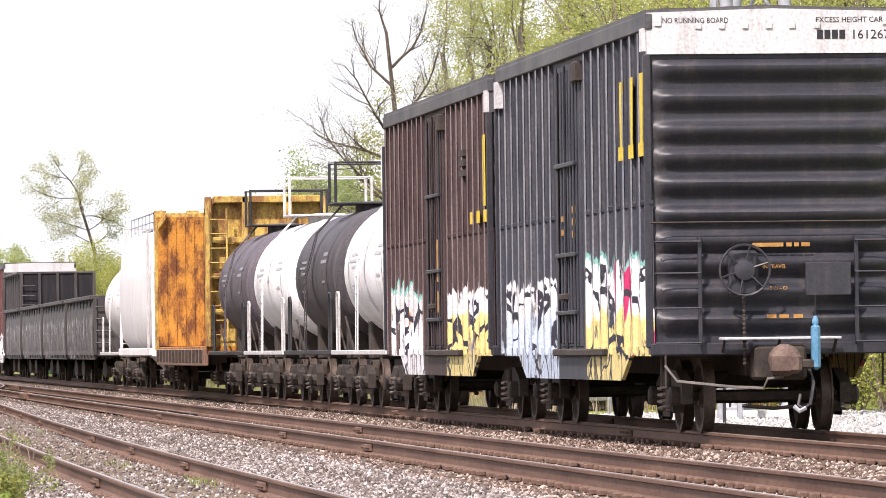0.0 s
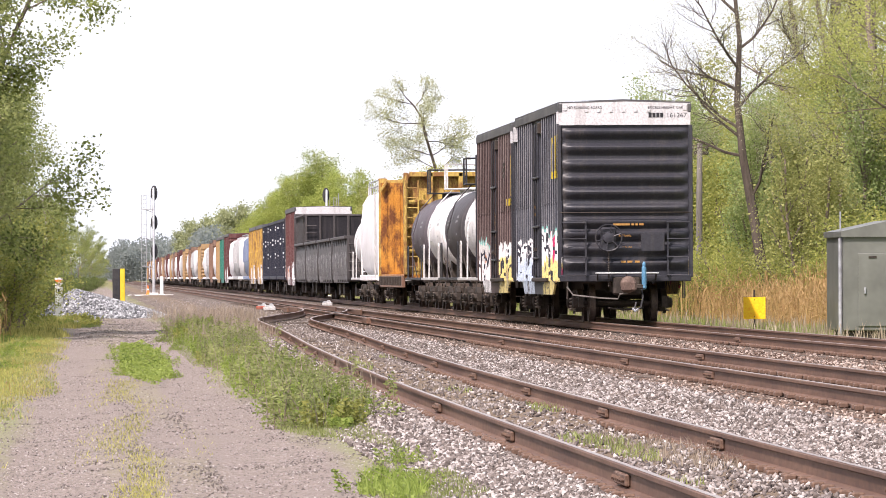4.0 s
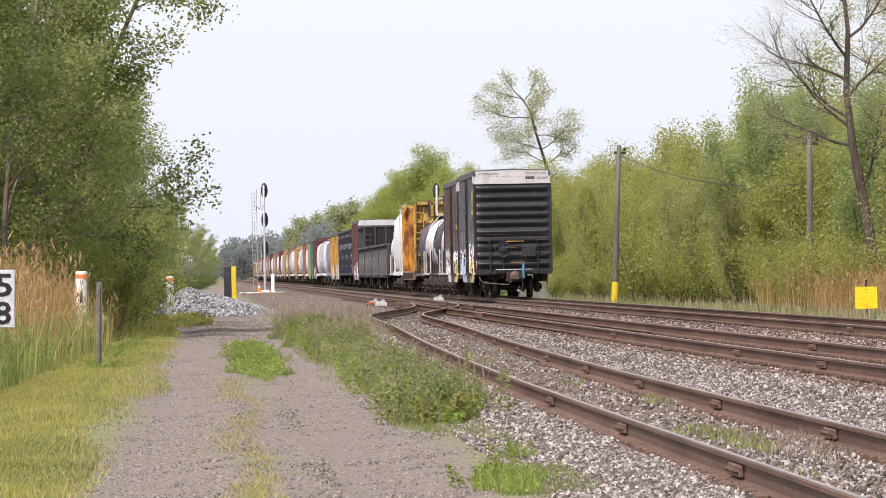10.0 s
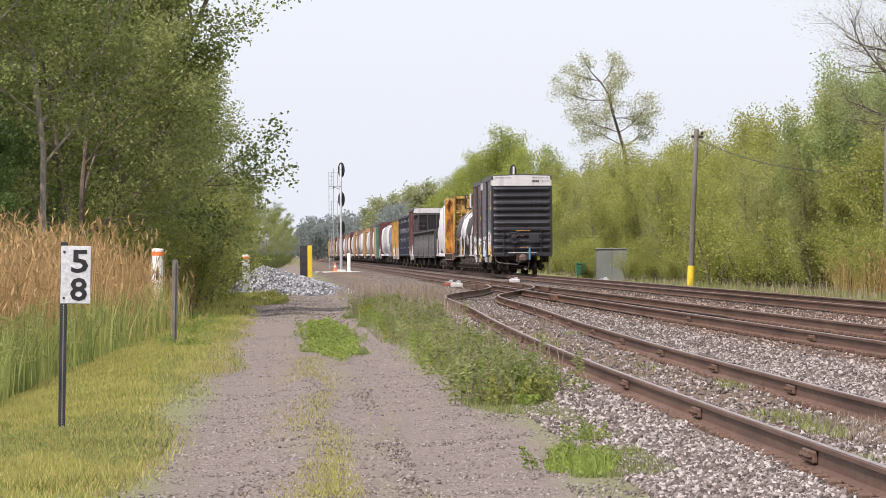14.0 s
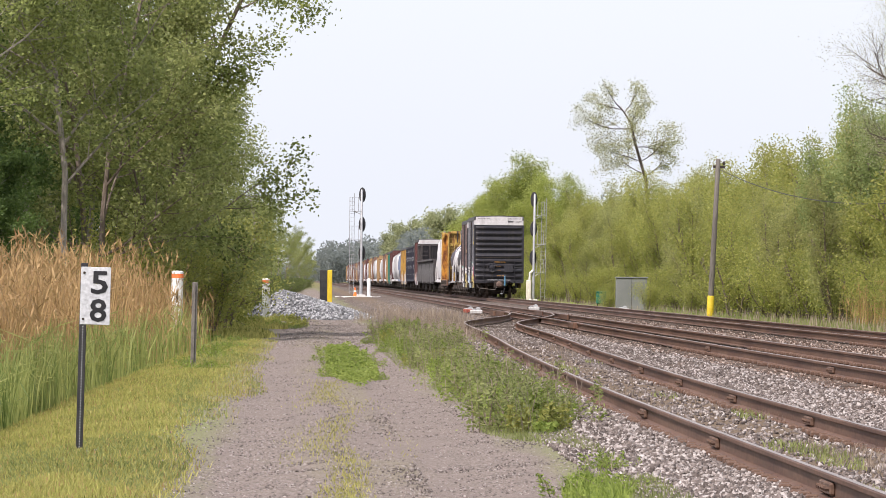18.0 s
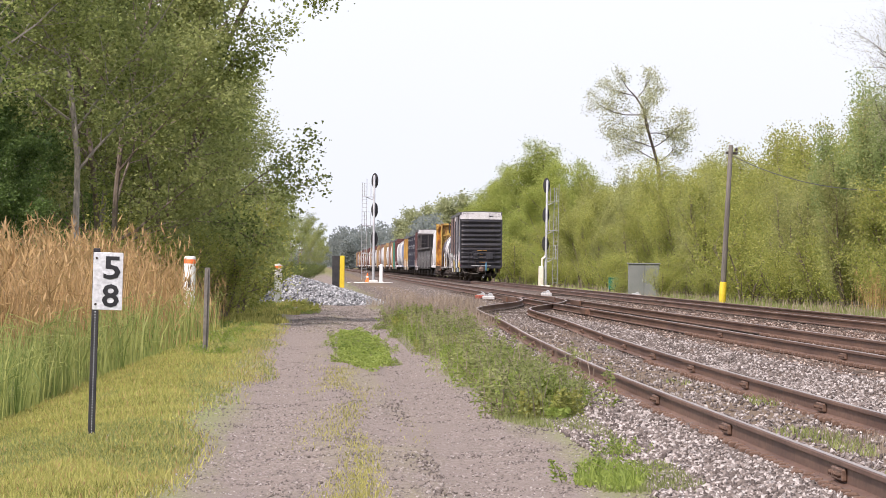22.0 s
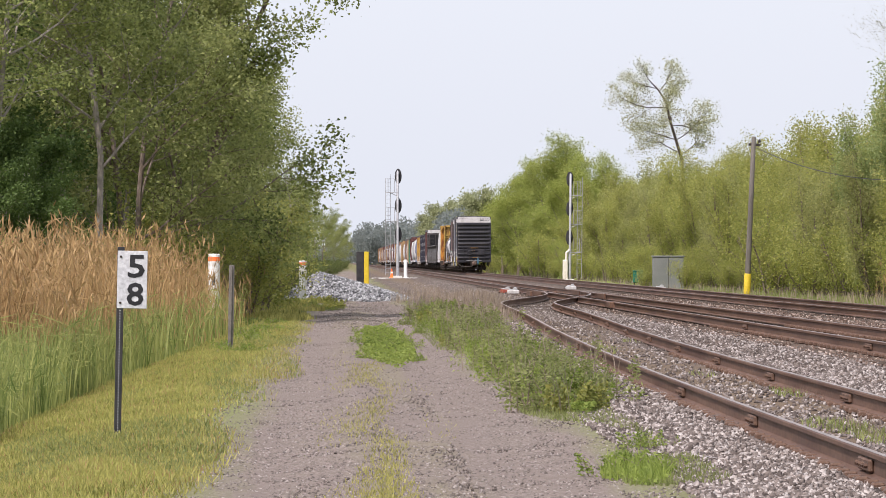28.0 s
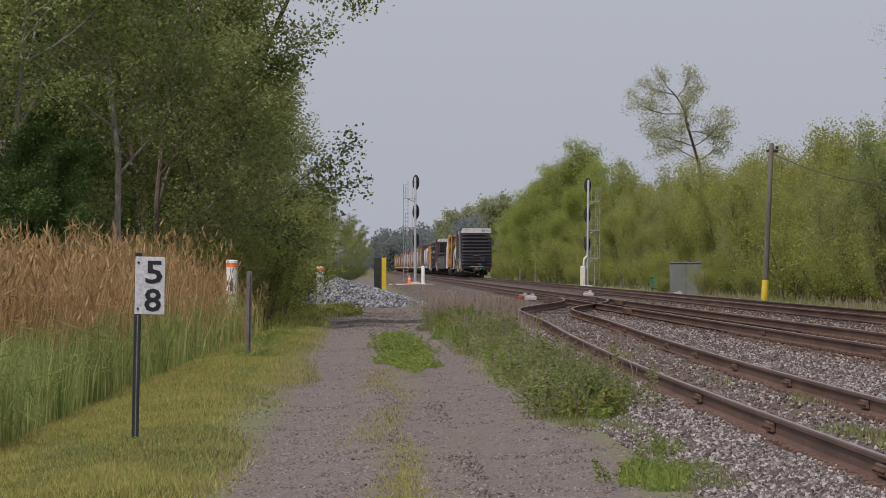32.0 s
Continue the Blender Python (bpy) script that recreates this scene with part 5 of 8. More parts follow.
def gondola(tm, label, L=17.9, tall=False):
    """A low gondola with bulged side panels; the tall kind has framed panels up to a high top rail."""
    car = thing("gondola_car", label, "gondola car", "train cars")
    h, H = 1.58, 4.5 if tall else 2.98
    mat = M["gon_grey"]
    part("floor", Shape().box(-h, h, 0.2, L - 0.2, 1.0, 1.2), mat, car, smooth=False)
    n = 8
    for side in (-1, 1):
        x = side * (h - 0.06)
        for k in range(n):
            y0, y1 = 0.3 + (L - 0.6) * k / n, 0.3 + (L - 0.6) * (k + 1) / n
            rings = [[(x + side * b, y, z) for z, b in ((0.85, 0.0), (1.2, 0.07), (1.9, 0.09), (2.5, 0.06), (2.85, 0.0))] + [(x - side * 0.04, y, z) for z in (2.85, 0.85)] for y in (y0 + 0.08, y1 - 0.08)]
            part("side_panel", Shape().loft(rings), mat, car)
            part("side_post", Shape().box(x - 0.06, x + 0.06, y0 - 0.06, y0 + 0.06, 0.9, H - 0.08, 0.015), mat, car)
            if tall:
                part("upper_panel", Shape().box(x - 0.02, x + 0.02, y0 + 0.06, y1 - 0.06, 2.95, H - 0.1), M["gon_dark"], car, "dark recessed panel", smooth=False)
        part("side_post", Shape().box(x - 0.06, x + 0.06, L - 0.36, L - 0.24, 0.9, H - 0.08, 0.015), mat, car)
        part("mid_rail", Shape().box(side * h - 0.12, side * h + 0.03, 0.2, L - 0.2, 2.84, 2.98, 0.02), mat, car)
        if tall:
            part("top_rail", Shape().box(side * h - 0.12, side * h, 0.25, L - 0.25, H - 0.1, H, 0.02), mat, car)
    for z in (1.4, 1.8, 2.2, 2.6) + ((3.1, 3.5, 3.9) if tall else ()):
        part("rung", Shape().tube([(-h + 0.06, 0.06, z), (-h + 0.6, 0.06, z)], 0.025, 5), mat, car)
    for y, sg in ((0.25, -1), (L - 0.25, 1)):
        part("end_wall", Shape().box(-h, h, y - 0.06, y + 0.06, 0.95, 2.98, 0.02), mat, car)
        if tall:
            for k in range(4):
                x0, x1 = -h + 0.06 + k * 0.76, -h + 0.06 + (k + 1) * 0.76
                part("end_panel", Shape().box(x0, x1, y - 0.03, y + 0.03, 2.98, H - 0.08), M["gon_dark"], car, "dark recessed end panel", smooth=False)
            part("end_rail", Shape().box(-h, h, y - 0.08, y + 0.08, H - 0.1, H, 0.02), mat, car)
        for x in (-h + 0.06, -0.76, 0.0, 0.76, h - 0.06):
            part("end_post", Shape().box(x - 0.06, x + 0.06, y + sg * 0.02 - 0.1, y + sg * 0.02 + 0.1, 1.0, H - 0.06, 0.015), mat, car)
        add_coupler(car, y + sg * 0.45, sg)
    for y in (2.0, L - 2.0):
        add_truck(car, y, tm, False)
    return car


TRAIN_START = 79.75


def train_y(t):
    return TRAIN_START + 18.72 * t + 0.0077 * t * t


CARS = []


def couple(car, offset):
    car.matrix_basis = pose(TRACK_FAR, TRAIN_START + offset, 0)
    CARS.append((car, offset))
    return car


def build_train():
    tm = truck_meshes()
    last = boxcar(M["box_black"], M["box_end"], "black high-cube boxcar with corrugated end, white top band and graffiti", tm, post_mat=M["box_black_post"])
    dress_boxcar_end(last)
    couple(last, 0.0)
    for y, top in ((0.62, 4.58), (1.55, 4.56), (2.5, 4.54)):
        part("stencil_bar", Shape().loft([[(-1.606, y - 0.10, 3.70), (-1.598, y - 0.10, 3.70), (-1.598, y + 0.10, 3.70), (-1.606, y + 0.10, 3.70)], [(-1.606, y - 0.17, top), (-1.598, y - 0.17, top), (-1.598, y + 0.12, top), (-1.606, y + 0.12, top)]]), M["yellow"], last, "yellow stencilled stroke", smooth=False)
        part("stencil_bar", Shape().box(-1.609, -1.598, y - 0.16, y + 0.24, 3.52, 3.70), M["yellow"], last, "yellow stencilled foot", smooth=False)
    for y, z, w, hh in ((7.35, 2.95, 0.22, 0.10), (7.35, 2.78, 0.22, 0.10), (7.35, 2.61, 0.22, 0.10), (8.55, 2.85, 0.18, 0.08), (8.55, 2.66, 0.18, 0.08)):
        part("stencil_bar", Shape().box(-1.609, -1.52, y, y + w, z, z + hh), M["stencil"], last, "faded yellow stencil", smooth=False)
    for y in (0.2, 16.1):
        part("corner_patch", Shape().box(-1.657, -1.545, y - 0.13, y + 0.13, 4.72 if y > 1 else 4.83, 5.12), M["roof_white"], last, "white painted corner", smooth=False)
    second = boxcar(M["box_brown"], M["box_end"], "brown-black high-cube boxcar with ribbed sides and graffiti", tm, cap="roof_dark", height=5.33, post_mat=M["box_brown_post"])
    couple(second, 17.3)
    part("stencil_bar", Shape().box(-1.606, -1.597, 0.68, 0.98, 3.3, 4.4), M["yellow"], second, "yellow stencilled stroke", smooth=False)
    for y in (0.7, 1.62, 2.55):
        part("stencil_bar", Shape().box(-1.609, -1.597, y - 0.14, y + 0.22, 3.05, 3.24), M["yellow"], second, "yellow stencilled foot", smooth=False)
    for y, z, w, hh in ((7.5, 2.2, 0.25, 0.7), (7.5, 1.7, 0.2, 0.35), (3.6, 4.0, 0.7, 0.10), (3.6, 4.16, 0.7, 0.10), (3.6, 3.84, 0.7, 0.10)):
        part("stencil_bar", Shape().box(-1.609, -1.52, y, y + w, z, z + hh), M["stencil" if z < 3 else "dark_steel"], second, smooth=False)
    part("corner_patch", Shape().box(-1.657, -1.545, 0.05, 0.30, 4.72, 5.05), M["roof_white"], second, "white painted corner", smooth=False)
    off = 34.9
    for mat, rm, label in ((M["tank_white"], M["rail_white"], "short white tank car streaked with rust"), (M["tank_black"], M["black"], "short black tank car with white stencils"),
                           (M["tank_white"], M["rail_white"], "short white tank car streaked with rust"), (M["tank_grey"], M["black"], "short dark slate tank car with white stencils")):
        couple(tank_car(mat, rm, label, tm), off)
        off += 11.2
    couple(bulkhead_flat(tm), 79.5)
    couple(covered_hopper(M["hopper_white"], "white round-sided covered hopper with roof walk rails", tm, 16.2, 4.95, flush=True), 100.2)
    couple(tank_car(M["tank_white"], M["rail_white"], "short white tank car behind the hopper", tm, pitch=12.0, radius=1.42), 117.8)
    g = gondola(tm, "dark grey gondola with bulged panels and white graffiti")
    couple(g, 131.4)
    for k in (1, 2):
        couple(copy_thing(g, Matrix()), 131.4 + 18.95 * k)
    couple(gondola(tm, "tall dark gondola with framed end and side panels", 15.6, True), 188.6)
    red = boxcar(M["car_red"], M["gon_grey"], "oxide red boxcar with dark end and pale roof band", tm, 18.0, 5.15, False, 18)
    couple(red, 205.4)
    b = black_hopper(tm)
    couple(b, 224.3)
    couple(copy_thing(b, Matrix()), 241.0)
    couple(copy_thing(b, Matrix()), 257.7)
    yb = boxcar(M["car_yellow"], M["car_yellow"], "ochre yellow boxcar streaked with rust", tm, 18.4, 4.75, False, 18, cap="car_yellow")
    couple(yb, 274.6)
    couple(copy_thing(yb, Matrix()), 294.2)
    kinds = {
        "blue": covered_hopper(M["car_blue"], "slate blue covered hopper with ribbed sides", tm, 17.0, 4.6, False, 10),
        "grey": covered_hopper(M["car_grey"], "pale grey covered hopper with ribbed sides", tm, 17.0, 4.7, False, 10),
        "white": covered_hopper(M["hopper_white"], "smooth-sided white covered hopper car", tm, 16.6, 4.6, False, 0),
        "tank": tank_car(M["tank_white"], M["rail_white"], "long white tank car with platforms", tm, 15.5, 1.45, False),
        "tank_dark": tank_car(M["tank_black"], M["black"], "long black tank car with platforms", tm, 15.5, 1.45, False),
        "red": boxcar(M["car_red"], M["car_red"], "oxide red boxcar streaked with grime", tm, 17.0, 4.9, False, 16, cap="car_red"),
        "green": boxcar(M["car_green"], M["car_green"], "teal green boxcar with ribbed sides", tm, 17.0, 4.8, False, 16, cap="car_green"),
        "orange": boxcar(M["car_orange"], M["car_orange"], "dull orange boxcar with ribbed sides", tm, 17.0, 4.8, False, 16, cap="car_orange"),
        "brown": boxcar(M["car_brown"], M["car_brown"], "dull brown boxcar with ribbed sides", tm, 17.0, 4.8, False, 16, cap="car_brown"),
    }
    pitch = {"tank": 15.5, "tank_dark": 15.5, "white": 17.8}
    order = "blue white grey white red green orange white brown grey white tank orange tank_dark white grey brown white tank orange grey white red tank white brown grey orange tank_dark white red grey brown orange white tank brown grey white red orange tank grey brown white orange red grey white brown tank orange".split()
    off, used = 313.8, set()
    for name in order:
        car = kinds[name] if name not in used else copy_thing(kinds[name], Matrix())
        used.add(name)
        couple(car, off)
        off += pitch.get(name, 18.2)


def motions():
    for car, offset in CARS:
        walk(car, [(t, pose(TRACK_FAR, train_y(t) + offset, 0)) for t in (0.0, 8.0, 16.0, 24.0, 32.0)])


# ---------------------------------------------------------------- lineside things
def on_ground(x, y, rz=0.0, lean=0.0):
    return pose(x, y, ground_z(x, min(y, 600)) - 0.03, 0, lean, rz)


def mile_board():
    b = thing("mile_board", "white mile board with black digits 58 on a perforated black post", "sign", m=on_ground(-2.02, 58.2, 4, 1.2))
    part("post", Shape().box(-0.032, 0.032, -0.02, 0.02, -0.1, 1.76, 0.006), M["black"], b, "perforated black steel post")
    holes = Shape()
    for k in range(48):
        z = 0.06 + k * 0.0254 * 0.98
        holes.lathe([(0.006, -0.0215), (0.006, -0.019)], "y", (0, 0, z), 6)
    part("post_holes", holes, M["sign_grey"], b, "row of punched holes", smooth=False)["kind"] = "stuff"
    plate = part("plate", Shape().box(-0.03, 0.242, -0.028, -0.021, 1.20, 1.725, 0.003), M["sign_white"], b, "off-white reflective plate")
    lettering("5", 0.29, M["ink"], plate, Matrix.Translation((0.052, -0.030, 1.487)) @ FACE_CAMERA, "digit", 0.155, bold=0.005)
    lettering("8", 0.29, M["ink"], plate, Matrix.Translation((0.052, -0.030, 1.232)) @ FACE_CAMERA, "digit", 0.155, bold=0.005)
    for z in (1.25, 1.67):
        part("bolt", Shape().lathe([(0.012, -0.034), (0.012, -0.027)], "y", (0.0, 0, z), 8), M["dark_steel"], plate)
    rock = solid("stone", Shape().lathe([(0.03, 0), (0.09, 0.01), (0.07, 0.05), (0.02, 0.06)], "z", (0, 0, 0), 7), M["sign_grey"], "flat grey stone at the foot of the mile board", "stone", m=on_ground(-1.88, 58.0))


def slim_post():
    p = thing("fence_post", "slim weathered grey steel post at the verge", "post", m=on_ground(-1.98, 116.5, 0, 1.0))
    part("shaft", Shape().box(-0.05, 0.05, -0.02, 0.02, -0.1, 1.56, 0.006), M["post_grey"], p)
    part("flange", Shape().box(-0.008, 0.008, -0.06, -0.02, -0.1, 1.54), M["post_grey"], p, smooth=False)


def marker_tubes():
    """Thick white marker posts with an orange cap."""
    def tube(label, h, worn):
        t = thing("marker_post", label, "marker post", "orange-capped marker posts")
        part("lower_sleeve", Shape().lathe([(0.12, -0.1), (0.12, h * 0.34), (0.135, h * 0.35)], "z", (0, 0, 0), 18), M["cream"] if not worn else M["white"], t)
        part("upper_tube", Shape().lathe([(0.14, h * 0.34), (0.14, h - 0.10)], "z", (0, 0, 0), 18), M["cream"] if not worn else M["white"], t)
        part("orange_band", Shape().lathe([(0.143, h - 0.17), (0.143, h - 0.07)], "z", (0, 0, 0), 18), M["orange"], t, "orange band")
        part("cap", Shape().lathe([(0.142, h - 0.07), (0.142, h - 0.02), (0.12, h), (0.02, h + 0.005)], "z", (0, 0, 0), 18), M["white"], t)
        part("label_bar", Shape().box(-0.03, 0.03, -0.147, -0.139, h * 0.62, h * 0.74), M["ink"], t, smooth=False)
        return t
    t = tube("thick cream plastic marker post with an orange band", 1.55, False)
    t.matrix_basis = on_ground(18.1, 124)
    w = tube("white marker post with an orange band at the lane", 1.55, True)
    w.matrix_basis = on_ground(-1.33, 235)
    w2 = tube("weathered peeling white marker post among the reeds", 1.95, True)
    w2.matrix_basis = on_ground(-3.0, 152, 0, 1)


def gravel_pile():
    rng = np.random.default_rng(9)
    n = 9000
    x, y = rng.uniform(-1, 1, n), rng.uniform(-1, 1, n)
    hgt = lambda a, b: np.maximum(0, 1 - np.sqrt(np.where(a < -0.45, (a + 0.45) / 0.55, (a + 0.45) / 1.45) ** 2 + b ** 2)) ** 0.9
    z = hgt(x, y)
    keep = z > 0.01
    pts = np.stack([x * 2.6 + 0.25, y * 2.0, z * 1.3], 1)[keep]
    heap = thing("gravel_pile", "heap of fresh grey crushed stone beside the lane", "gravel pile", m=pose(0.15, 240, ground_z(0.15, 240) - 0.05) @ Matrix.Diagonal((1.02, 1, 0.88, 1)))
    part("stone_heap", stone_mesh("stone_heap", pts, rng.uniform(0.06, 0.13, len(pts)), M["stone_grey"]), None, heap, smooth=False)["kind"] = "stuff"
    s = Shape()
    rings = []
    for k, (rr, zz) in enumerate(((1.0, 0.0), (0.75, 0.24), (0.5, 0.48), (0.25, 0.72), (0.03, 0.93))):
        rings.append([(rr * (3.4 if math.cos(a) > 0 else 1.3) * math.cos(a) - 0.92, rr * 1.9 * math.sin(a), zz * 1.22) for a in [2 * math.pi * i / 20 for i in range(20)]])
    part("core", s.loft(rings), M["stone_grey"], heap, smooth=False)


def striped_post():
    p = thing("bumping_post", "heavy timber post, black face with yellow side", "post", m=on_ground(1.35, 395))
    part("black_face", Shape().box(-0.27, 0.20, -0.2, 0.2, -0.1, 2.1, 0.03), M["black"], p)
    part("yellow_side", Shape().box(0.20, 0.50, -0.2, 0.2, -0.1, 2.1, 0.03), M["yellow"], p, "bright yellow side")


def signal_mast(x, y, side, label):
    """A three-head colour light signal; side is where the ladder stands."""
    s = thing("signal_mast", label, "railway signal", "signal masts", m=pose(x, y, ground_z(x, 600) - 0.05, 0, 0.6 if side > 0 else 0.0))
    H = 8.5
    part("mast", Shape().lathe([(0.12, 0), (0.12, 2.6), (0.09, 2.7), (0.09, H - 0.1), (0.02, H)], "z", (0, 0, 0), 14), M["silver"], s, "aluminium painted mast")
    part("base", Shape().box(-0.35, 0.35, -0.35, 0.35, -0.1, 0.25, 0.03), M["concrete"], s)
    if side > 0:
        part("relay_case", Shape().box(-0.55, -0.15, -0.3, 0.2, 0.1, 1.75, 0.06), M["cream"], s, "pale relay case")
        part("conduit", Shape().tube([(-0.3, -0.2, 1.7), (-0.28, -0.2, 2.3), (-0.05, -0.1, 2.5)], 0.09, 8), M["cream"], s)
    for z in (H - 0.45, H - 2.75, H - 5.0):
        head = part("signal_head", Shape().lathe([(0.30, 0.16), (0.40, 0.20), (0.40, 0.26), (0.36, 0.30)], "y", (0, 0, 0), 24), M["black"], s, "round black signal head", at=pose(-side * 0.05, 0, z) @ Matrix.Diagonal((0.68, 1, 1.5, 1)))
        part("hood", Shape().tube([(0, 0.25, 0.0), (0, 0.75, 0.02)], [0.17, 0.2], 12), M["black"], head)
        part("lamp_case", Shape().box(-0.14, 0.14, 0.08, 0.25, -0.15, 0.15, 0.04), M["black"], head)
    lx = side * 0.75
    lad = part("ladder", Shape().tube([(lx - 0.18, 0.15, 0.3), (lx - 0.18, 0.15, H - 0.6)], 0.025, 5), M["silver"], s)
    part("stile", Shape().tube([(lx + 0.18, 0.15, 0.3), (lx + 0.18, 0.15, H - 0.3)], 0.025, 5), M["silver"], lad)
    for k in range(24):
        part("rung", Shape().tube([(lx - 0.18, 0.15, 0.5 + k * 0.32), (lx + 0.18, 0.15, 0.5 + k * 0.32)], 0.015, 4), M["silver"], lad)
    for z in (H - 1.75, H - 4.0, H - 6.2):
        cage = part("platform", Shape().box(min(0, lx + side * 0.2), max(0, lx + side * 0.2), -0.1, 0.3, z, z + 0.05, 0.01), M["silver"], s, "small service platform")
        part("guard_rail", Shape().tube([(side * 0.25, -0.05, z), (side * 0.25, -0.05, z + 1.1), (lx, -0.05, z + 1.1), (lx, -0.05, z)], 0.025, 5), M["silver"], cage)
        part("strut", Shape().tube([(0, 0, z - 0.25), (lx * 0.8, 0, z)], 0.03, 5), M["silver"], cage)


def left_signal_yard():
    solid("signal_pad", Shape().box(-1.7, 1.9, -2.5, 2.5, -0.2, 0.06, 0.03), M["concrete"], "pale concrete pad at the foot of the signal", "pad", m=on_ground(4.3, 505))
    c = thing("traffic_cone", "orange traffic cone on the concrete pad", "traffic cone", m=pose(4.16, 503.5, ground_z(4.16, 503) + 0.03))
    part("base", Shape().box(-0.19, 0.19, -0.19, 0.19, 0.0, 0.04, 0.01), M["cone"], c)
    part("body", Shape().lathe([(0.15, 0.04), (0.035, 0.72)], "z", (0, 0, 0), 14), M["cone"], c)
    part("collar", Shape().lathe([(0.105, 0.36), (0.085, 0.48)], "z", (0, 0, 0), 14, False), M["white"], c)
    p = thing("white_post", "white painted steel post beside the signal", "post", m=pose(5.25, 503.5, ground_z(5.2, 503)))
    part("shaft", Shape().lathe([(0.14, 0.0), (0.14, 1.4), (0.10, 1.46)], "z", (0, 0, 0), 12), M["white"], p)
    part("base_plate", Shape().box(-0.22, 0.22, -0.22, 0.22, 0.0, 0.06, 0.01), M["white"], p)


def utility_pole(x, y, h, lean, label, sleeve):
    p = thing("utility_pole", label, "utility pole", "utility poles", m=on_ground(x, y, 0, lean))
    part("shaft", Shape().lathe([(0.135, -0.3), (0.125, 1.5), (0.10, h - 0.05), (0.075, h)], "z", (0, 0, 0), 14), M["pole_wood"], p, "weathered grey timber")
    if sleeve:
        part("yellow_sleeve", Shape().lathe([(0.155, 0.0), (0.16, 1.05), (0.14, 1.09)], "z", (0, 0, 0), 14), M["yellow"], p, "bright yellow guard sleeve")
    part("bracket", Shape().box(-0.22, 0.32, -0.03, 0.03, h - 0.42, h - 0.30, 0.01), M["dark_steel"], p)
    part("insulator", Shape().lathe([(0.04, h - 0.28), (0.07, h - 0.2), (0.03, h - 0.1)], "z", (0.26, 0, 0), 8), M["dark_steel"], p)


def wire(points, label, r=0.02):
    a, b, sag = points
    pts = [Vector(a).lerp(Vector(b), k / 12) + Vector((0, 0, -sag * 4 * (k / 12) * (1 - k / 12))) for k in range(13)]
    return solid("overhead_wire", Shape().tube(pts, r, 4), M["black"], label, "wire")


def equipment_house():
    """The grey-green signal bungalow with its dish aerial."""
    m = pose(18.35, 156, ground_z(18.5, 156) + 0.02, 0, 0, 0)
    b = thing("signal_bungalow", "grey-green steel signal bungalow with low gable roof and door", "equipment shed", m=m)
    W, D, H = 2.75, 3.6, 2.6
    part("body", Shape().box(0, W, 0, D, 0.22, H, 0.02), M["grey_box"], b)
    part("skid", Shape().box(0.15, W - 0.15, 0.1, D - 0.1, 0.0, 0.22, 0.02), M["dark_steel"], b)
    roof = Shape().loft([[(x, y, z) for x, z in ((-0.06, H - 0.08), (W + 0.06, H - 0.08), (W + 0.06, H + 0.06), (W * 0.45, H + 0.34), (-0.06, H + 0.06))] for y in (-0.08, D + 0.08)])
    part("roof", roof, M["grey_box"], b, "shallow gabled steel roof")
    door = part("door", Shape().box(0.36, 1.18, -0.03, 0.0, 0.32, 2.12, 0.01), M["grey_box"], b, "flush steel door")
    part("door_handle", Shape().box(0.50, 0.55, -0.08, -0.03, 1.12, 1.28, 0.01), M["galv"], door)
    part("vent", Shape().box(0.62, 0.82, -0.045, -0.03, 2.0, 2.05), M["dark_steel"], door, smooth=False)
    for z in (0.6, 1.25, 1.9):
        part("hinge", Shape().box(1.17, 1.22, -0.04, 0.0, z, z + 0.12, 0.008), M["galv"], door)
    part("side_conduit", Shape().tube([(-0.05, 0.25, 0.1), (-0.05, 0.25, 2.5)], 0.05, 8), M["galv"], b)
    part("aerial_rod", Shape().tube([(-0.03, 0.35, 2.4), (-0.03, 0.35, 3.15)], 0.02, 6), M["galv"], b)
    put = lambda text, z, x, w: lettering(text, 0.16, M["ink"], b, Matrix.Translation((x, -0.006, z)) @ FACE_CAMERA, "lettering", w)
    put("CP 58 \"A\"", 1.80, 1.28, 0.42)
    part("stencil_bar", Shape().box(1.28, 1.70, -0.006, -0.001, 1.64, 1.73), M["ink"], b, smooth=False)
    d = thing("satellite_dish", "round mesh-backed white dish aerial on a steel pole", "dish antenna", m=pose(20.3, 150.5, ground_z(20.3, 150)))
    part("pole", Shape().tube([(0, 0, -0.1), (0, 0, 3.75)], 0.06, 10), M["galv"], d)
    dish, upper = Shape(), Shape()
    rings, rings_up = [], []
    for r_, yy in ((0.02, 0.16), (0.25, 0.13), (0.45, 0.07), (0.66, -0.03), (0.68, -0.05)):
        rings.append([(r_ * math.cos(a), -yy, r_ * math.sin(a)) for a in [math.pi + math.pi * k / 18 - 0.05 for k in range(19)]])
        rings_up.append([(r_ * math.cos(a), -yy, r_ * math.sin(a)) for a in [math.pi * k / 18 - 0.05 for k in range(19)]])
    dish.loft(rings, caps=False, closed=False)
    upper.loft(rings_up, caps=False, closed=False)
    refl = part("reflector", dish, M["white"], d, "white dished reflector", at=pose(0, 0.1, 3.92))
    part("upper_panel", upper, M["mesh_panel"], refl, "dull mesh upper half")
    for k in range(8):
        a = math.pi * k / 8
        part("back_rib", Shape().tube([(0.66 * math.cos(a), 0.0, 0.66 * math.sin(a)), (0, -0.20, 0), (-0.66 * math.cos(a), 0.0, -0.66 * math.sin(a))], 0.012, 4), M["galv"], refl)
    part("mount", Shape().box(-0.14, 0.14, -0.28, -0.1, -0.25, 0.2, 0.02), M["sign_grey"], refl, "grey mounting box")
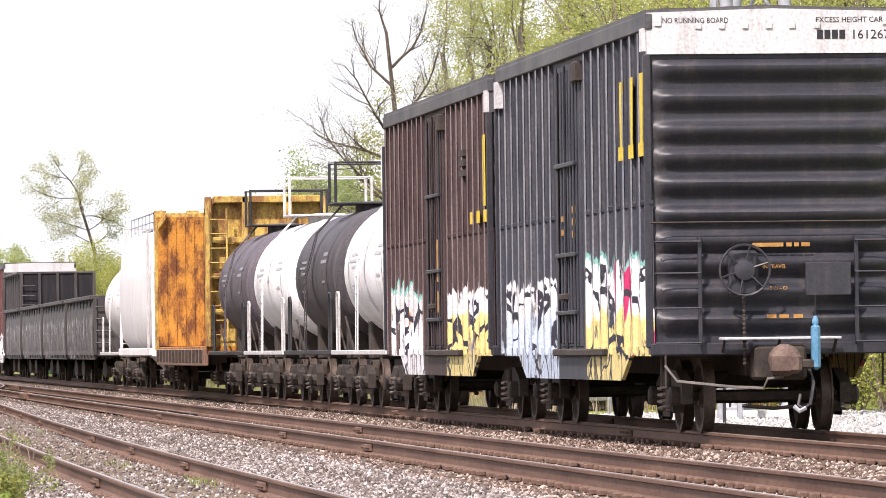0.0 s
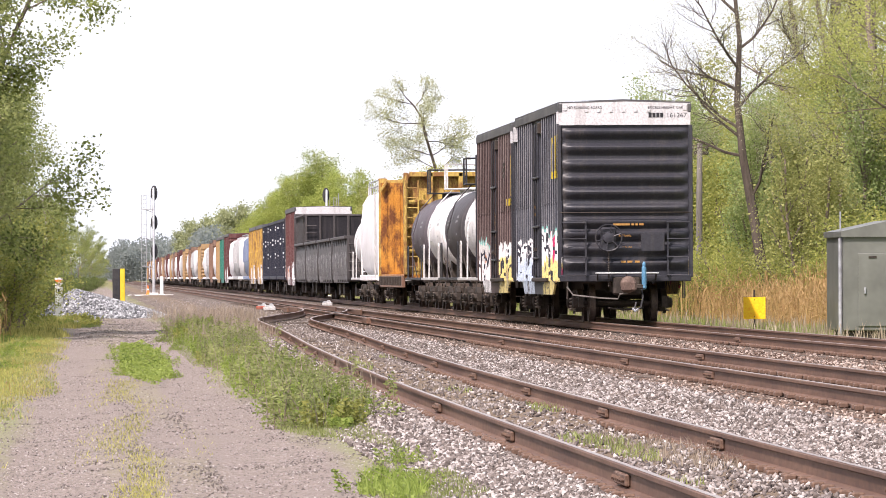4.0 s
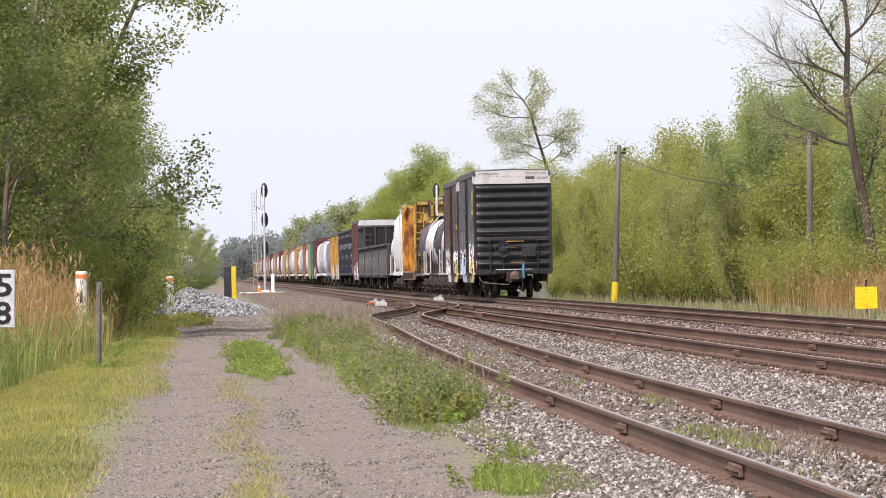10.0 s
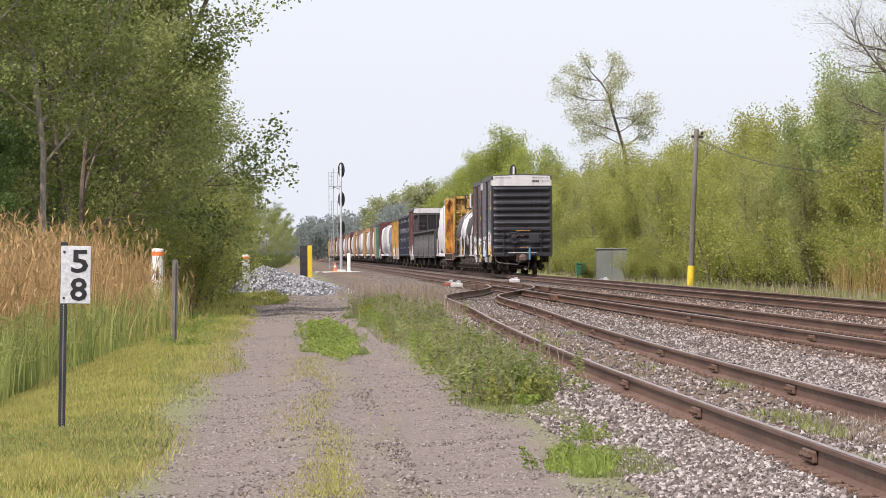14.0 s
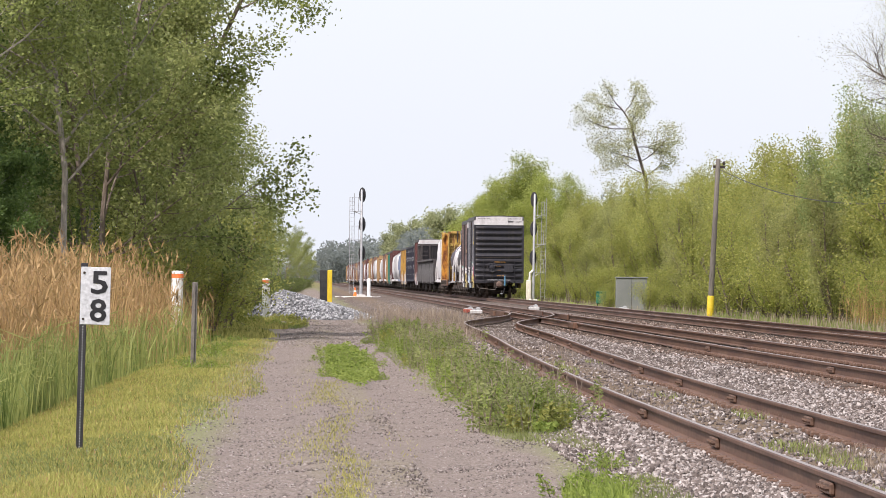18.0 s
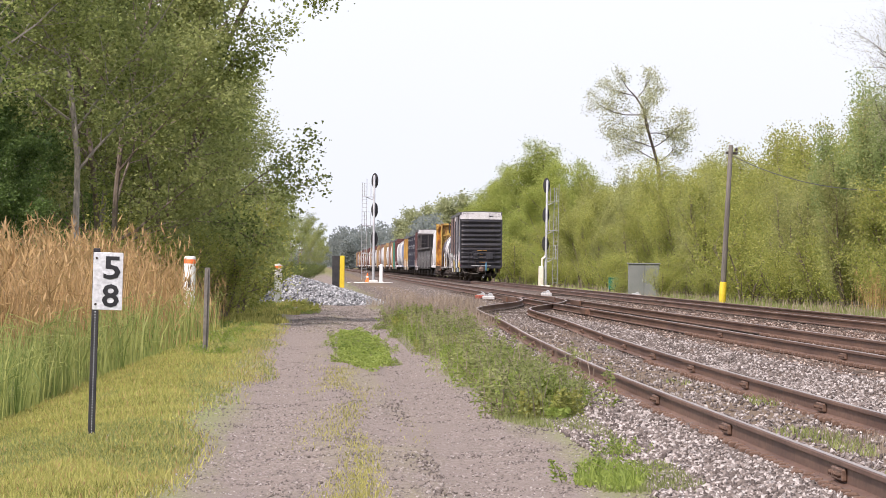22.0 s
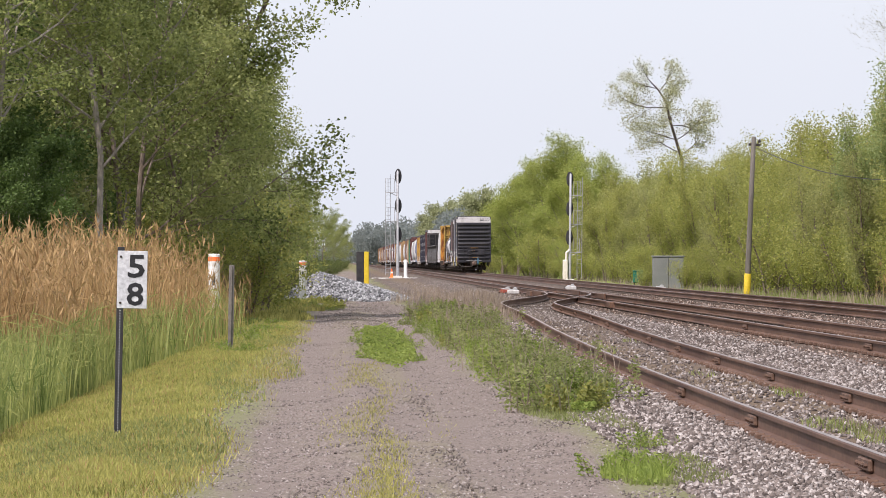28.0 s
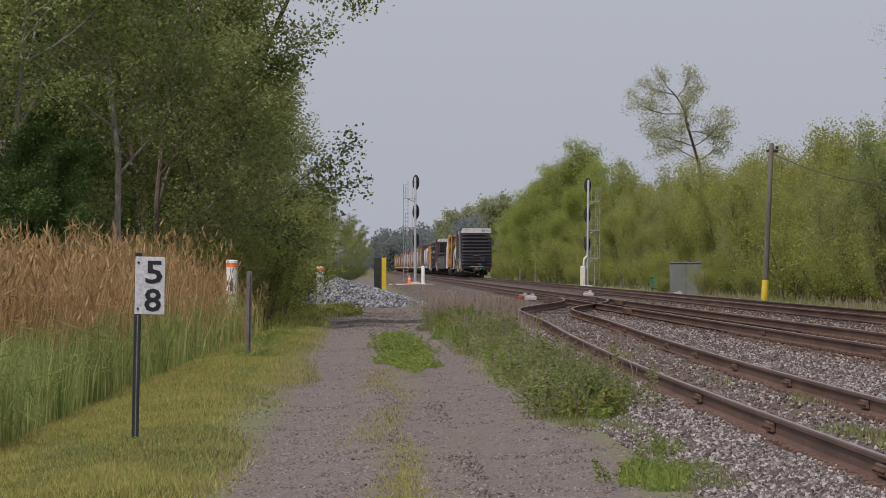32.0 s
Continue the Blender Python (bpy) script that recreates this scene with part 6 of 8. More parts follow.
    part("rim", Shape().tube([(0.68 * math.cos(2 * math.pi * k / 32), 0.05, 0.68 * math.sin(2 * math.pi * k / 32)) for k in range(33)], 0.02, 5), M["white"], refl)


def lattice_tower():
    t = thing("lattice_tower", "galvanised three-legged lattice radio tower on concrete feet", "radio tower", m=pose(19.75, 128, ground_z(20, 128), 0, 0, 14))
    H, a = 18.0, 1.36
    feet = [(0, 0), (a, 0.15), (a * 0.55, a * 0.95)]
    for x, y in feet:
        part("leg", Shape().tube([(x, y, 0.3), (x, y, H)], 0.135, 14), M["galv"], t, "thick tubular leg")
        part("foot", Shape().box(x - 0.42, x + 0.42, y - 0.42, y + 0.42, -0.15, 0.26, 0.03), M["concrete"], t)
        part("base_flange", Shape().lathe([(0.25, 0.26), (0.25, 0.32), (0.14, 0.42)], "z", (x, y, 0), 14), M["galv"], t)
        for k in range(6):
            an = 2 * math.pi * k / 6
            part("anchor_bolt", Shape().tube([(x + 0.22 * math.cos(an), y + 0.22 * math.sin(an), 0.25), (x + 0.22 * math.cos(an), y + 0.22 * math.sin(an), 0.46)], 0.022, 6), M["black"], t)
    z, k = 0.95, 0
    while z < H - 1.5:
        for (x0, y0), (x1, y1) in ((feet[0], feet[1]), (feet[1], feet[2]), (feet[2], feet[0])):
            part("cross_bar", Shape().tube([(x0, y0, z), (x1, y1, z)], 0.05, 8), M["galv"], t)
            part("diagonal", Shape().tube([(x0, y0, z), (x1, y1, z + 1.76)] if k % 2 else [(x1, y1, z), (x0, y0, z + 1.76)], 0.042, 8), M["galv"], t)
        for x, y in feet:
            part("joint_bolt", Shape().lathe([(0.05, -0.2), (0.05, -0.12)], "y", (x - 0.1, y, z), 8), M["galv"], t)
        z += 1.76
        k += 1
    part("cable_run", Shape().tube([(-0.22, 0.1, 1.2), (-0.22, 0.1, H)], 0.09, 8), M["galv"], t)
    box = thing("junction_box", "light grey steel junction box on a post", "junction box", m=pose(19.35, 125.6, ground_z(19.4, 125.6) + 0.38))
    part("case", Shape().box(-0.36, 0.36, -0.2, 0.2, 0.98, 1.98, 0.02), M["cabinet_grey"], box)
    part("lid", Shape().box(-0.39, 0.39, -0.24, 0.22, 1.98, 2.05, 0.015), M["cabinet_grey"], box)
    part("cabinet_door", Shape().box(-0.31, 0.31, -0.225, -0.2, 1.03, 1.93, 0.01), M["cabinet_grey"], box)
    part("latch", Shape().box(0.25, 0.29, -0.25, -0.22, 1.2, 1.28, 0.008), M["galv"], box)
    for x in (-0.2, 0.2):
        part("leg", Shape().box(x - 0.05, x + 0.05, -0.05, 0.05, -0.5, 1.0, 0.01), M["galv"], box)
    s = thing("direction_sign", "small tan sign reading CP 58 west direction on a black post", "sign", m=pose(18.0, 117.5, ground_z(18.0, 117.5) + 0.2))
    part("post", Shape().box(-0.03, 0.03, -0.02, 0.02, -0.4, 0.75, 0.005), M["black"], s)
    plate = part("plate", Shape().box(-0.29, 0.29, -0.035, -0.02, 0.68, 1.10, 0.006), M["plate_grey"], s)
    part("header_bar", Shape().box(-0.24, 0.24, -0.039, -0.034, 1.02, 1.07), M["sign_white"], plate, smooth=False)
    for k, (text, w) in enumerate((("CP 58", 0.22), ("WEST", 0.20), ("DIRECTION", 0.40))):
        lettering(text, 0.11, M["ink"], plate, Matrix.Translation((-w / 2, -0.038, 0.92 - 0.105 * k)) @ FACE_CAMERA, "lettering", w)


def amber_sign():
    s = thing("amber_sign", "square amber sign board on a thin post", "sign", m=on_ground(16.85, 163))
    part("post", Shape().box(0.0, 0.05, -0.02, 0.02, -0.1, 1.3, 0.005), M["dark_steel"], s)
    part("board", Shape().box(-0.26, 0.31, -0.03, -0.022, 0.56, 1.12, 0.004), M["sign_orange"], s)
    for z in (0.62, 1.05):
        part("bolt", Shape().lathe([(0.015, -0.038), (0.015, -0.03)], "y", (0.025, 0, z), 6), M["dark_steel"], s)


def far_cabinets():
    c = thing("relay_cabinet", "grey steel relay cabinet half hidden by shrubs", "cabinet", m=pose(18.05, 350, ground_z(17.3, 350)))
    part("body", Shape().box(-0.85, 0.85, -0.4, 0.4, 0.05, 1.85, 0.03), M["cabinet_dark"], c)
    part("lid", Shape().box(-0.9, 0.9, -0.45, 0.45, 1.85, 1.93, 0.02), M["cabinet_dark"], c)
    part("plinth", Shape().box(-0.9, 0.9, -0.45, 0.45, -0.1, 0.06), M["concrete"], c, smooth=False)
    part("seam", Shape().box(-0.012, 0.012, -0.405, -0.398, 0.1, 1.8), M["dark_steel"], c, smooth=False)
    for x in (-0.1, 0.06):
        part("handle", Shape().box(x, x + 0.04, -0.44, -0.4, 0.9, 1.05, 0.008), M["galv"], c)
    g = thing("switch_box", "teal green switch machine box on a stand", "switch box", m=pose(17.7, 378, ground_z(17.4, 378)))
    part("case", Shape().box(-0.28, 0.28, -0.25, 0.25, 0.35, 1.0, 0.04), M["green_box"], g)
    part("lid", Shape().box(-0.31, 0.31, -0.28, 0.28, 1.0, 1.07, 0.02), M["green_box"], g)
    for x in (-0.2, 0.2):
        part("leg", Shape().box(x - 0.03, x + 0.03, -0.03, 0.03, -0.1, 0.36, 0.005), M["dark_steel"], g)


def turnout_gear():
    """Point machines, frog and throw rods where the siding leaves the main line."""
    for x, y, mat, label in ((7.0, 268, "red_dull", "red painted switch machine beside the points"), (7.15, 262, "rail_white", "white painted switch machine beside the points"), (10.9, 300, "rail_white", "white painted switch machine between the tracks"), (14.6, 290, "rail_white", "white painted switch machine beyond the far track")):
        s = thing("switch_machine", label, "switch machine", "switch machines", m=pose(x, y, -0.24) @ Matrix.Diagonal((0.6, 0.8, 0.6, 1)))
        part("case", Shape().box(-0.42, 0.42, -0.35, 0.35, 0.0, 0.28, 0.05), M[mat], s)
        part("motor_cover", Shape().lathe([(0.16, -0.3), (0.18, 0.0), (0.1, 0.2)], "y", (0.12, 0, 0.3), 12), M["sign_grey"], s)
        part("throw_rod", Shape().tube([(0.4, 0, 0.08), (1.9, 0, 0.08)], 0.03, 6), M["dark_steel"], s)
        part("lid", Shape().box(-0.30, 0.02, -0.30, 0.30, 0.28, 0.36, 0.03), M["sign_grey"], s)
        part("lug", Shape().box(-0.55, -0.42, -0.2, 0.2, 0.02, 0.14, 0.02), M["dark_steel"], s)
        for dy in (-0.5, 0.5):
            part("head_tie", Shape().box(-0.9, 2.6, dy - 0.16, dy + 0.16, -0.14, 0.04, 0.02), M["tie"], s, "long weathered timber under the machine")
    f = thing("frog", "rusty cast frog where the rails cross", "rail frog", m=pose(7.55, 238, 0), kind="structure")
    part("casting", Shape().loft([[(-0.12, -3, -0.17), (0.12, -3, -0.17), (0.10, -3, 0.003), (-0.10, -3, 0.003)], [(-0.35, 3, -0.17), (0.3, 3, -0.17), (0.28, 3, 0.003), (-0.33, 3, 0.003)]]), M["rail"], f)
    for sx in (-0.45, 0.45):
        part("wing_rail", Shape().box(sx - 0.04, sx + 0.04, -2.5, 2.5, -0.17, 0.003, 0.01), M["rail"], f)
    for x, y0, y1 in ((TRACK_NEAR + 0.66, 215, 222), (TRACK_NEAR - 0.66, 225, 232), (TRACK_NEAR + 0.68, 238, 246)):
        solid("guard_rail", Shape().box(x - 0.035, x + 0.035, y0, y1, -0.17, 0.01, 0.01), M["rail"], "short rusty guard rail beside the running rail", "rail", "guard rails", "structure")
    box = thing("insulated_joint", "rusty bolted insulated joint block on the rail", "joint block", m=pose(TRACK_NEAR - HALF_GAUGE, 176, 0), kind="structure")
    part("block", Shape().box(-0.14, 0.14, -1.6, 1.6, -0.17, 0.005, 0.02), M["rail"], box)


def pale_stone_pad():
    rng = np.random.default_rng(31)
    n = 9000
    x, y = rng.uniform(16.2, 26, n), rng.uniform(92, 138, n)
    pts = np.stack([x, y, [-0.40 for a, b in zip(x, y)]], 1)
    tagged(new("pale_stone", stone_mesh("pale_stone", pts, rng.uniform(0.06, 0.13, n), M["stone_white"])), "bright pale limestone spread round the tower", "gravel", kind="stuff")
    s = Shape().box(16.0, 27, 90, 140, -0.6, -0.42, 0.03)
    solid("stone_bed", s, M["stone_white"], "bed of pale crushed limestone under the tower", "gravel bed", kind="structure")


def build_things():
    mile_board()
    slim_post()
    marker_tubes()
    gravel_pile()
    striped_post()
    signal_mast(4.60, 500, -1, "aluminium mast with three black signal heads beside the lane")
    signal_mast(18.0, 498, 1, "aluminium mast with three black signal heads beyond the tracks")
    left_signal_yard()
    utility_pole(18.15, 284, 7.2, 2.6, "leaning weathered utility pole with a yellow sleeve", True)
    utility_pole(21.6, 228, 6.4, 0.6, "weathered utility pole standing among the thicket", False)
    wire(((18.5, 284, 6.2), (21.8, 228, 4.1), 0.6), "sagging black overhead wire between two poles")
    equipment_house()
    lattice_tower()
    amber_sign()
    far_cabinets()
    turnout_gear()
    pale_stone_pad()


# ---------------------------------------------------------------- plants
def leaf_cards(centres, normals_up, size, rng, aspect=0.55):
    """Small pointed leaves, one quad each, at random turns round the given points."""
    n = len(centres)
    d = rng.normal(size=(n, 3))
    d[:, 2] = d[:, 2] * 0.7 + normals_up
    d /= np.linalg.norm(d, axis=1)[:, None]
    o = rng.normal(size=(n, 3))
    w = np.cross(d, o)
    w /= np.linalg.norm(w, axis=1)[:, None] + 1e-9
    s = (size * rng.uniform(0.6, 1.3, n))[:, None]
    a = centres - d * s * 0.5
    b = centres + w * s * aspect * 0.5 - d * s * 0.05
    c = centres + d * s * 0.5
    e = centres - w * s * aspect * 0.5 - d * s * 0.05
    v = np.stack([a, b, c, e], axis=1).reshape(-1, 3)
    f = np.arange(n * 4).reshape(n, 4)
    return v, f


class Tree:
    def __init__(self, seed):
        self.r = random.Random(seed)
        self.wood, self.tips = Shape(), []

    def limb(self, start, way, length, radius, level, cfg):
        r = self.r
        n = 5 if level < 2 else 3
        pts, p, d = [Vector(start)], Vector(start), Vector(way).normalized()
        for _ in range(n):
            d = (d + Vector((r.gauss(0, 1), r.gauss(0, 1), r.gauss(0, 0.7))) * cfg["wobble"] + Vector((0, 0, cfg["rise"]))).normalized()
            p = p + d * (length / n)
            pts.append(p.copy())
        end = 0.45 if level == 0 else 0.3
        self.wood.tube(pts, [radius * (1 - (1 - end) * i / n) for i in range(n + 1)], 7 if level == 0 else 5 if level == 1 else 3, caps=False)
        if level >= cfg["leaf_level"]:
            for i in range(1, n + 1):
                self.tips.append(pts[i])
        if level >= cfg["levels"]:
            return
        kids = cfg["kids"][level]
        if cfg.get("by_length") and level == 1:
            kids = max(3, round(kids * min(1.0, length / 3.6)))
        for k in range(kids):
            t = cfg["bare"][level] + (1 - cfg["bare"][level]) * (k + r.random()) / kids
            i = min(n - 1, int(t * n))
            q = pts[i].lerp(pts[i + 1], t * n - i)
            axis = (pts[i + 1] - pts[i]).normalized()
            side = Vector((r.gauss(0, 1), r.gauss(0, 1), r.gauss(0, 0.5)))
            side = (side - axis * side.dot(axis)).normalized()
            a = radians(r.uniform(*cfg["angle"]))
            nd = axis * math.cos(a) + side * math.sin(a)
            self.limb(q, nd, length * cfg["ratio"][level] * r.uniform(0.7, 1.15) * (1.15 - 0.45 * t), radius * (1 - 0.6 * t) * 0.55, level + 1, cfg)


def make_tree(name, label, seed, height, leaf_mat_, bark, leaves, leaf, spread, cfg, radius=0.2, stems=1, group="", lean=(0, 0)):
    base = dict(levels=3, leaf_level=2, kids=(9, 6, 4), bare=(0.25, 0.2, 0.1), ratio=(0.42, 0.5, 0.5), angle=(35, 70), wobble=0.10, rise=0.06)
    base.update(cfg)
    t = Tree(seed)
    rng = np.random.default_rng(seed)
    for k in range(stems):
        a = 2 * math.pi * k / stems + t.r.random()
        tilt = 0.0 if stems == 1 else 0.22
        t.limb((0.25 * math.cos(a) * (stems > 1), 0.25 * math.sin(a) * (stems > 1), -0.3), (tilt * math.cos(a) + lean[0], tilt * math.sin(a) + lean[1], 1), height * (1 if stems == 1 else t.r.uniform(0.75, 1)) * 0.86, radius, 0, base)
    tree = thing(name, label, "tree" if "tree" in name else "shrub", group)
    part("trunk", t.wood, M[bark], tree)
    tips = np.array([tuple(p) for p in t.tips])
    pick = rng.integers(0, len(tips), leaves)
    c = tips[pick] + rng.normal(size=(leaves, 3)) * np.array([spread, spread, spread * 0.8])
    c[:, 2] = np.maximum(c[:, 2], 0.05)
    v, f = leaf_cards(c, 0.0, leaf, rng, 0.6)
    part("crown", fast_mesh("crown", v, f, 4, M[leaf_mat_]), None, tree, smooth=False)
    return tree


def limbed_tree(label, seed, path, radius, limbs, leaves, leaf=0.085, spread=0.24, leaf_mat_="leaf_pale"):
    """A tree with a given line of trunk and main limbs, twigs grown at random."""
    cfg = dict(levels=3, leaf_level=3, kids=(0, 10, 9), bare=(0, 0.2, 0.12), ratio=(0.5, 0.5, 0.55), angle=(28, 62), wobble=0.17, rise=0.08, by_length=True)
    t = Tree(seed)
    rng = np.random.default_rng(seed)
    n = len(path) - 1
    t.wood.tube(path, [radius * (1 - 0.75 * i / n) for i in range(n + 1)], 8, caps=False)
    for start, way, length in limbs:
        t.limb(start, way, length, radius * 0.27, 1, cfg)
    t.limb(path[-1], (-0.3, 0, 1), 1.4, radius * 0.24, 1, cfg)
    tree = thing("tree", label, "tree", "sparse trees beyond the tracks")
    part("trunk", t.wood, M["bark_dark"], tree)
    tips = np.array([tuple(p) for p in t.tips])
    _, cell, count = np.unique(np.floor(tips / 0.7), axis=0, return_inverse=True, return_counts=True)
    odds = 1.0 / count[cell.ravel()] ** 0.8
    c = tips[rng.choice(len(tips), leaves, p=odds / odds.sum())] + rng.normal(size=(leaves, 3)) * spread
    v, f = leaf_cards(c, 0.0, leaf, rng, 0.6)
    part("crown", fast_mesh("crown", v, f, 4, M[leaf_mat_]), None, tree, "thin scatter of pale buds", smooth=False)
    return tree


def stand(tree, spots, used=None):
    """Copies of a tree at (x, y, scale[, height factor])."""
    r = random.Random(len(spots) * 7 + 3)
    for i, (x, y, k, *hz) in enumerate(spots):
        m = pose(x, y, ground_z(x, min(y, 600)), r.uniform(-3, 3), r.uniform(-3, 3), r.uniform(0, 360)) @ Matrix.Diagonal((k, k, k * (hz[0] if hz else 1.0), 1))
        if i == 0:
            tree.matrix_basis = m
        else:
            copy_thing(tree, m)


def build_trees():
    r = random.Random(11)
    # woods along the lane
    dense = dict(kids=(11, 6, 4), bare=(0.18, 0.15, 0.1), ratio=(0.40, 0.5, 0.5), rise=0.05)
    a = make_tree("tree", "tall leafy green tree in the woods beside the lane", 1, 14, "leaf_dark", "bark", 28000, 0.125, 0.24, dense, 0.11, group="woods along the lane")
    b = make_tree("tree", "tall leafy green tree with a pale trunk beside the lane", 2, 15, "leaf_dark", "bark_pale", 20000, 0.122, 0.24, dict(dense, bare=(0.34, 0.15, 0.1)), 0.10, group="woods along the lane")
    c = make_tree("tree", "leafy olive green tree with a brown trunk beside the lane", 3, 13, "leaf_dull", "bark", 24000, 0.122, 0.26, dense, 0.10, group="woods along the lane")
    stand(a, [(-4.9, 180, 1.0), (-4.6, 190, 0.68), (-6.4, 200, 1.0), (-11.5, 182, 1.2), (-5.8, 240, 0.85), (-7.5, 225, 1.0), (-5.2, 300, 0.75), (-6.2, 420, 0.8), (-9.8, 226, 1.1), (-12.0, 236, 1.1), (-14.0, 222, 1.2), (-11.2, 250, 1.1), (-6.2, 203, 0.85), (-6.4, 212, 1.0), (-7.0, 232, 0.85), (-7.6, 206, 1.1)])
    stand(b, [(-6.15, 163, 1.0), (-7.6, 178, 1.05), (-8.5, 160, 1.0), (-6.4, 190, 1.0), (-9.0, 158, 0.95), (-10.4, 172, 1.1), (-6.2, 260, 0.85), (-5.6, 350, 0.8), (-3.6, 452, 0.62), (-3.2, 560, 0.6), (-2.6, 700, 0.62), (-1.8, 900, 0.62), (-0.6, 1200, 0.66)])
    stand(c, [(-5.6, 174, 0.95), (-3.2, 208, 0.72), (-2.9, 224, 0.68), (-4.3, 198, 0.66), (-6.0, 183, 1.1), (-8.8, 178, 1.1), (-4.6, 270, 0.8), (-5.4, 520, 0.75), (-6.6, 320, 0.85), (-6.5, 620, 0.8), (-7.5, 760, 0.9), (-9, 900, 0.95), (-7, 480, 0.8), (-3.9, 500, 0.66), (-3.0, 620, 0.6), (-2.2, 800, 0.62), (-1.2, 1040, 0.64), (0.2, 1400, 0.66)])
    d = make_tree("tree", "dense dark green tree in the woods beside the lane", 5, 11, "leaf_deep", "bark_pale", 32000, 0.125, 0.24, dict(dense, bare=(0.22, 0.15, 0.1)), 0.1, group="woods along the lane")
    stand(d, [(-8.9, 170, 0.95), (-10.6, 178, 1.0), (-7.6, 196, 0.9), (-9.4, 205, 1.1), (-7.7, 157, 0.55), (-8.6, 156, 0.6)])
    bushy = dict(levels=2, leaf_level=1, kids=(6, 4), bare=(0.1, 0.1), ratio=(0.5, 0.5), angle=(25, 60), wobble=0.14, rise=0.03)
    s1 = make_tree("shrub", "broad yellow-green shrub at the edge of the woods", 21, 3.6, "leaf_spring", "bark", 8000, 0.09, 0.25, bushy, 0.05, 5, "undergrowth")
    s2 = make_tree("shrub", "dull olive shrub at the edge of the woods", 22, 3.2, "leaf_dull", "bark", 8000, 0.088, 0.25, bushy, 0.05, 5, "undergrowth")
    stand(s1, [(-2.6, 195, 1.1), (-3.3, 204, 1.15), (-2.9, 183, 0.75), (-4.6, 176, 0.9), (-3.7, 216, 1.1), (-4.0, 250, 1.0), (-3.7, 285, 0.9), (-3.6, 330, 0.9), (-3.9, 390, 0.9), (-5.4, 176, 1.0), (-6.4, 160, 0.8), (-8.8, 150, 0.8), (-10.5, 140, 0.8), (-4.6, 470, 0.9), (-5.5, 560, 1.0)])
    stand(s2, [(-5.9, 172, 1.0), (-7.6, 154, 0.9), (-9.6, 150, 0.9), (-11.6, 140, 0.9), (-10.8, 190, 1.2), (-9.4, 186, 1.2), (-8.0, 190, 1.2), (-12.4, 186, 1.2), (-7.0, 176, 1.1), (-3.6, 206, 1.1), (-4.6, 240, 1.2), (-4.4, 265, 1.2), (-4.0, 305, 1.0), (-4.8, 360, 1.0), (-5.0, 430, 1.1)])

    s4 = make_tree("shrub", "dark green shrub under the trees farther along the lane", 24, 3.8, "leaf_shade", "bark", 8000, 0.10, 0.27, bushy, 0.05, 5, "undergrowth")
    stand(s4, [(-2.6, 300, 0.55), (-2.9, 340, 0.7), (-2.2, 410, 0.8), (-1.5, 470, 0.8), (-1.3, 540, 0.9), (-1.0, 640, 0.95), (-0.6, 760, 1.0), (0.2, 900, 1.0), (-2.5, 372, 0.7), (-2.0, 440, 0.9), (-1.2, 505, 0.8), (-1.2, 590, 0.95), (-0.8, 700, 1.0), (-0.2, 830, 1.0), (0.6, 1000, 1.1), (-3.2, 318, 1.0), (-3.4, 395, 1.2), (-3.0, 425, 1.2), (-2.4, 520, 1.2), (-1.9, 610, 1.2)])

    # woods beyond the tracks
    young = dict(kids=(10, 5), levels=2, leaf_level=1, bare=(0.06, 0.12), ratio=(0.34, 0.5), angle=(16, 42), wobble=0.09, rise=0.16)
    y1 = make_tree("tree", "young yellow-green tree in the thicket beyond the tracks", 31, 8.5, "leaf_spring", "bark", 19000, 0.115, 0.28, young, 0.08, 4, "thicket beyond the tracks")
    y2 = make_tree("tree", "young dull green tree in the thicket beyond the tracks", 32, 8.0, "leaf_olive", "bark", 19000, 0.112, 0.28, young, 0.08, 4, "thicket beyond the tracks")
    y3 = make_tree("tree", "young cool green poplar in the thicket beyond the tracks", 33, 9.5, "leaf_poplar", "bark", 22000, 0.108, 0.26, dict(young, angle=(12, 35), rise=0.2), 0.09, 3, "thicket beyond the tracks")
    rows = {0: [], 1: [], 2: []}
    y = 205.0
    while y < 560:
        for row, (x0, hk) in enumerate(((22.0, 0.80), (24.5, 1.0), (27.5, 1.12))):
            k = r.choice((0, 0, 1, 1, 1, 2 if y < 300 else 0))
            if (x0 + 1) / y > 0.1115:
                continue
            size = hk * r.uniform(0.85, 1.12) * (1.12 if y < 280 else 0.95 if y < 330 else 1.03 + (y - 330) / 1400)
            rows[k].append((x0 + r.uniform(-1.0, 1.0) + (1.5 if y < 250 else 0), y + r.uniform(-2.5, 2.5), size))
        y += 6.0 if y < 330 else 9.0
    for k in range(20):
        rows[k % 2].append((33.5 + (k % 5) * 2.1 + r.uniform(-0.8, 0.8), 262 + (k // 5) * 9 + r.uniform(-3, 3), r.uniform(0.9, 1.15)))
    stand(y1, rows[0])
    stand(y2, rows[1])
    stand(y3, rows[2] + [(23.4, 268, 1.15), (24.2, 262, 1.1), (23.2, 258, 1.0), (25, 232, 1.0), (27, 222, 1.2)])
    br = make_tree("tree", "round bright green tree in fresh leaf beyond the tracks", 41, 12.5, "leaf_bright", "bark", 36000, 0.17, 0.42, dict(dense, bare=(0.10, 0.1, 0.1), kids=(14, 6, 3), ratio=(0.50, 0.5, 0.5)), 0.2, 1, "bright trees far along the line")
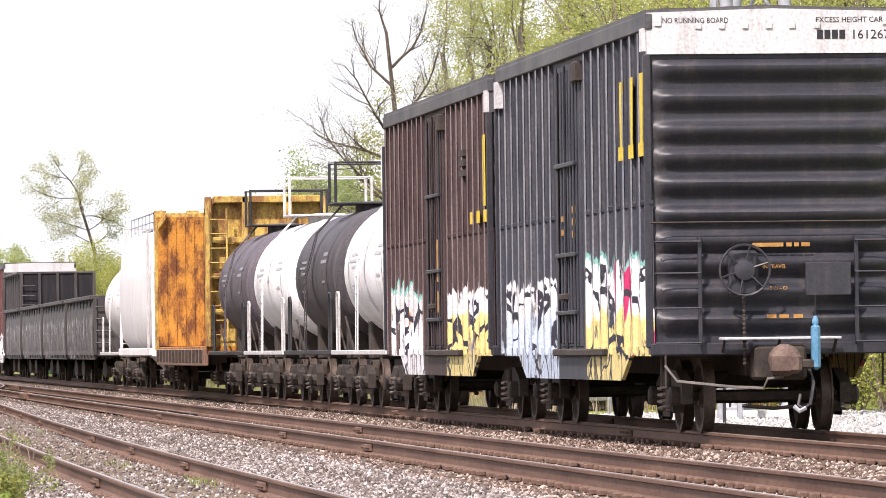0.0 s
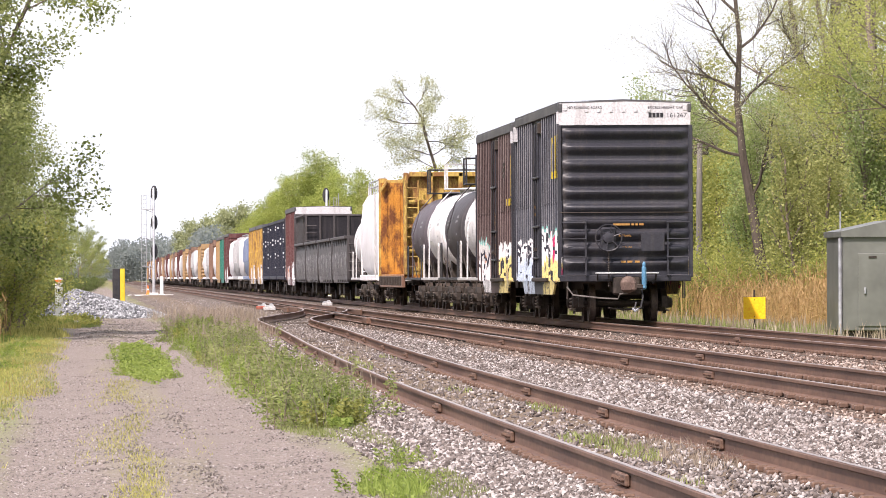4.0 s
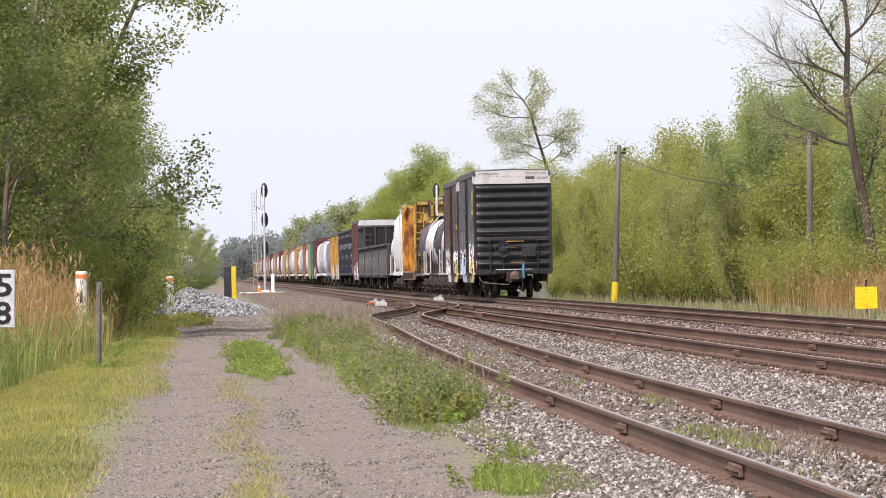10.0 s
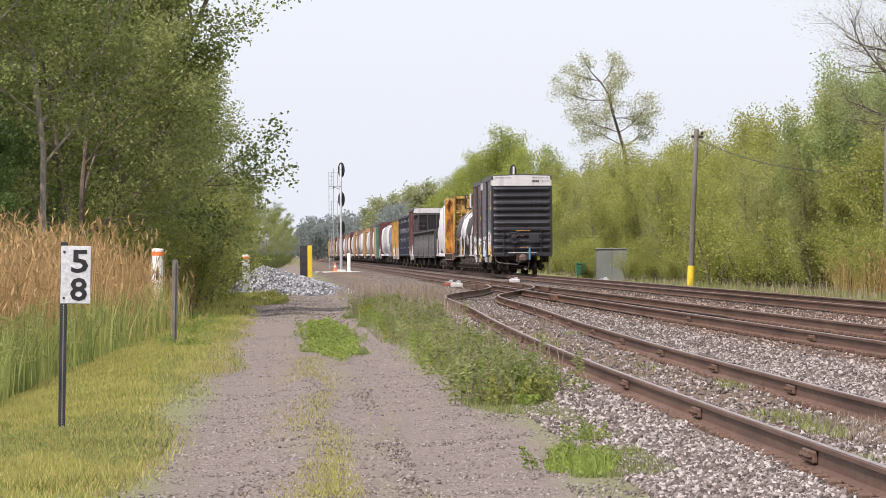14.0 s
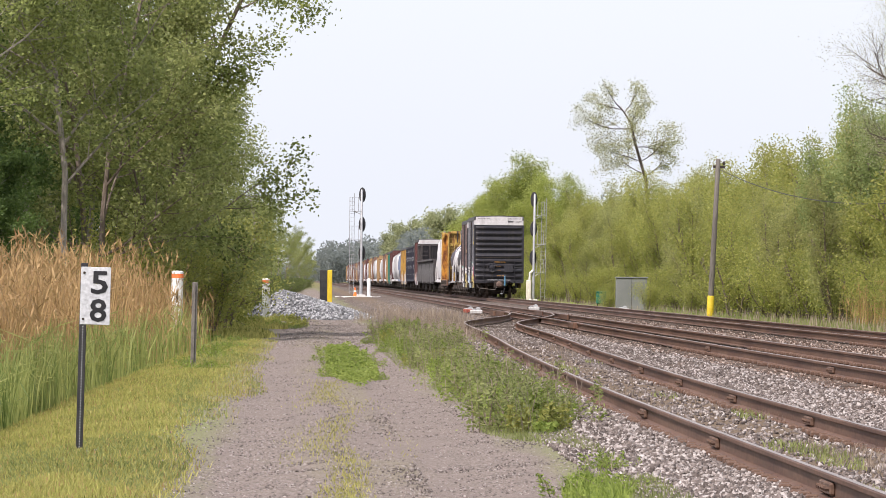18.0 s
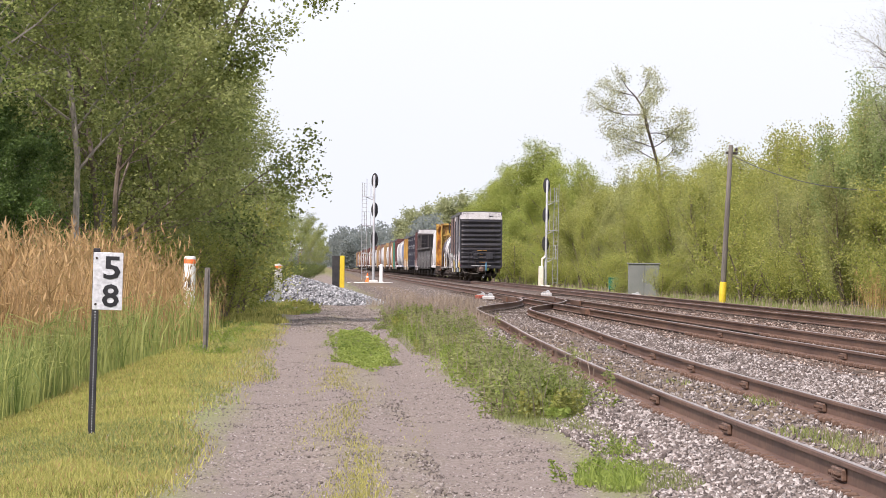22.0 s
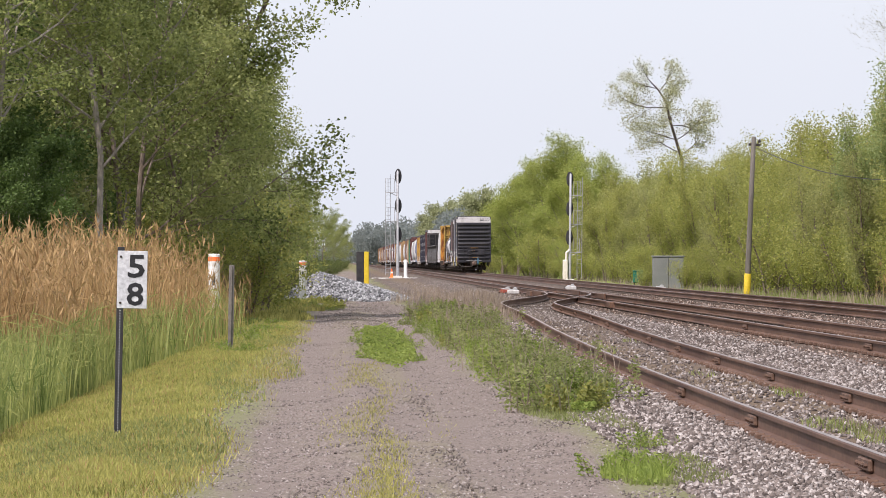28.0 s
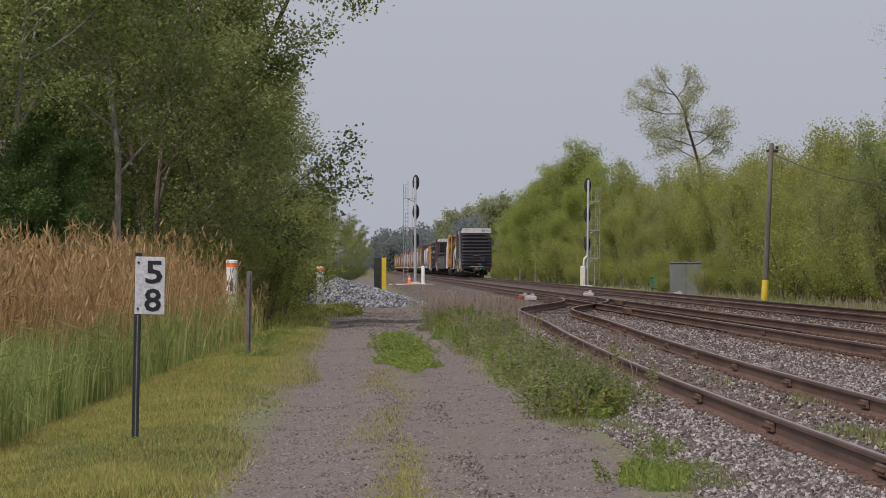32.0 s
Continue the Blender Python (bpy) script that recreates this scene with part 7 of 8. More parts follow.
    spots = [(20.4, 612, 1.0), (19.2, 640, 0.86), (21.8, 590, 0.82), (17.6, 628, 0.72), (16.9, 660, 0.62), (22.5, 640, 0.95), (24.5, 600, 0.85), (25, 680, 0.9), (20.5, 700, 0.8), (18.9, 606, 0.5), (21.5, 568, 0.55)]
    stand(br, spots)
    hz = make_tree("tree", "yellow-green tree far down the line, leaves paled with haze colour", 42, 13.0, "leaf_hazy", "bark", 9000, 0.42, 0.6, dict(dense, bare=(0.10, 0.1, 0.1)), 0.2, 1, "bright trees far along the line")
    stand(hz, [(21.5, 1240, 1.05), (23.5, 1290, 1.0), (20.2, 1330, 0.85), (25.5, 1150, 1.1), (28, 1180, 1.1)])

    # big sparse trees just coming into leaf
    sparse = dict(levels=3, leaf_level=3, kids=(8, 6, 5), bare=(0.42, 0.25, 0.15), ratio=(0.5, 0.55, 0.55), angle=(30, 65), wobble=0.16, rise=0.07)
    bare = limbed_tree("tall crooked tree, nearly bare, with sparse pale buds", 52, [(0, 0, -0.3), (0.1, 0, 4.0), (-0.2, 0, 8.8), (-1.1, 0, 11.8), (-1.3, 0, 12.9), (-1.9, 0, 13.8), (-2.4, 0, 14.3)], 0.15,
                       [((-1.3, 0, 12.5), (-1, 0.1, -0.08), 3.4), ((-1.9, 0, 13.8), (-1.0, 0.3, 0.3), 2.2), ((-1.8, 0, 13.6), (0.5, 0.3, 0.75), 2.1), ((-1.5, 0, 13.0), (1.0, -0.3, 0.35), 2.1), ((-0.9, 0, 11.2), (1, 0.2, 0.25), 2.7), ((-0.6, 0, 10.2), (1, -0.4, 0.4), 3.0), ((-0.3, 0, 9.2), (0.9, 0.5, 0.4), 2.8), ((-0.4, 0, 9.3), (-1, 0.2, 0.15), 3.6), ((-0.6, 0, 10.2), (-1, -0.3, 0.4), 2.6), ((-1.0, 0, 11.5), (0.3, 1, 0.5), 2.4), ((-1.2, 0, 12.3), (0.2, -1, 0.5), 2.2)], 15000, 0.115, 0.22, "leaf_bud")
    bare.matrix_basis = pose(24.5, 452, ground_z(24.5, 452))
    big1 = limbed_tree("tall bare-limbed tree with sparse pale buds", 53, [(0, 0, -0.3), (-0.2, 0, 2.0), (-0.55, 0, 4.2), (-0.9, 0, 6.2), (-1.1, 0, 8.2), (-1.0, 0, 10.5), (-1.3, 0, 13.5)], 0.24,
                       [((-1.0, 0, 6.9), (-0.8, 0.1, 1.0), 3.0), ((-1.0, 0, 7.2), (-1.0, 0.2, 0.8), 4.4), ((-1.05, 0, 8.0), (0.8, 0.3, 1.0), 3.6), ((-1.0, 0, 9.4), (-0.8, -0.2, 0.9), 3.6), ((-1.0, 0, 10.2), (0.9, 0.2, 0.7), 3.2), ((-1.1, 0, 11.5), (-0.8, 0.2, 0.5), 2.8), ((-0.6, 0, 4.6), (0.5, 0.2, 1.2), 3.8), ((-1.0, 0, 8.6), (-1.0, 0.4, 0.3), 3.4), ((-1.1, 0, 12.2), (0.8, -0.3, 0.7), 2.8), ((-0.9, 0, 6.2), (-1.0, -0.3, 0.25), 3.4)], 26000, 0.05, 0.30)
    big1.matrix_basis = pose(22.4, 212, ground_z(22.4, 212)) @ Matrix.Diagonal((0.9, 0.9, 0.9, 1))
    tilted = limbed_tree("tall forked tree with bare brown limbs", 55, [(0, 0, -0.3), (0.1, 0, 2.5), (0.25, 0, 4.5), (0.8, 0, 7.0), (1.2, 0, 9.5), (1.5, 0, 13.5)], 0.27,
                         [((0.25, 0, 4.4), (1.0, 0.2, 1.1), 4.6), ((0.5, 0, 5.6), (-0.7, 0.3, 1.2), 4.0), ((0.9, 0, 7.4), (1.0, -0.2, 0.9), 4.2), ((1.1, 0, 8.8), (-0.8, 0.2, 1.0), 3.6), ((1.3, 0, 10.5), (0.8, 0.2, 0.9), 3.0)], 16000, 0.055, 0.28)
    tilted.matrix_basis = pose(26.4, 239, ground_z(26, 239))
    for x, y, k in ((29.0, 228, 1.0), (31.0, 216, 1.05), (33.5, 205, 1.0)):
        copy_thing(tilted, pose(x, y, ground_z(x, y), 0, 0, 140 * k) @ Matrix.Diagonal((k, k, k, 1)))
    copy_thing(big1, pose(30.0, 250, ground_z(30, 250), 0, 0, 70))
    big2 = make_tree("tree", "large spreading tree in thin yellow-green leaf", 54, 16, "leaf_willow", "bark", 24000, 0.095, 0.27, dict(sparse, bare=(0.28, 0.2, 0.1)), 0.19, 1, "sparse trees beyond the tracks")
    stand(big2, [(28.5, 213, 1.0), (30.5, 190, 1.05), (27.5, 176, 0.98), (30.2, 165, 1.05), (33.5, 172, 1.1), (28.6, 148, 1.0), (32, 150, 1.1), (36, 200, 1.1), (27.0, 130, 0.95), (30.5, 118, 1.0), (33, 134, 1.0), (26.2, 192, 0.8)])
    tall = make_tree("tree", "slender tall tree with bare trunk and thin yellow-green leaf", 56, 16.5, "leaf_willow", "bark", 13000, 0.095, 0.25, dict(sparse, bare=(0.34, 0.2, 0.1), ratio=(0.34, 0.5, 0.5), angle=(22, 50), rise=0.12), 0.2, 1, "sparse trees beyond the tracks")
    stand(tall, [(27.4, 236, 0.95), (28.4, 241, 1.0), (29.4, 238, 1.0), (30.6, 244, 1.05), (28.6, 224, 1.0), (31.2, 236, 1.0), (29.9, 222, 1.05), (33.0, 258, 1.1), (32.0, 226, 1.0), (27.6, 208, 0.9), (29.6, 205, 1.0), (31.6, 200, 1.0), (34.5, 240, 1.1), (26.3, 181, 0.9), (28.9, 178, 1.0)])
    s3 = make_tree("shrub", "loose spring-green shrub beyond the tracks", 23, 3.4, "leaf_spring", "bark", 8500, 0.095, 0.27, bushy, 0.05, 5, "undergrowth")
    spots = []
    for i in range(34):
        yy = 118 + i * 5.5
        spots.append((25.5 + r.uniform(-0.8, 2.5) + (0 if yy < 180 else -0.8), yy, r.uniform(0.75, 1.15)))
    for i in range(26):
        spots.append((22.2 + r.uniform(-0.7, 1.0), 212 + i * 3.6, r.uniform(0.6, 1.05)))
    for i in range(12):
        spots.append((24.6 + r.uniform(-0.5, 1.2), 120 + i * 5.5, r.uniform(0.6, 0.95)))
    for i in range(16):
        spots.append((28.0 + r.uniform(-1.5, 5.5), 208 + i * 3.2, r.uniform(0.9, 1.4)))
    for i in range(24):
        yy = 285 + i * 13
        spots.append((20.3 + r.uniform(-0.7, 1.2), yy + r.uniform(-5, 5), r.choice((0.35, 0.5, 0.65, 0.8, 1.1))))
    for i in range(26):
        spots.append((18.8 + r.uniform(-0.3, 1.4), 560 + i * 14 + r.uniform(-5, 5), r.choice((0.5, 0.8, 1.0, 1.3))))
    spots += [(18.85, 347, 0.5), (19.3, 352, 0.7), (16.9, 352, 0.35)]
    stand(s3, spots)

    # far woods where the line vanishes
    rng = np.random.default_rng(8)
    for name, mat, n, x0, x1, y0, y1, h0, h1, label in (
            ("far_woods", "leaf_far_haze", 90000, 17, 50, 1000, 1750, 11, 17, "grey-green woods far down the line, leaves tinted with haze colour"),
            ("far_woods", "leaf_far_haze", 90000, 7, 45, 1900, 2500, 12, 20, "woods beside the vanishing line, leaves tinted with haze colour"),
            ("far_woods", "leaf_far_haze", 30000, -30, 10, 2500, 2900, 6, 11, "low woods where the line bends away, leaves tinted with haze colour"),
            ("far_woods", "leaf_dark", 16000, -26, -6, 700, 1600, 8, 15, "distant woods along the lane")):
        m = 60
        tx, ty = rng.uniform(x0, x1, m), rng.uniform(y0, y1, m)
        th = rng.uniform(h0, h1, m) * (0.7 + 0.3 * (tx - x0) / (x1 - x0))
        pick = rng.integers(0, m, n)
        q = rng.normal(size=(n, 3))
        q /= np.linalg.norm(q, axis=1)[:, None]
        rad = rng.random(n)[:, None] ** 0.4
        c = np.stack([tx[pick], ty[pick], th[pick] * 0.5], 1) + q * rad * np.stack([th[pick] * 0.33, th[pick] * 0.33, th[pick] * 0.5], 1)
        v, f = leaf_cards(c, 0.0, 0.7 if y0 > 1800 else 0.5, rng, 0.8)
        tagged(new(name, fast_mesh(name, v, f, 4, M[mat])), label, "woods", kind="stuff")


def sward(pts, height, width, rng, lean=1.0):
    """Short grass: one leaning pointed blade a point."""
    n = len(pts)
    h = height * rng.uniform(0.4, 1.4, n)
    a, b = rng.uniform(0, 2 * math.pi, n), rng.uniform(0, 2 * math.pi, n)
    side = np.stack([np.cos(a), np.sin(a), 0 * a], 1) * (width * rng.uniform(0.6, 1.4, n))[:, None] * 0.5
    top = pts + np.stack([np.cos(b) * h * lean * rng.random(n), np.sin(b) * h * lean * rng.random(n), h], 1)
    v = np.stack([pts - side, pts + side, top + side * 0.25, top - side * 0.25], 1).reshape(-1, 3)
    return v, np.arange(n * 4).reshape(n, 4)


def carpet(pts, height, leaf, rng, aspect=0.6):
    """Low leafy weeds: small leaves strewn at all heights over the points, in uneven hummocks."""
    hump = np.array([0.35 + 0.9 * abs(noise.noise((x * 2.6, y * 0.16, 2.0))) for x, y, _ in pts])
    c = pts + np.stack([0 * hump, 0 * hump, height * hump * rng.random(len(pts)) ** 0.6], 1)
    return leaf_cards(c, 0.25, leaf, rng, aspect)


def blades(pts, height, width, rng, lean=0.35, tip=0.0, segs=2):
    """Upright blades, each a bent tapering strip."""
    n = len(pts)
    h = height * rng.uniform(0.6, 1.25, n)
    a = rng.uniform(0, 2 * math.pi, n)
    side = np.stack([np.cos(a), np.sin(a), 0 * a], 1) * (width * rng.uniform(0.7, 1.3, n))[:, None] * 0.5
    b = rng.uniform(0, 2 * math.pi, n)
    bend = np.stack([np.cos(b), np.sin(b), 0 * b], 1) * (h * lean * rng.random(n))[:, None]
    up = np.stack([0 * h, 0 * h, h], 1)
    mid = pts + up * 0.55 + bend * 0.3
    top = pts + up + bend
    v = np.stack([pts - side, pts + side, mid + side * 0.8, mid - side * 0.8, top + side * tip, top - side * tip - side * 0.02], 1).reshape(-1, 3)
    k = (np.arange(n) * 6)[:, None]
    f = np.concatenate([k + np.array([[0, 1, 2, 3]]), k + np.array([[3, 2, 4, 5]])])
    return v, f


def reed_bed(pts, height, width, rng, lean, plume):
    """Reeds in uneven clumps: a stalk, drooping leaves and, when dry, a ragged plume."""
    uneven = np.array([0.86 + 0.38 * noise.noise((x * 0.5, y * 0.16, 7.0)) for x, y, _ in pts])
    v, f = blades(pts, 1.0, width, rng, lean)
    base = np.repeat(pts, 6, axis=0)
    v = base + (v - base) * np.array([height, height, height]) * np.repeat(uneven, 6)[:, None]
    v[:, :2] = base[:, :2] + (v[:, :2] - base[:, :2]) / np.where(np.tile(np.arange(6) < 2, len(pts)), height, 1.0)[:, None]
    n = len(pts)
    top = v.reshape(n, 6, 3)[:, 4]
    pick = rng.integers(0, n, int(n * 1.2))
    t = rng.uniform(0.25, 1.0, len(pick))[:, None]
    c = pts[pick] * (1 - t) + top[pick] * t
    lv, lf = leaf_cards(c, 0.5, 0.40, rng, 0.036)
    out_v, out_f = [v, lv], [f, lf + len(v)]
    if plume:
        sel = rng.random(n) < 0.5
        c = np.repeat(top[sel], 3, axis=0) + rng.normal(size=(3 * sel.sum(), 3)) * np.array([0.03, 0.03, 0.09])
        pv, pf = leaf_cards(c, 2.2, 0.20, rng, 0.14)
        out_f.append(pf + len(v) + len(lv))
        out_v.append(pv)
    return np.concatenate(out_v), np.concatenate(out_f)


def drop_to_ground(xy):
    return np.array([(x, y, ground_z(x, y) + 0.0) for x, y in xy])


def strewn(n, edges, y0, y1, rng, keep=None):
    """Ground points in a strip, thinning with distance, kept where a noise patch allows."""
    out = []
    while len(out) < n:
        y = 1 / (1 / y0 + (1 / y1 - 1 / y0) * rng.random())
        a, b = edges(y)
        x = a + (b - a) * rng.random()
        if keep is None or keep(x, y):
            out.append((x, y))
    return drop_to_ground(out)


VERGE_EDGE = [(40, -2.0), (43, -1.55), (46, -1.2), (60, -1.22), (90, -1.1), (114, -0.98), (170, -1.0)]


def reed_edge(y):
    """Where the mown verge ends and the reeds begin."""
    return -3.7 + (y - 60) * 0.009 if y < 100 else -3.34 + (y - 100) * 0.0225


def build_grass():
    rng = np.random.default_rng(21)
    patch = lambda s, lim: (lambda x, y: noise.noise((x * s, y * s * 0.09, 5.0)) > lim)
    edge_l = lambda y: curve_value(VERGE_EDGE, y) + 0.15 * noise.noise((y * 0.05, 2.0, 0))
    ragged = lambda x, y: rng.random() < min(1.0, max(0.0, (edge_l(y) + 0.45 - x + 0.5 * noise.noise((x * 1.3, y * 0.07, 9.0))) / 0.9))
    verge = lambda y: (reed_edge(y) - 0.15, edge_l(y) + 1.0)
    worn = lambda x, y: rng.random() < math.exp(-((x - 0.42) / 0.33) ** 2) * max(0.0, 0.3 + 1.3 * noise.noise((x * 2.0, y * 0.09, 5.0)))
    tuft = lambda x, y: abs((x - 0.87) / 0.47) ** 2.6 + abs((y - 122) / 28) ** 2.6 < 0.75 + 0.45 * noise.noise((x * 3.2, y * 0.11, 1.0))
    island = lambda x, y: ((x - 2.12) / 0.27) ** 2 + ((y - 46.4) / 2.4) ** 2 < 0.5 + 0.8 * noise.noise((x * 4, y * 0.5, 3.0))
    low = [("verge_grass", strewn(105000, verge, 40, 165, rng, ragged), 0.05, 0.011, "grass", "short mown yellow-green grass on the verge"),
           ("verge_clover", strewn(15000, verge, 40, 165, rng, lambda x, y: ragged(x, y) and noise.noise((x * 1.1, y * 0.06, 11.0)) > 0.12), 0.045, 0.020, "weed_pale", "darker green patches in the mown verge"),
           ("verge_straw", strewn(11000, verge, 40, 165, rng, ragged), 0.05, 0.010, "reed", "dry straw-coloured blades in the mown verge"),
           ("lane_centre_grass", strewn(4200, lambda y: (-0.3, 1.2), 41, 110, rng, worn), 0.03, 0.009, "grass", "thin grass down the middle of the lane"),
           ("lane_edge_grass", strewn(9000, lambda y: (1.75, 2.75), 44, 175, rng, patch(0.9, 0.05)), 0.05, 0.010, "weed_pale", "thin grass along the lane's edge")]
    for name, pts, h, w, mat, label in low:
        v, f = sward(pts, h, w, rng)
        tagged(new(name, fast_mesh(name, v, f, 4, M[mat])), label, "grass", kind="stuff")
    leafy = [("lane_tuft", strewn(9000, lambda y: (0.2, 1.35), 90, 160, rng, tuft), 0.26, 0.055, "weed", "lush green leafy weeds in the middle of the lane"),
             ("gravel_weeds", strewn(1500, lambda y: (1.8, 2.65), 43.6, 50, rng, island), 0.14, 0.035, "weed", "bright green weed patch in the gravel"),
             ("edge_weeds", strewn(6500, lambda y: (2.38 - min(0.2, (y - 65) * 0.004), 2.62 + min(0.4, (y - 65) * 0.008)), 65, 178, rng, lambda x, y: noise.noise((x * 1.4, y * 0.05, 8.0)) > -0.15), 0.32, 0.055, "weed", "low leafy undergrowth of the weed strip")]
    for name, pts, h, leaf, mat, label in leafy:
        v, f = carpet(pts, h, leaf, rng)
        tagged(new(name, fast_mesh(name, v, f, 4, M[mat])), label, "weeds", kind="stuff")
    jobs = [("weed_grass", strewn(500, lambda y: (2.1, 2.9), 68, 175, rng, patch(0.9, 0.05)), 0.34, 0.014, "weed_pale", 0.9, "tall green weeds and grass at the lane's edge"),
            ("weed_stalks", strewn(520, lambda y: (2.2, 3.1), 70, 175, rng), 0.55, 0.009, "dry_stalk", 0.4, "dry seed stalks among the weeds"),
            ("clump_grass", strewn(300, lambda y: (1.8, 2.65), 43.6, 50, rng, island), 0.17, 0.010, "weed", 0.8, "green grass clump in the gravel"),
            ("track_grass", strewn(1100, lambda y: (siding_x(y) - 0.68, siding_x(y) + 0.68), 44, 150, rng, patch(1.4, 0.22)), 0.10, 0.007, "dry_stalk", 0.7, "dry grass tufts between the siding's rails"),
            ("track_weeds", strewn(900, lambda y: (siding_x(y) - 0.6, siding_x(y) + 0.68), 44, 120, rng, patch(1.7, 0.3)), 0.07, 0.012, "weed_pale", 0.9, "small dull green weeds between the siding's rails"),
            ("far_verge_grass", strewn(9000, lambda y: (-3.5, 0.4), 160, 330, rng, lambda x, y: x < -0.9 + 1.3 * noise.noise((y * 0.07, x * 0.6, 3.0)) and noise.noise((x * 0.5, y * 0.1, 5.0)) > -0.1), 0.16, 0.03, "grass", 0.5, "rough grass along the lane farther on"),
            ("ditch_grass", strewn(22000, lambda y: (16.6, 22.5), 141, 420, rng, lambda x, y: not (17.6 < x < 22 and y < 160)), 0.20, 0.022, "weed_pale", 0.5, "rough grass beyond the far track"),
            ("ditch_stalks", strewn(2200, lambda y: (15.6, 21), 142, 520, rng), 0.45, 0.025, "dry_stalk", 0.4, "dry stalks beyond the far track")]
    for name, pts, h, w, mat, lean, label in jobs:
        v, f = blades(pts, h, w, rng, lean)
        tagged(new(name, fast_mesh(name, v, f, 4, M[mat])), label, "grass", kind="stuff")
    # reeds: green and low in front, dry and tall behind
    left = strewn(30000, lambda y: (-10 - (y - 60) * 0.045, reed_edge(y)), 60, 152, rng)
    v, f = reed_bed(left, 1.2, 0.022, rng, 0.4, 0.0)
    tagged(new("green_reeds", fast_mesh("green_reeds", v, f, 4, M["reed_green"])), "young green reeds in the ditch beside the verge", "reeds", kind="stuff")
    dry = np.concatenate([strewn(32000, lambda y: (-13.0, reed_edge(y) - 0.55), 84, 150, rng)])
    v, f = reed_bed(dry, 2.15, 0.011, rng, 0.26, 1.0)
    tagged(new("dry_reeds", fast_mesh("dry_reeds", v, f, 4, M["reed"])), "tall dry tan reeds between verge and woods", "reeds", kind="stuff")
    edge = strewn(3000, lambda y: (-5.0, -2.2), 126, 215, rng, lambda x, y: rng.random() < min(1.0, max(0.05, (-2.5 - x + 0.9 * noise.noise((x, y * 0.12, 4.0))) / 1.6)) and not (abs(x + 3.0 - (y - 152) * 0.02) < 0.35 and y < 153))
    v, f = reed_bed(edge, 1.35, 0.012, rng, 0.5, 1.0)
    tagged(new("dry_reeds", fast_mesh("dry_reeds", v, f, 4, M["reed"])), "thin broken dry reeds below the trees", "reeds", kind="stuff")
    far = strewn(20000, lambda y: (20.6 + max(0, (190 - y) * 0.02), 26.5), 157, 250, rng, lambda x, y: rng.random() < (252 - y) / 45)
    v, f = reed_bed(far, 1.45, 0.013, rng, 0.34, 1.0)
    tagged(new("dry_reeds", fast_mesh("dry_reeds", v, f, 4, M["reed"])), "tall dry tan reeds below the thicket", "reeds", kind="stuff")
    rush = drop_to_ground([(-4.35 + rng.normal(0, 0.16), 92 + rng.normal(0, 2.5)) for _ in range(170)])
    v, f = blades(rush, 0.95, 0.034, rng, 0.5)
    tagged(new("rushes", fast_mesh("rushes", v, f, 4, M["rush"])), "pale blue-green broad-bladed rushes in front of the reeds", "reeds", kind="stuff")
    stalks = strewn(3000, lambda y: (1.9, 4.6 + min(1.0, (y - 140) * 0.02)), 140, 270, rng, lambda x, y: abs(x - siding_x(y)) > 0.9 and noise.noise((x * 0.8, y * 0.04, 5.0)) > -0.1)
    v, f = blades(stalks, 0.38, 0.013, rng, 0.5)
    tagged(new("dead_stalks", fast_mesh("dead_stalks", v, f, 4, M["dry_stalk"])), "dead grey-brown stalks beside the turnout", "dry weeds", kind="stuff")


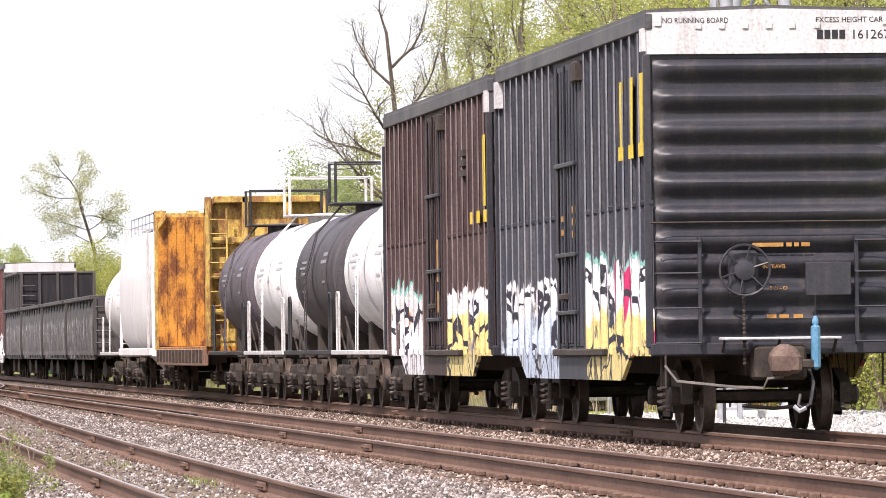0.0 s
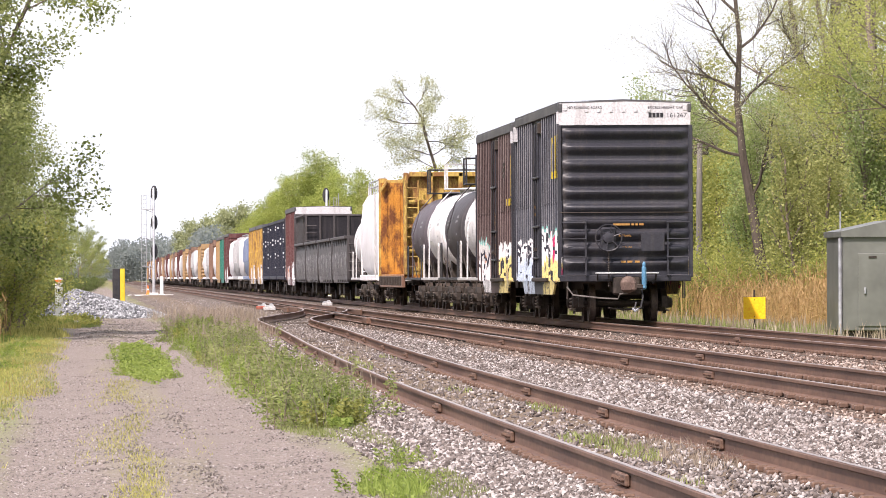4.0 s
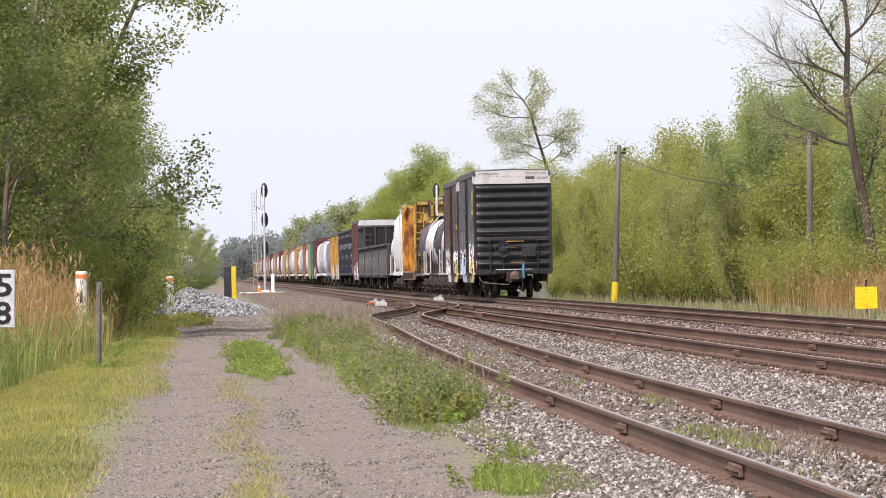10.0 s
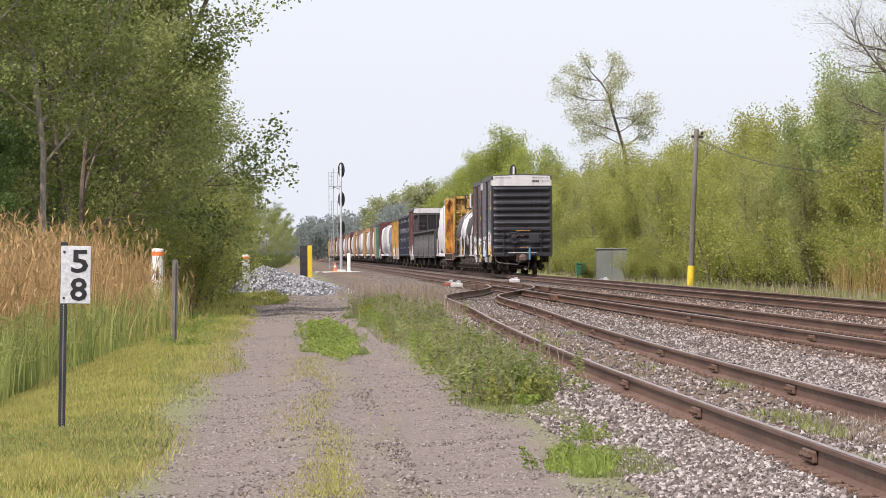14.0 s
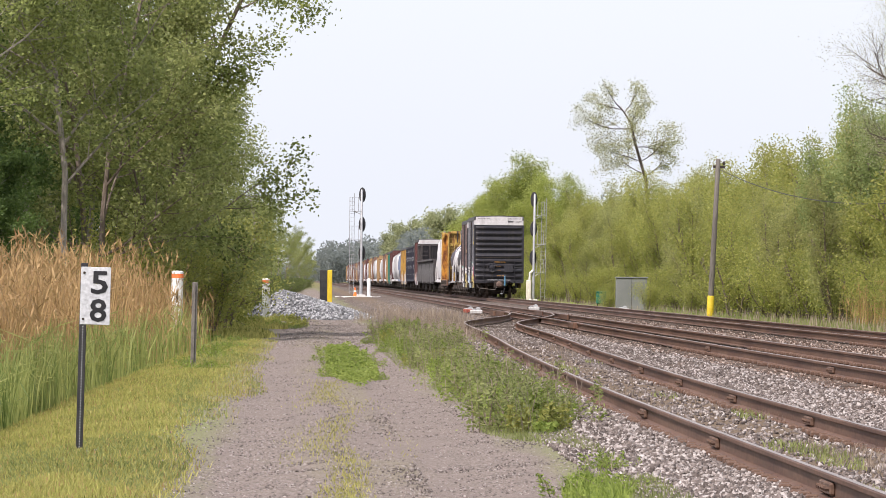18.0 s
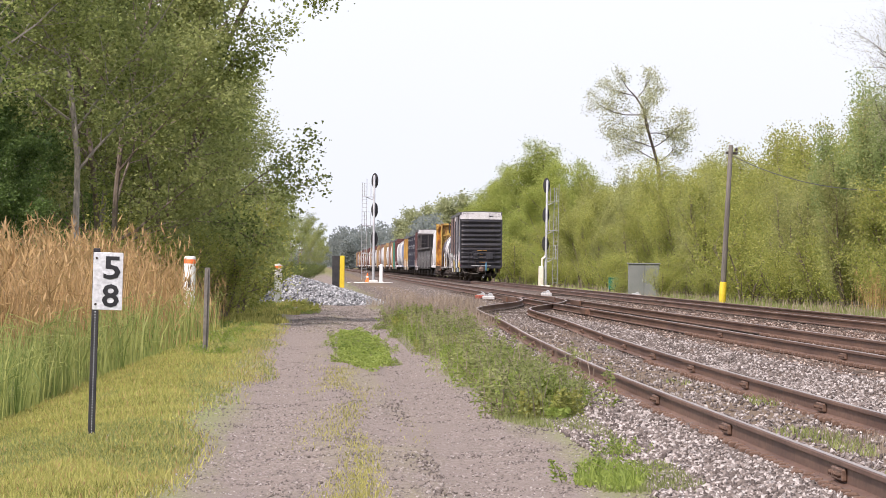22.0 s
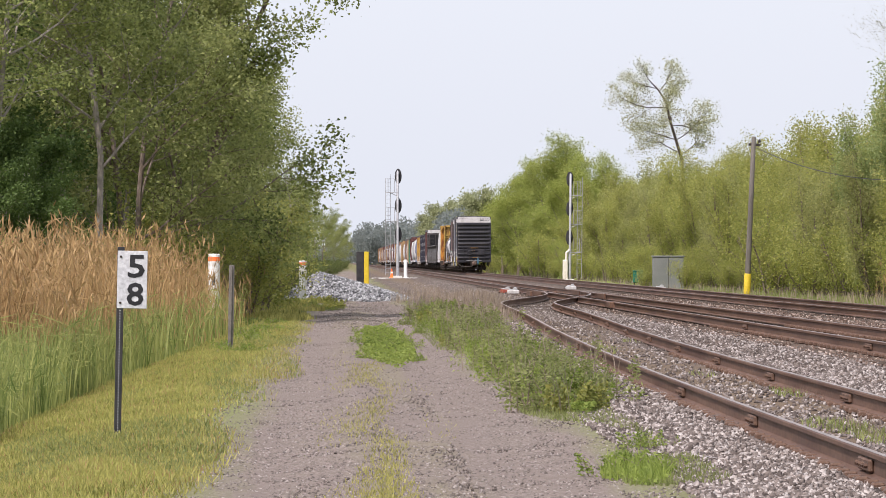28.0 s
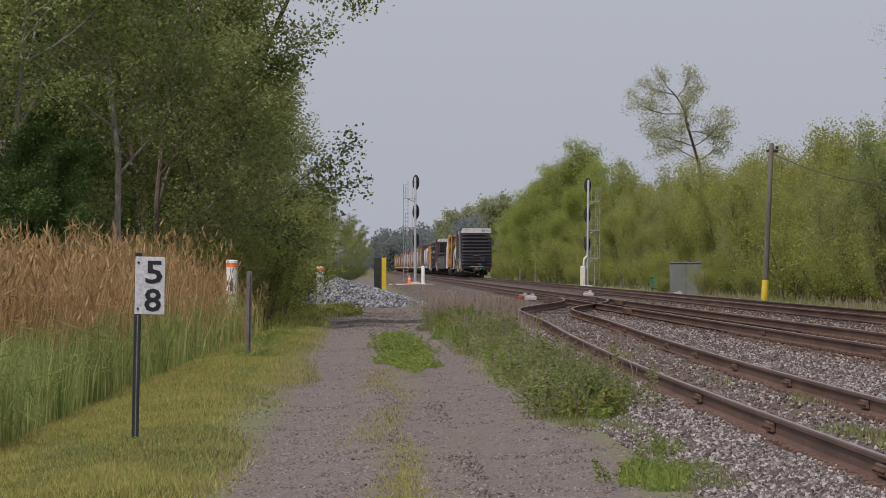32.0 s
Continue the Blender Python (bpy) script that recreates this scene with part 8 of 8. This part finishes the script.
def weed_clump(seed, height, stems, leaf, mat, label):
    """A weed plant: several leaning leafy stems, each a tapering spray of leaves."""
    rng = np.random.default_rng(seed)
    stalk, cs = Shape(), []
    for _ in range(stems):
        x, y = rng.normal(0, 0.16), rng.normal(0, 0.2)
        h = height * rng.uniform(0.45, 1.1)
        lx, ly = rng.normal(0, 0.12), rng.normal(0, 0.12)
        pts = [(x, y, -0.03), (x + lx * 0.4, y + ly * 0.4, h * 0.55), (x + lx, y + ly, h)]
        stalk.tube(pts, [0.006, 0.005, 0.002], 3, False)
        n = int(75 * h / height)
        t = rng.uniform(0.08, 1.0, n)[:, None]
        base = (1 - t) * np.array(pts[0]) + t * np.array(pts[2])
        cs.append(base + rng.normal(size=(n, 3)) * (0.075 * (1.15 - t)) * np.array([1, 1, 0.5]))
    v, f = leaf_cards(np.concatenate(cs), 0.25, leaf, rng, 0.4)
    plant = thing("weed_clump", label, "weeds", "weeds beside the lane")
    part("foliage", fast_mesh("foliage", v, f, 4, M[mat]), None, plant, smooth=False)
    part("stem", stalk, M["dry_stalk"], plant, smooth=False)["kind"] = "stuff"
    return plant


def build_weeds():
    kinds = [weed_clump(1, 0.60, 26, 0.085, "weed", "lush broad-leaved green weeds at the lane's edge"),
             weed_clump(2, 0.24, 22, 0.046, "weed", "low bright green weeds in the gravel"),
             weed_clump(3, 0.66, 20, 0.055, "weed_pale", "dusty grey-green weeds with thin stems at the lane's edge"),
             weed_clump(4, 0.46, 26, 0.085, "leaf_spring", "bushy yellow-green weeds at the lane's edge")]
    r = random.Random(5)
    spots = {0: [(2.5, 67), (2.55, 70), (2.42, 68.5)], 1: [(2.2, 46.5), (2.3, 48.0), (2.55, 52.5), (1.95, 150), (1.7, 158), (1.8, 140), (-1.9, 150), (-1.6, 160), (-2.3, 165), (-2.0, 140), (-1.7, 128), (-2.2, 120), (-2.5, 170), (-1.4, 185), (-1.8, 200), (-1.75, 112), (-1.9, 134), (-1.55, 146)], 2: [(2.3, 72)], 3: [(2.45, 66), (2.6, 66.5), (2.4, 68)]}
    for i in range(120):
        y = 66 + (i / 119) ** 1.3 * 108
        spots[r.choice((0, 0, 0, 2, 2, 3, 3))].append((2.50 + r.uniform(-0.16 - min(0.2, (y - 66) * 0.004), 0.08 + min(0.45, (y - 66) * 0.008)), y))
    for k in range(16):
        spots[3 if k % 3 == 0 else 1].append((-1.3 + r.uniform(-0.9, 1.3), r.uniform(196, 232)))
    for k in range(26):
        spots[1].append((0.87 + r.gauss(0, 0.17), r.uniform(102, 144)))
    for k, base in enumerate(kinds):
        for i, (x, y) in enumerate(spots[k]):
            q = r.uniform(0.7, 1.15)
            m = pose(x, y, ground_z(x, y) - 0.02, 0, 0, r.uniform(0, 360)) @ Matrix.Diagonal((q * 0.8, q * 1.1, q * 0.9, 1))
            if i == 0:
                base.matrix_basis = m
            else:
                copy_thing(base, m)


# ---------------------------------------------------------------- build
build_ground()
build_rails()
build_joints()
build_train()
build_things()
build_trees()
build_grass()
build_weeds()
build_ballast()
build_ties()
motions()
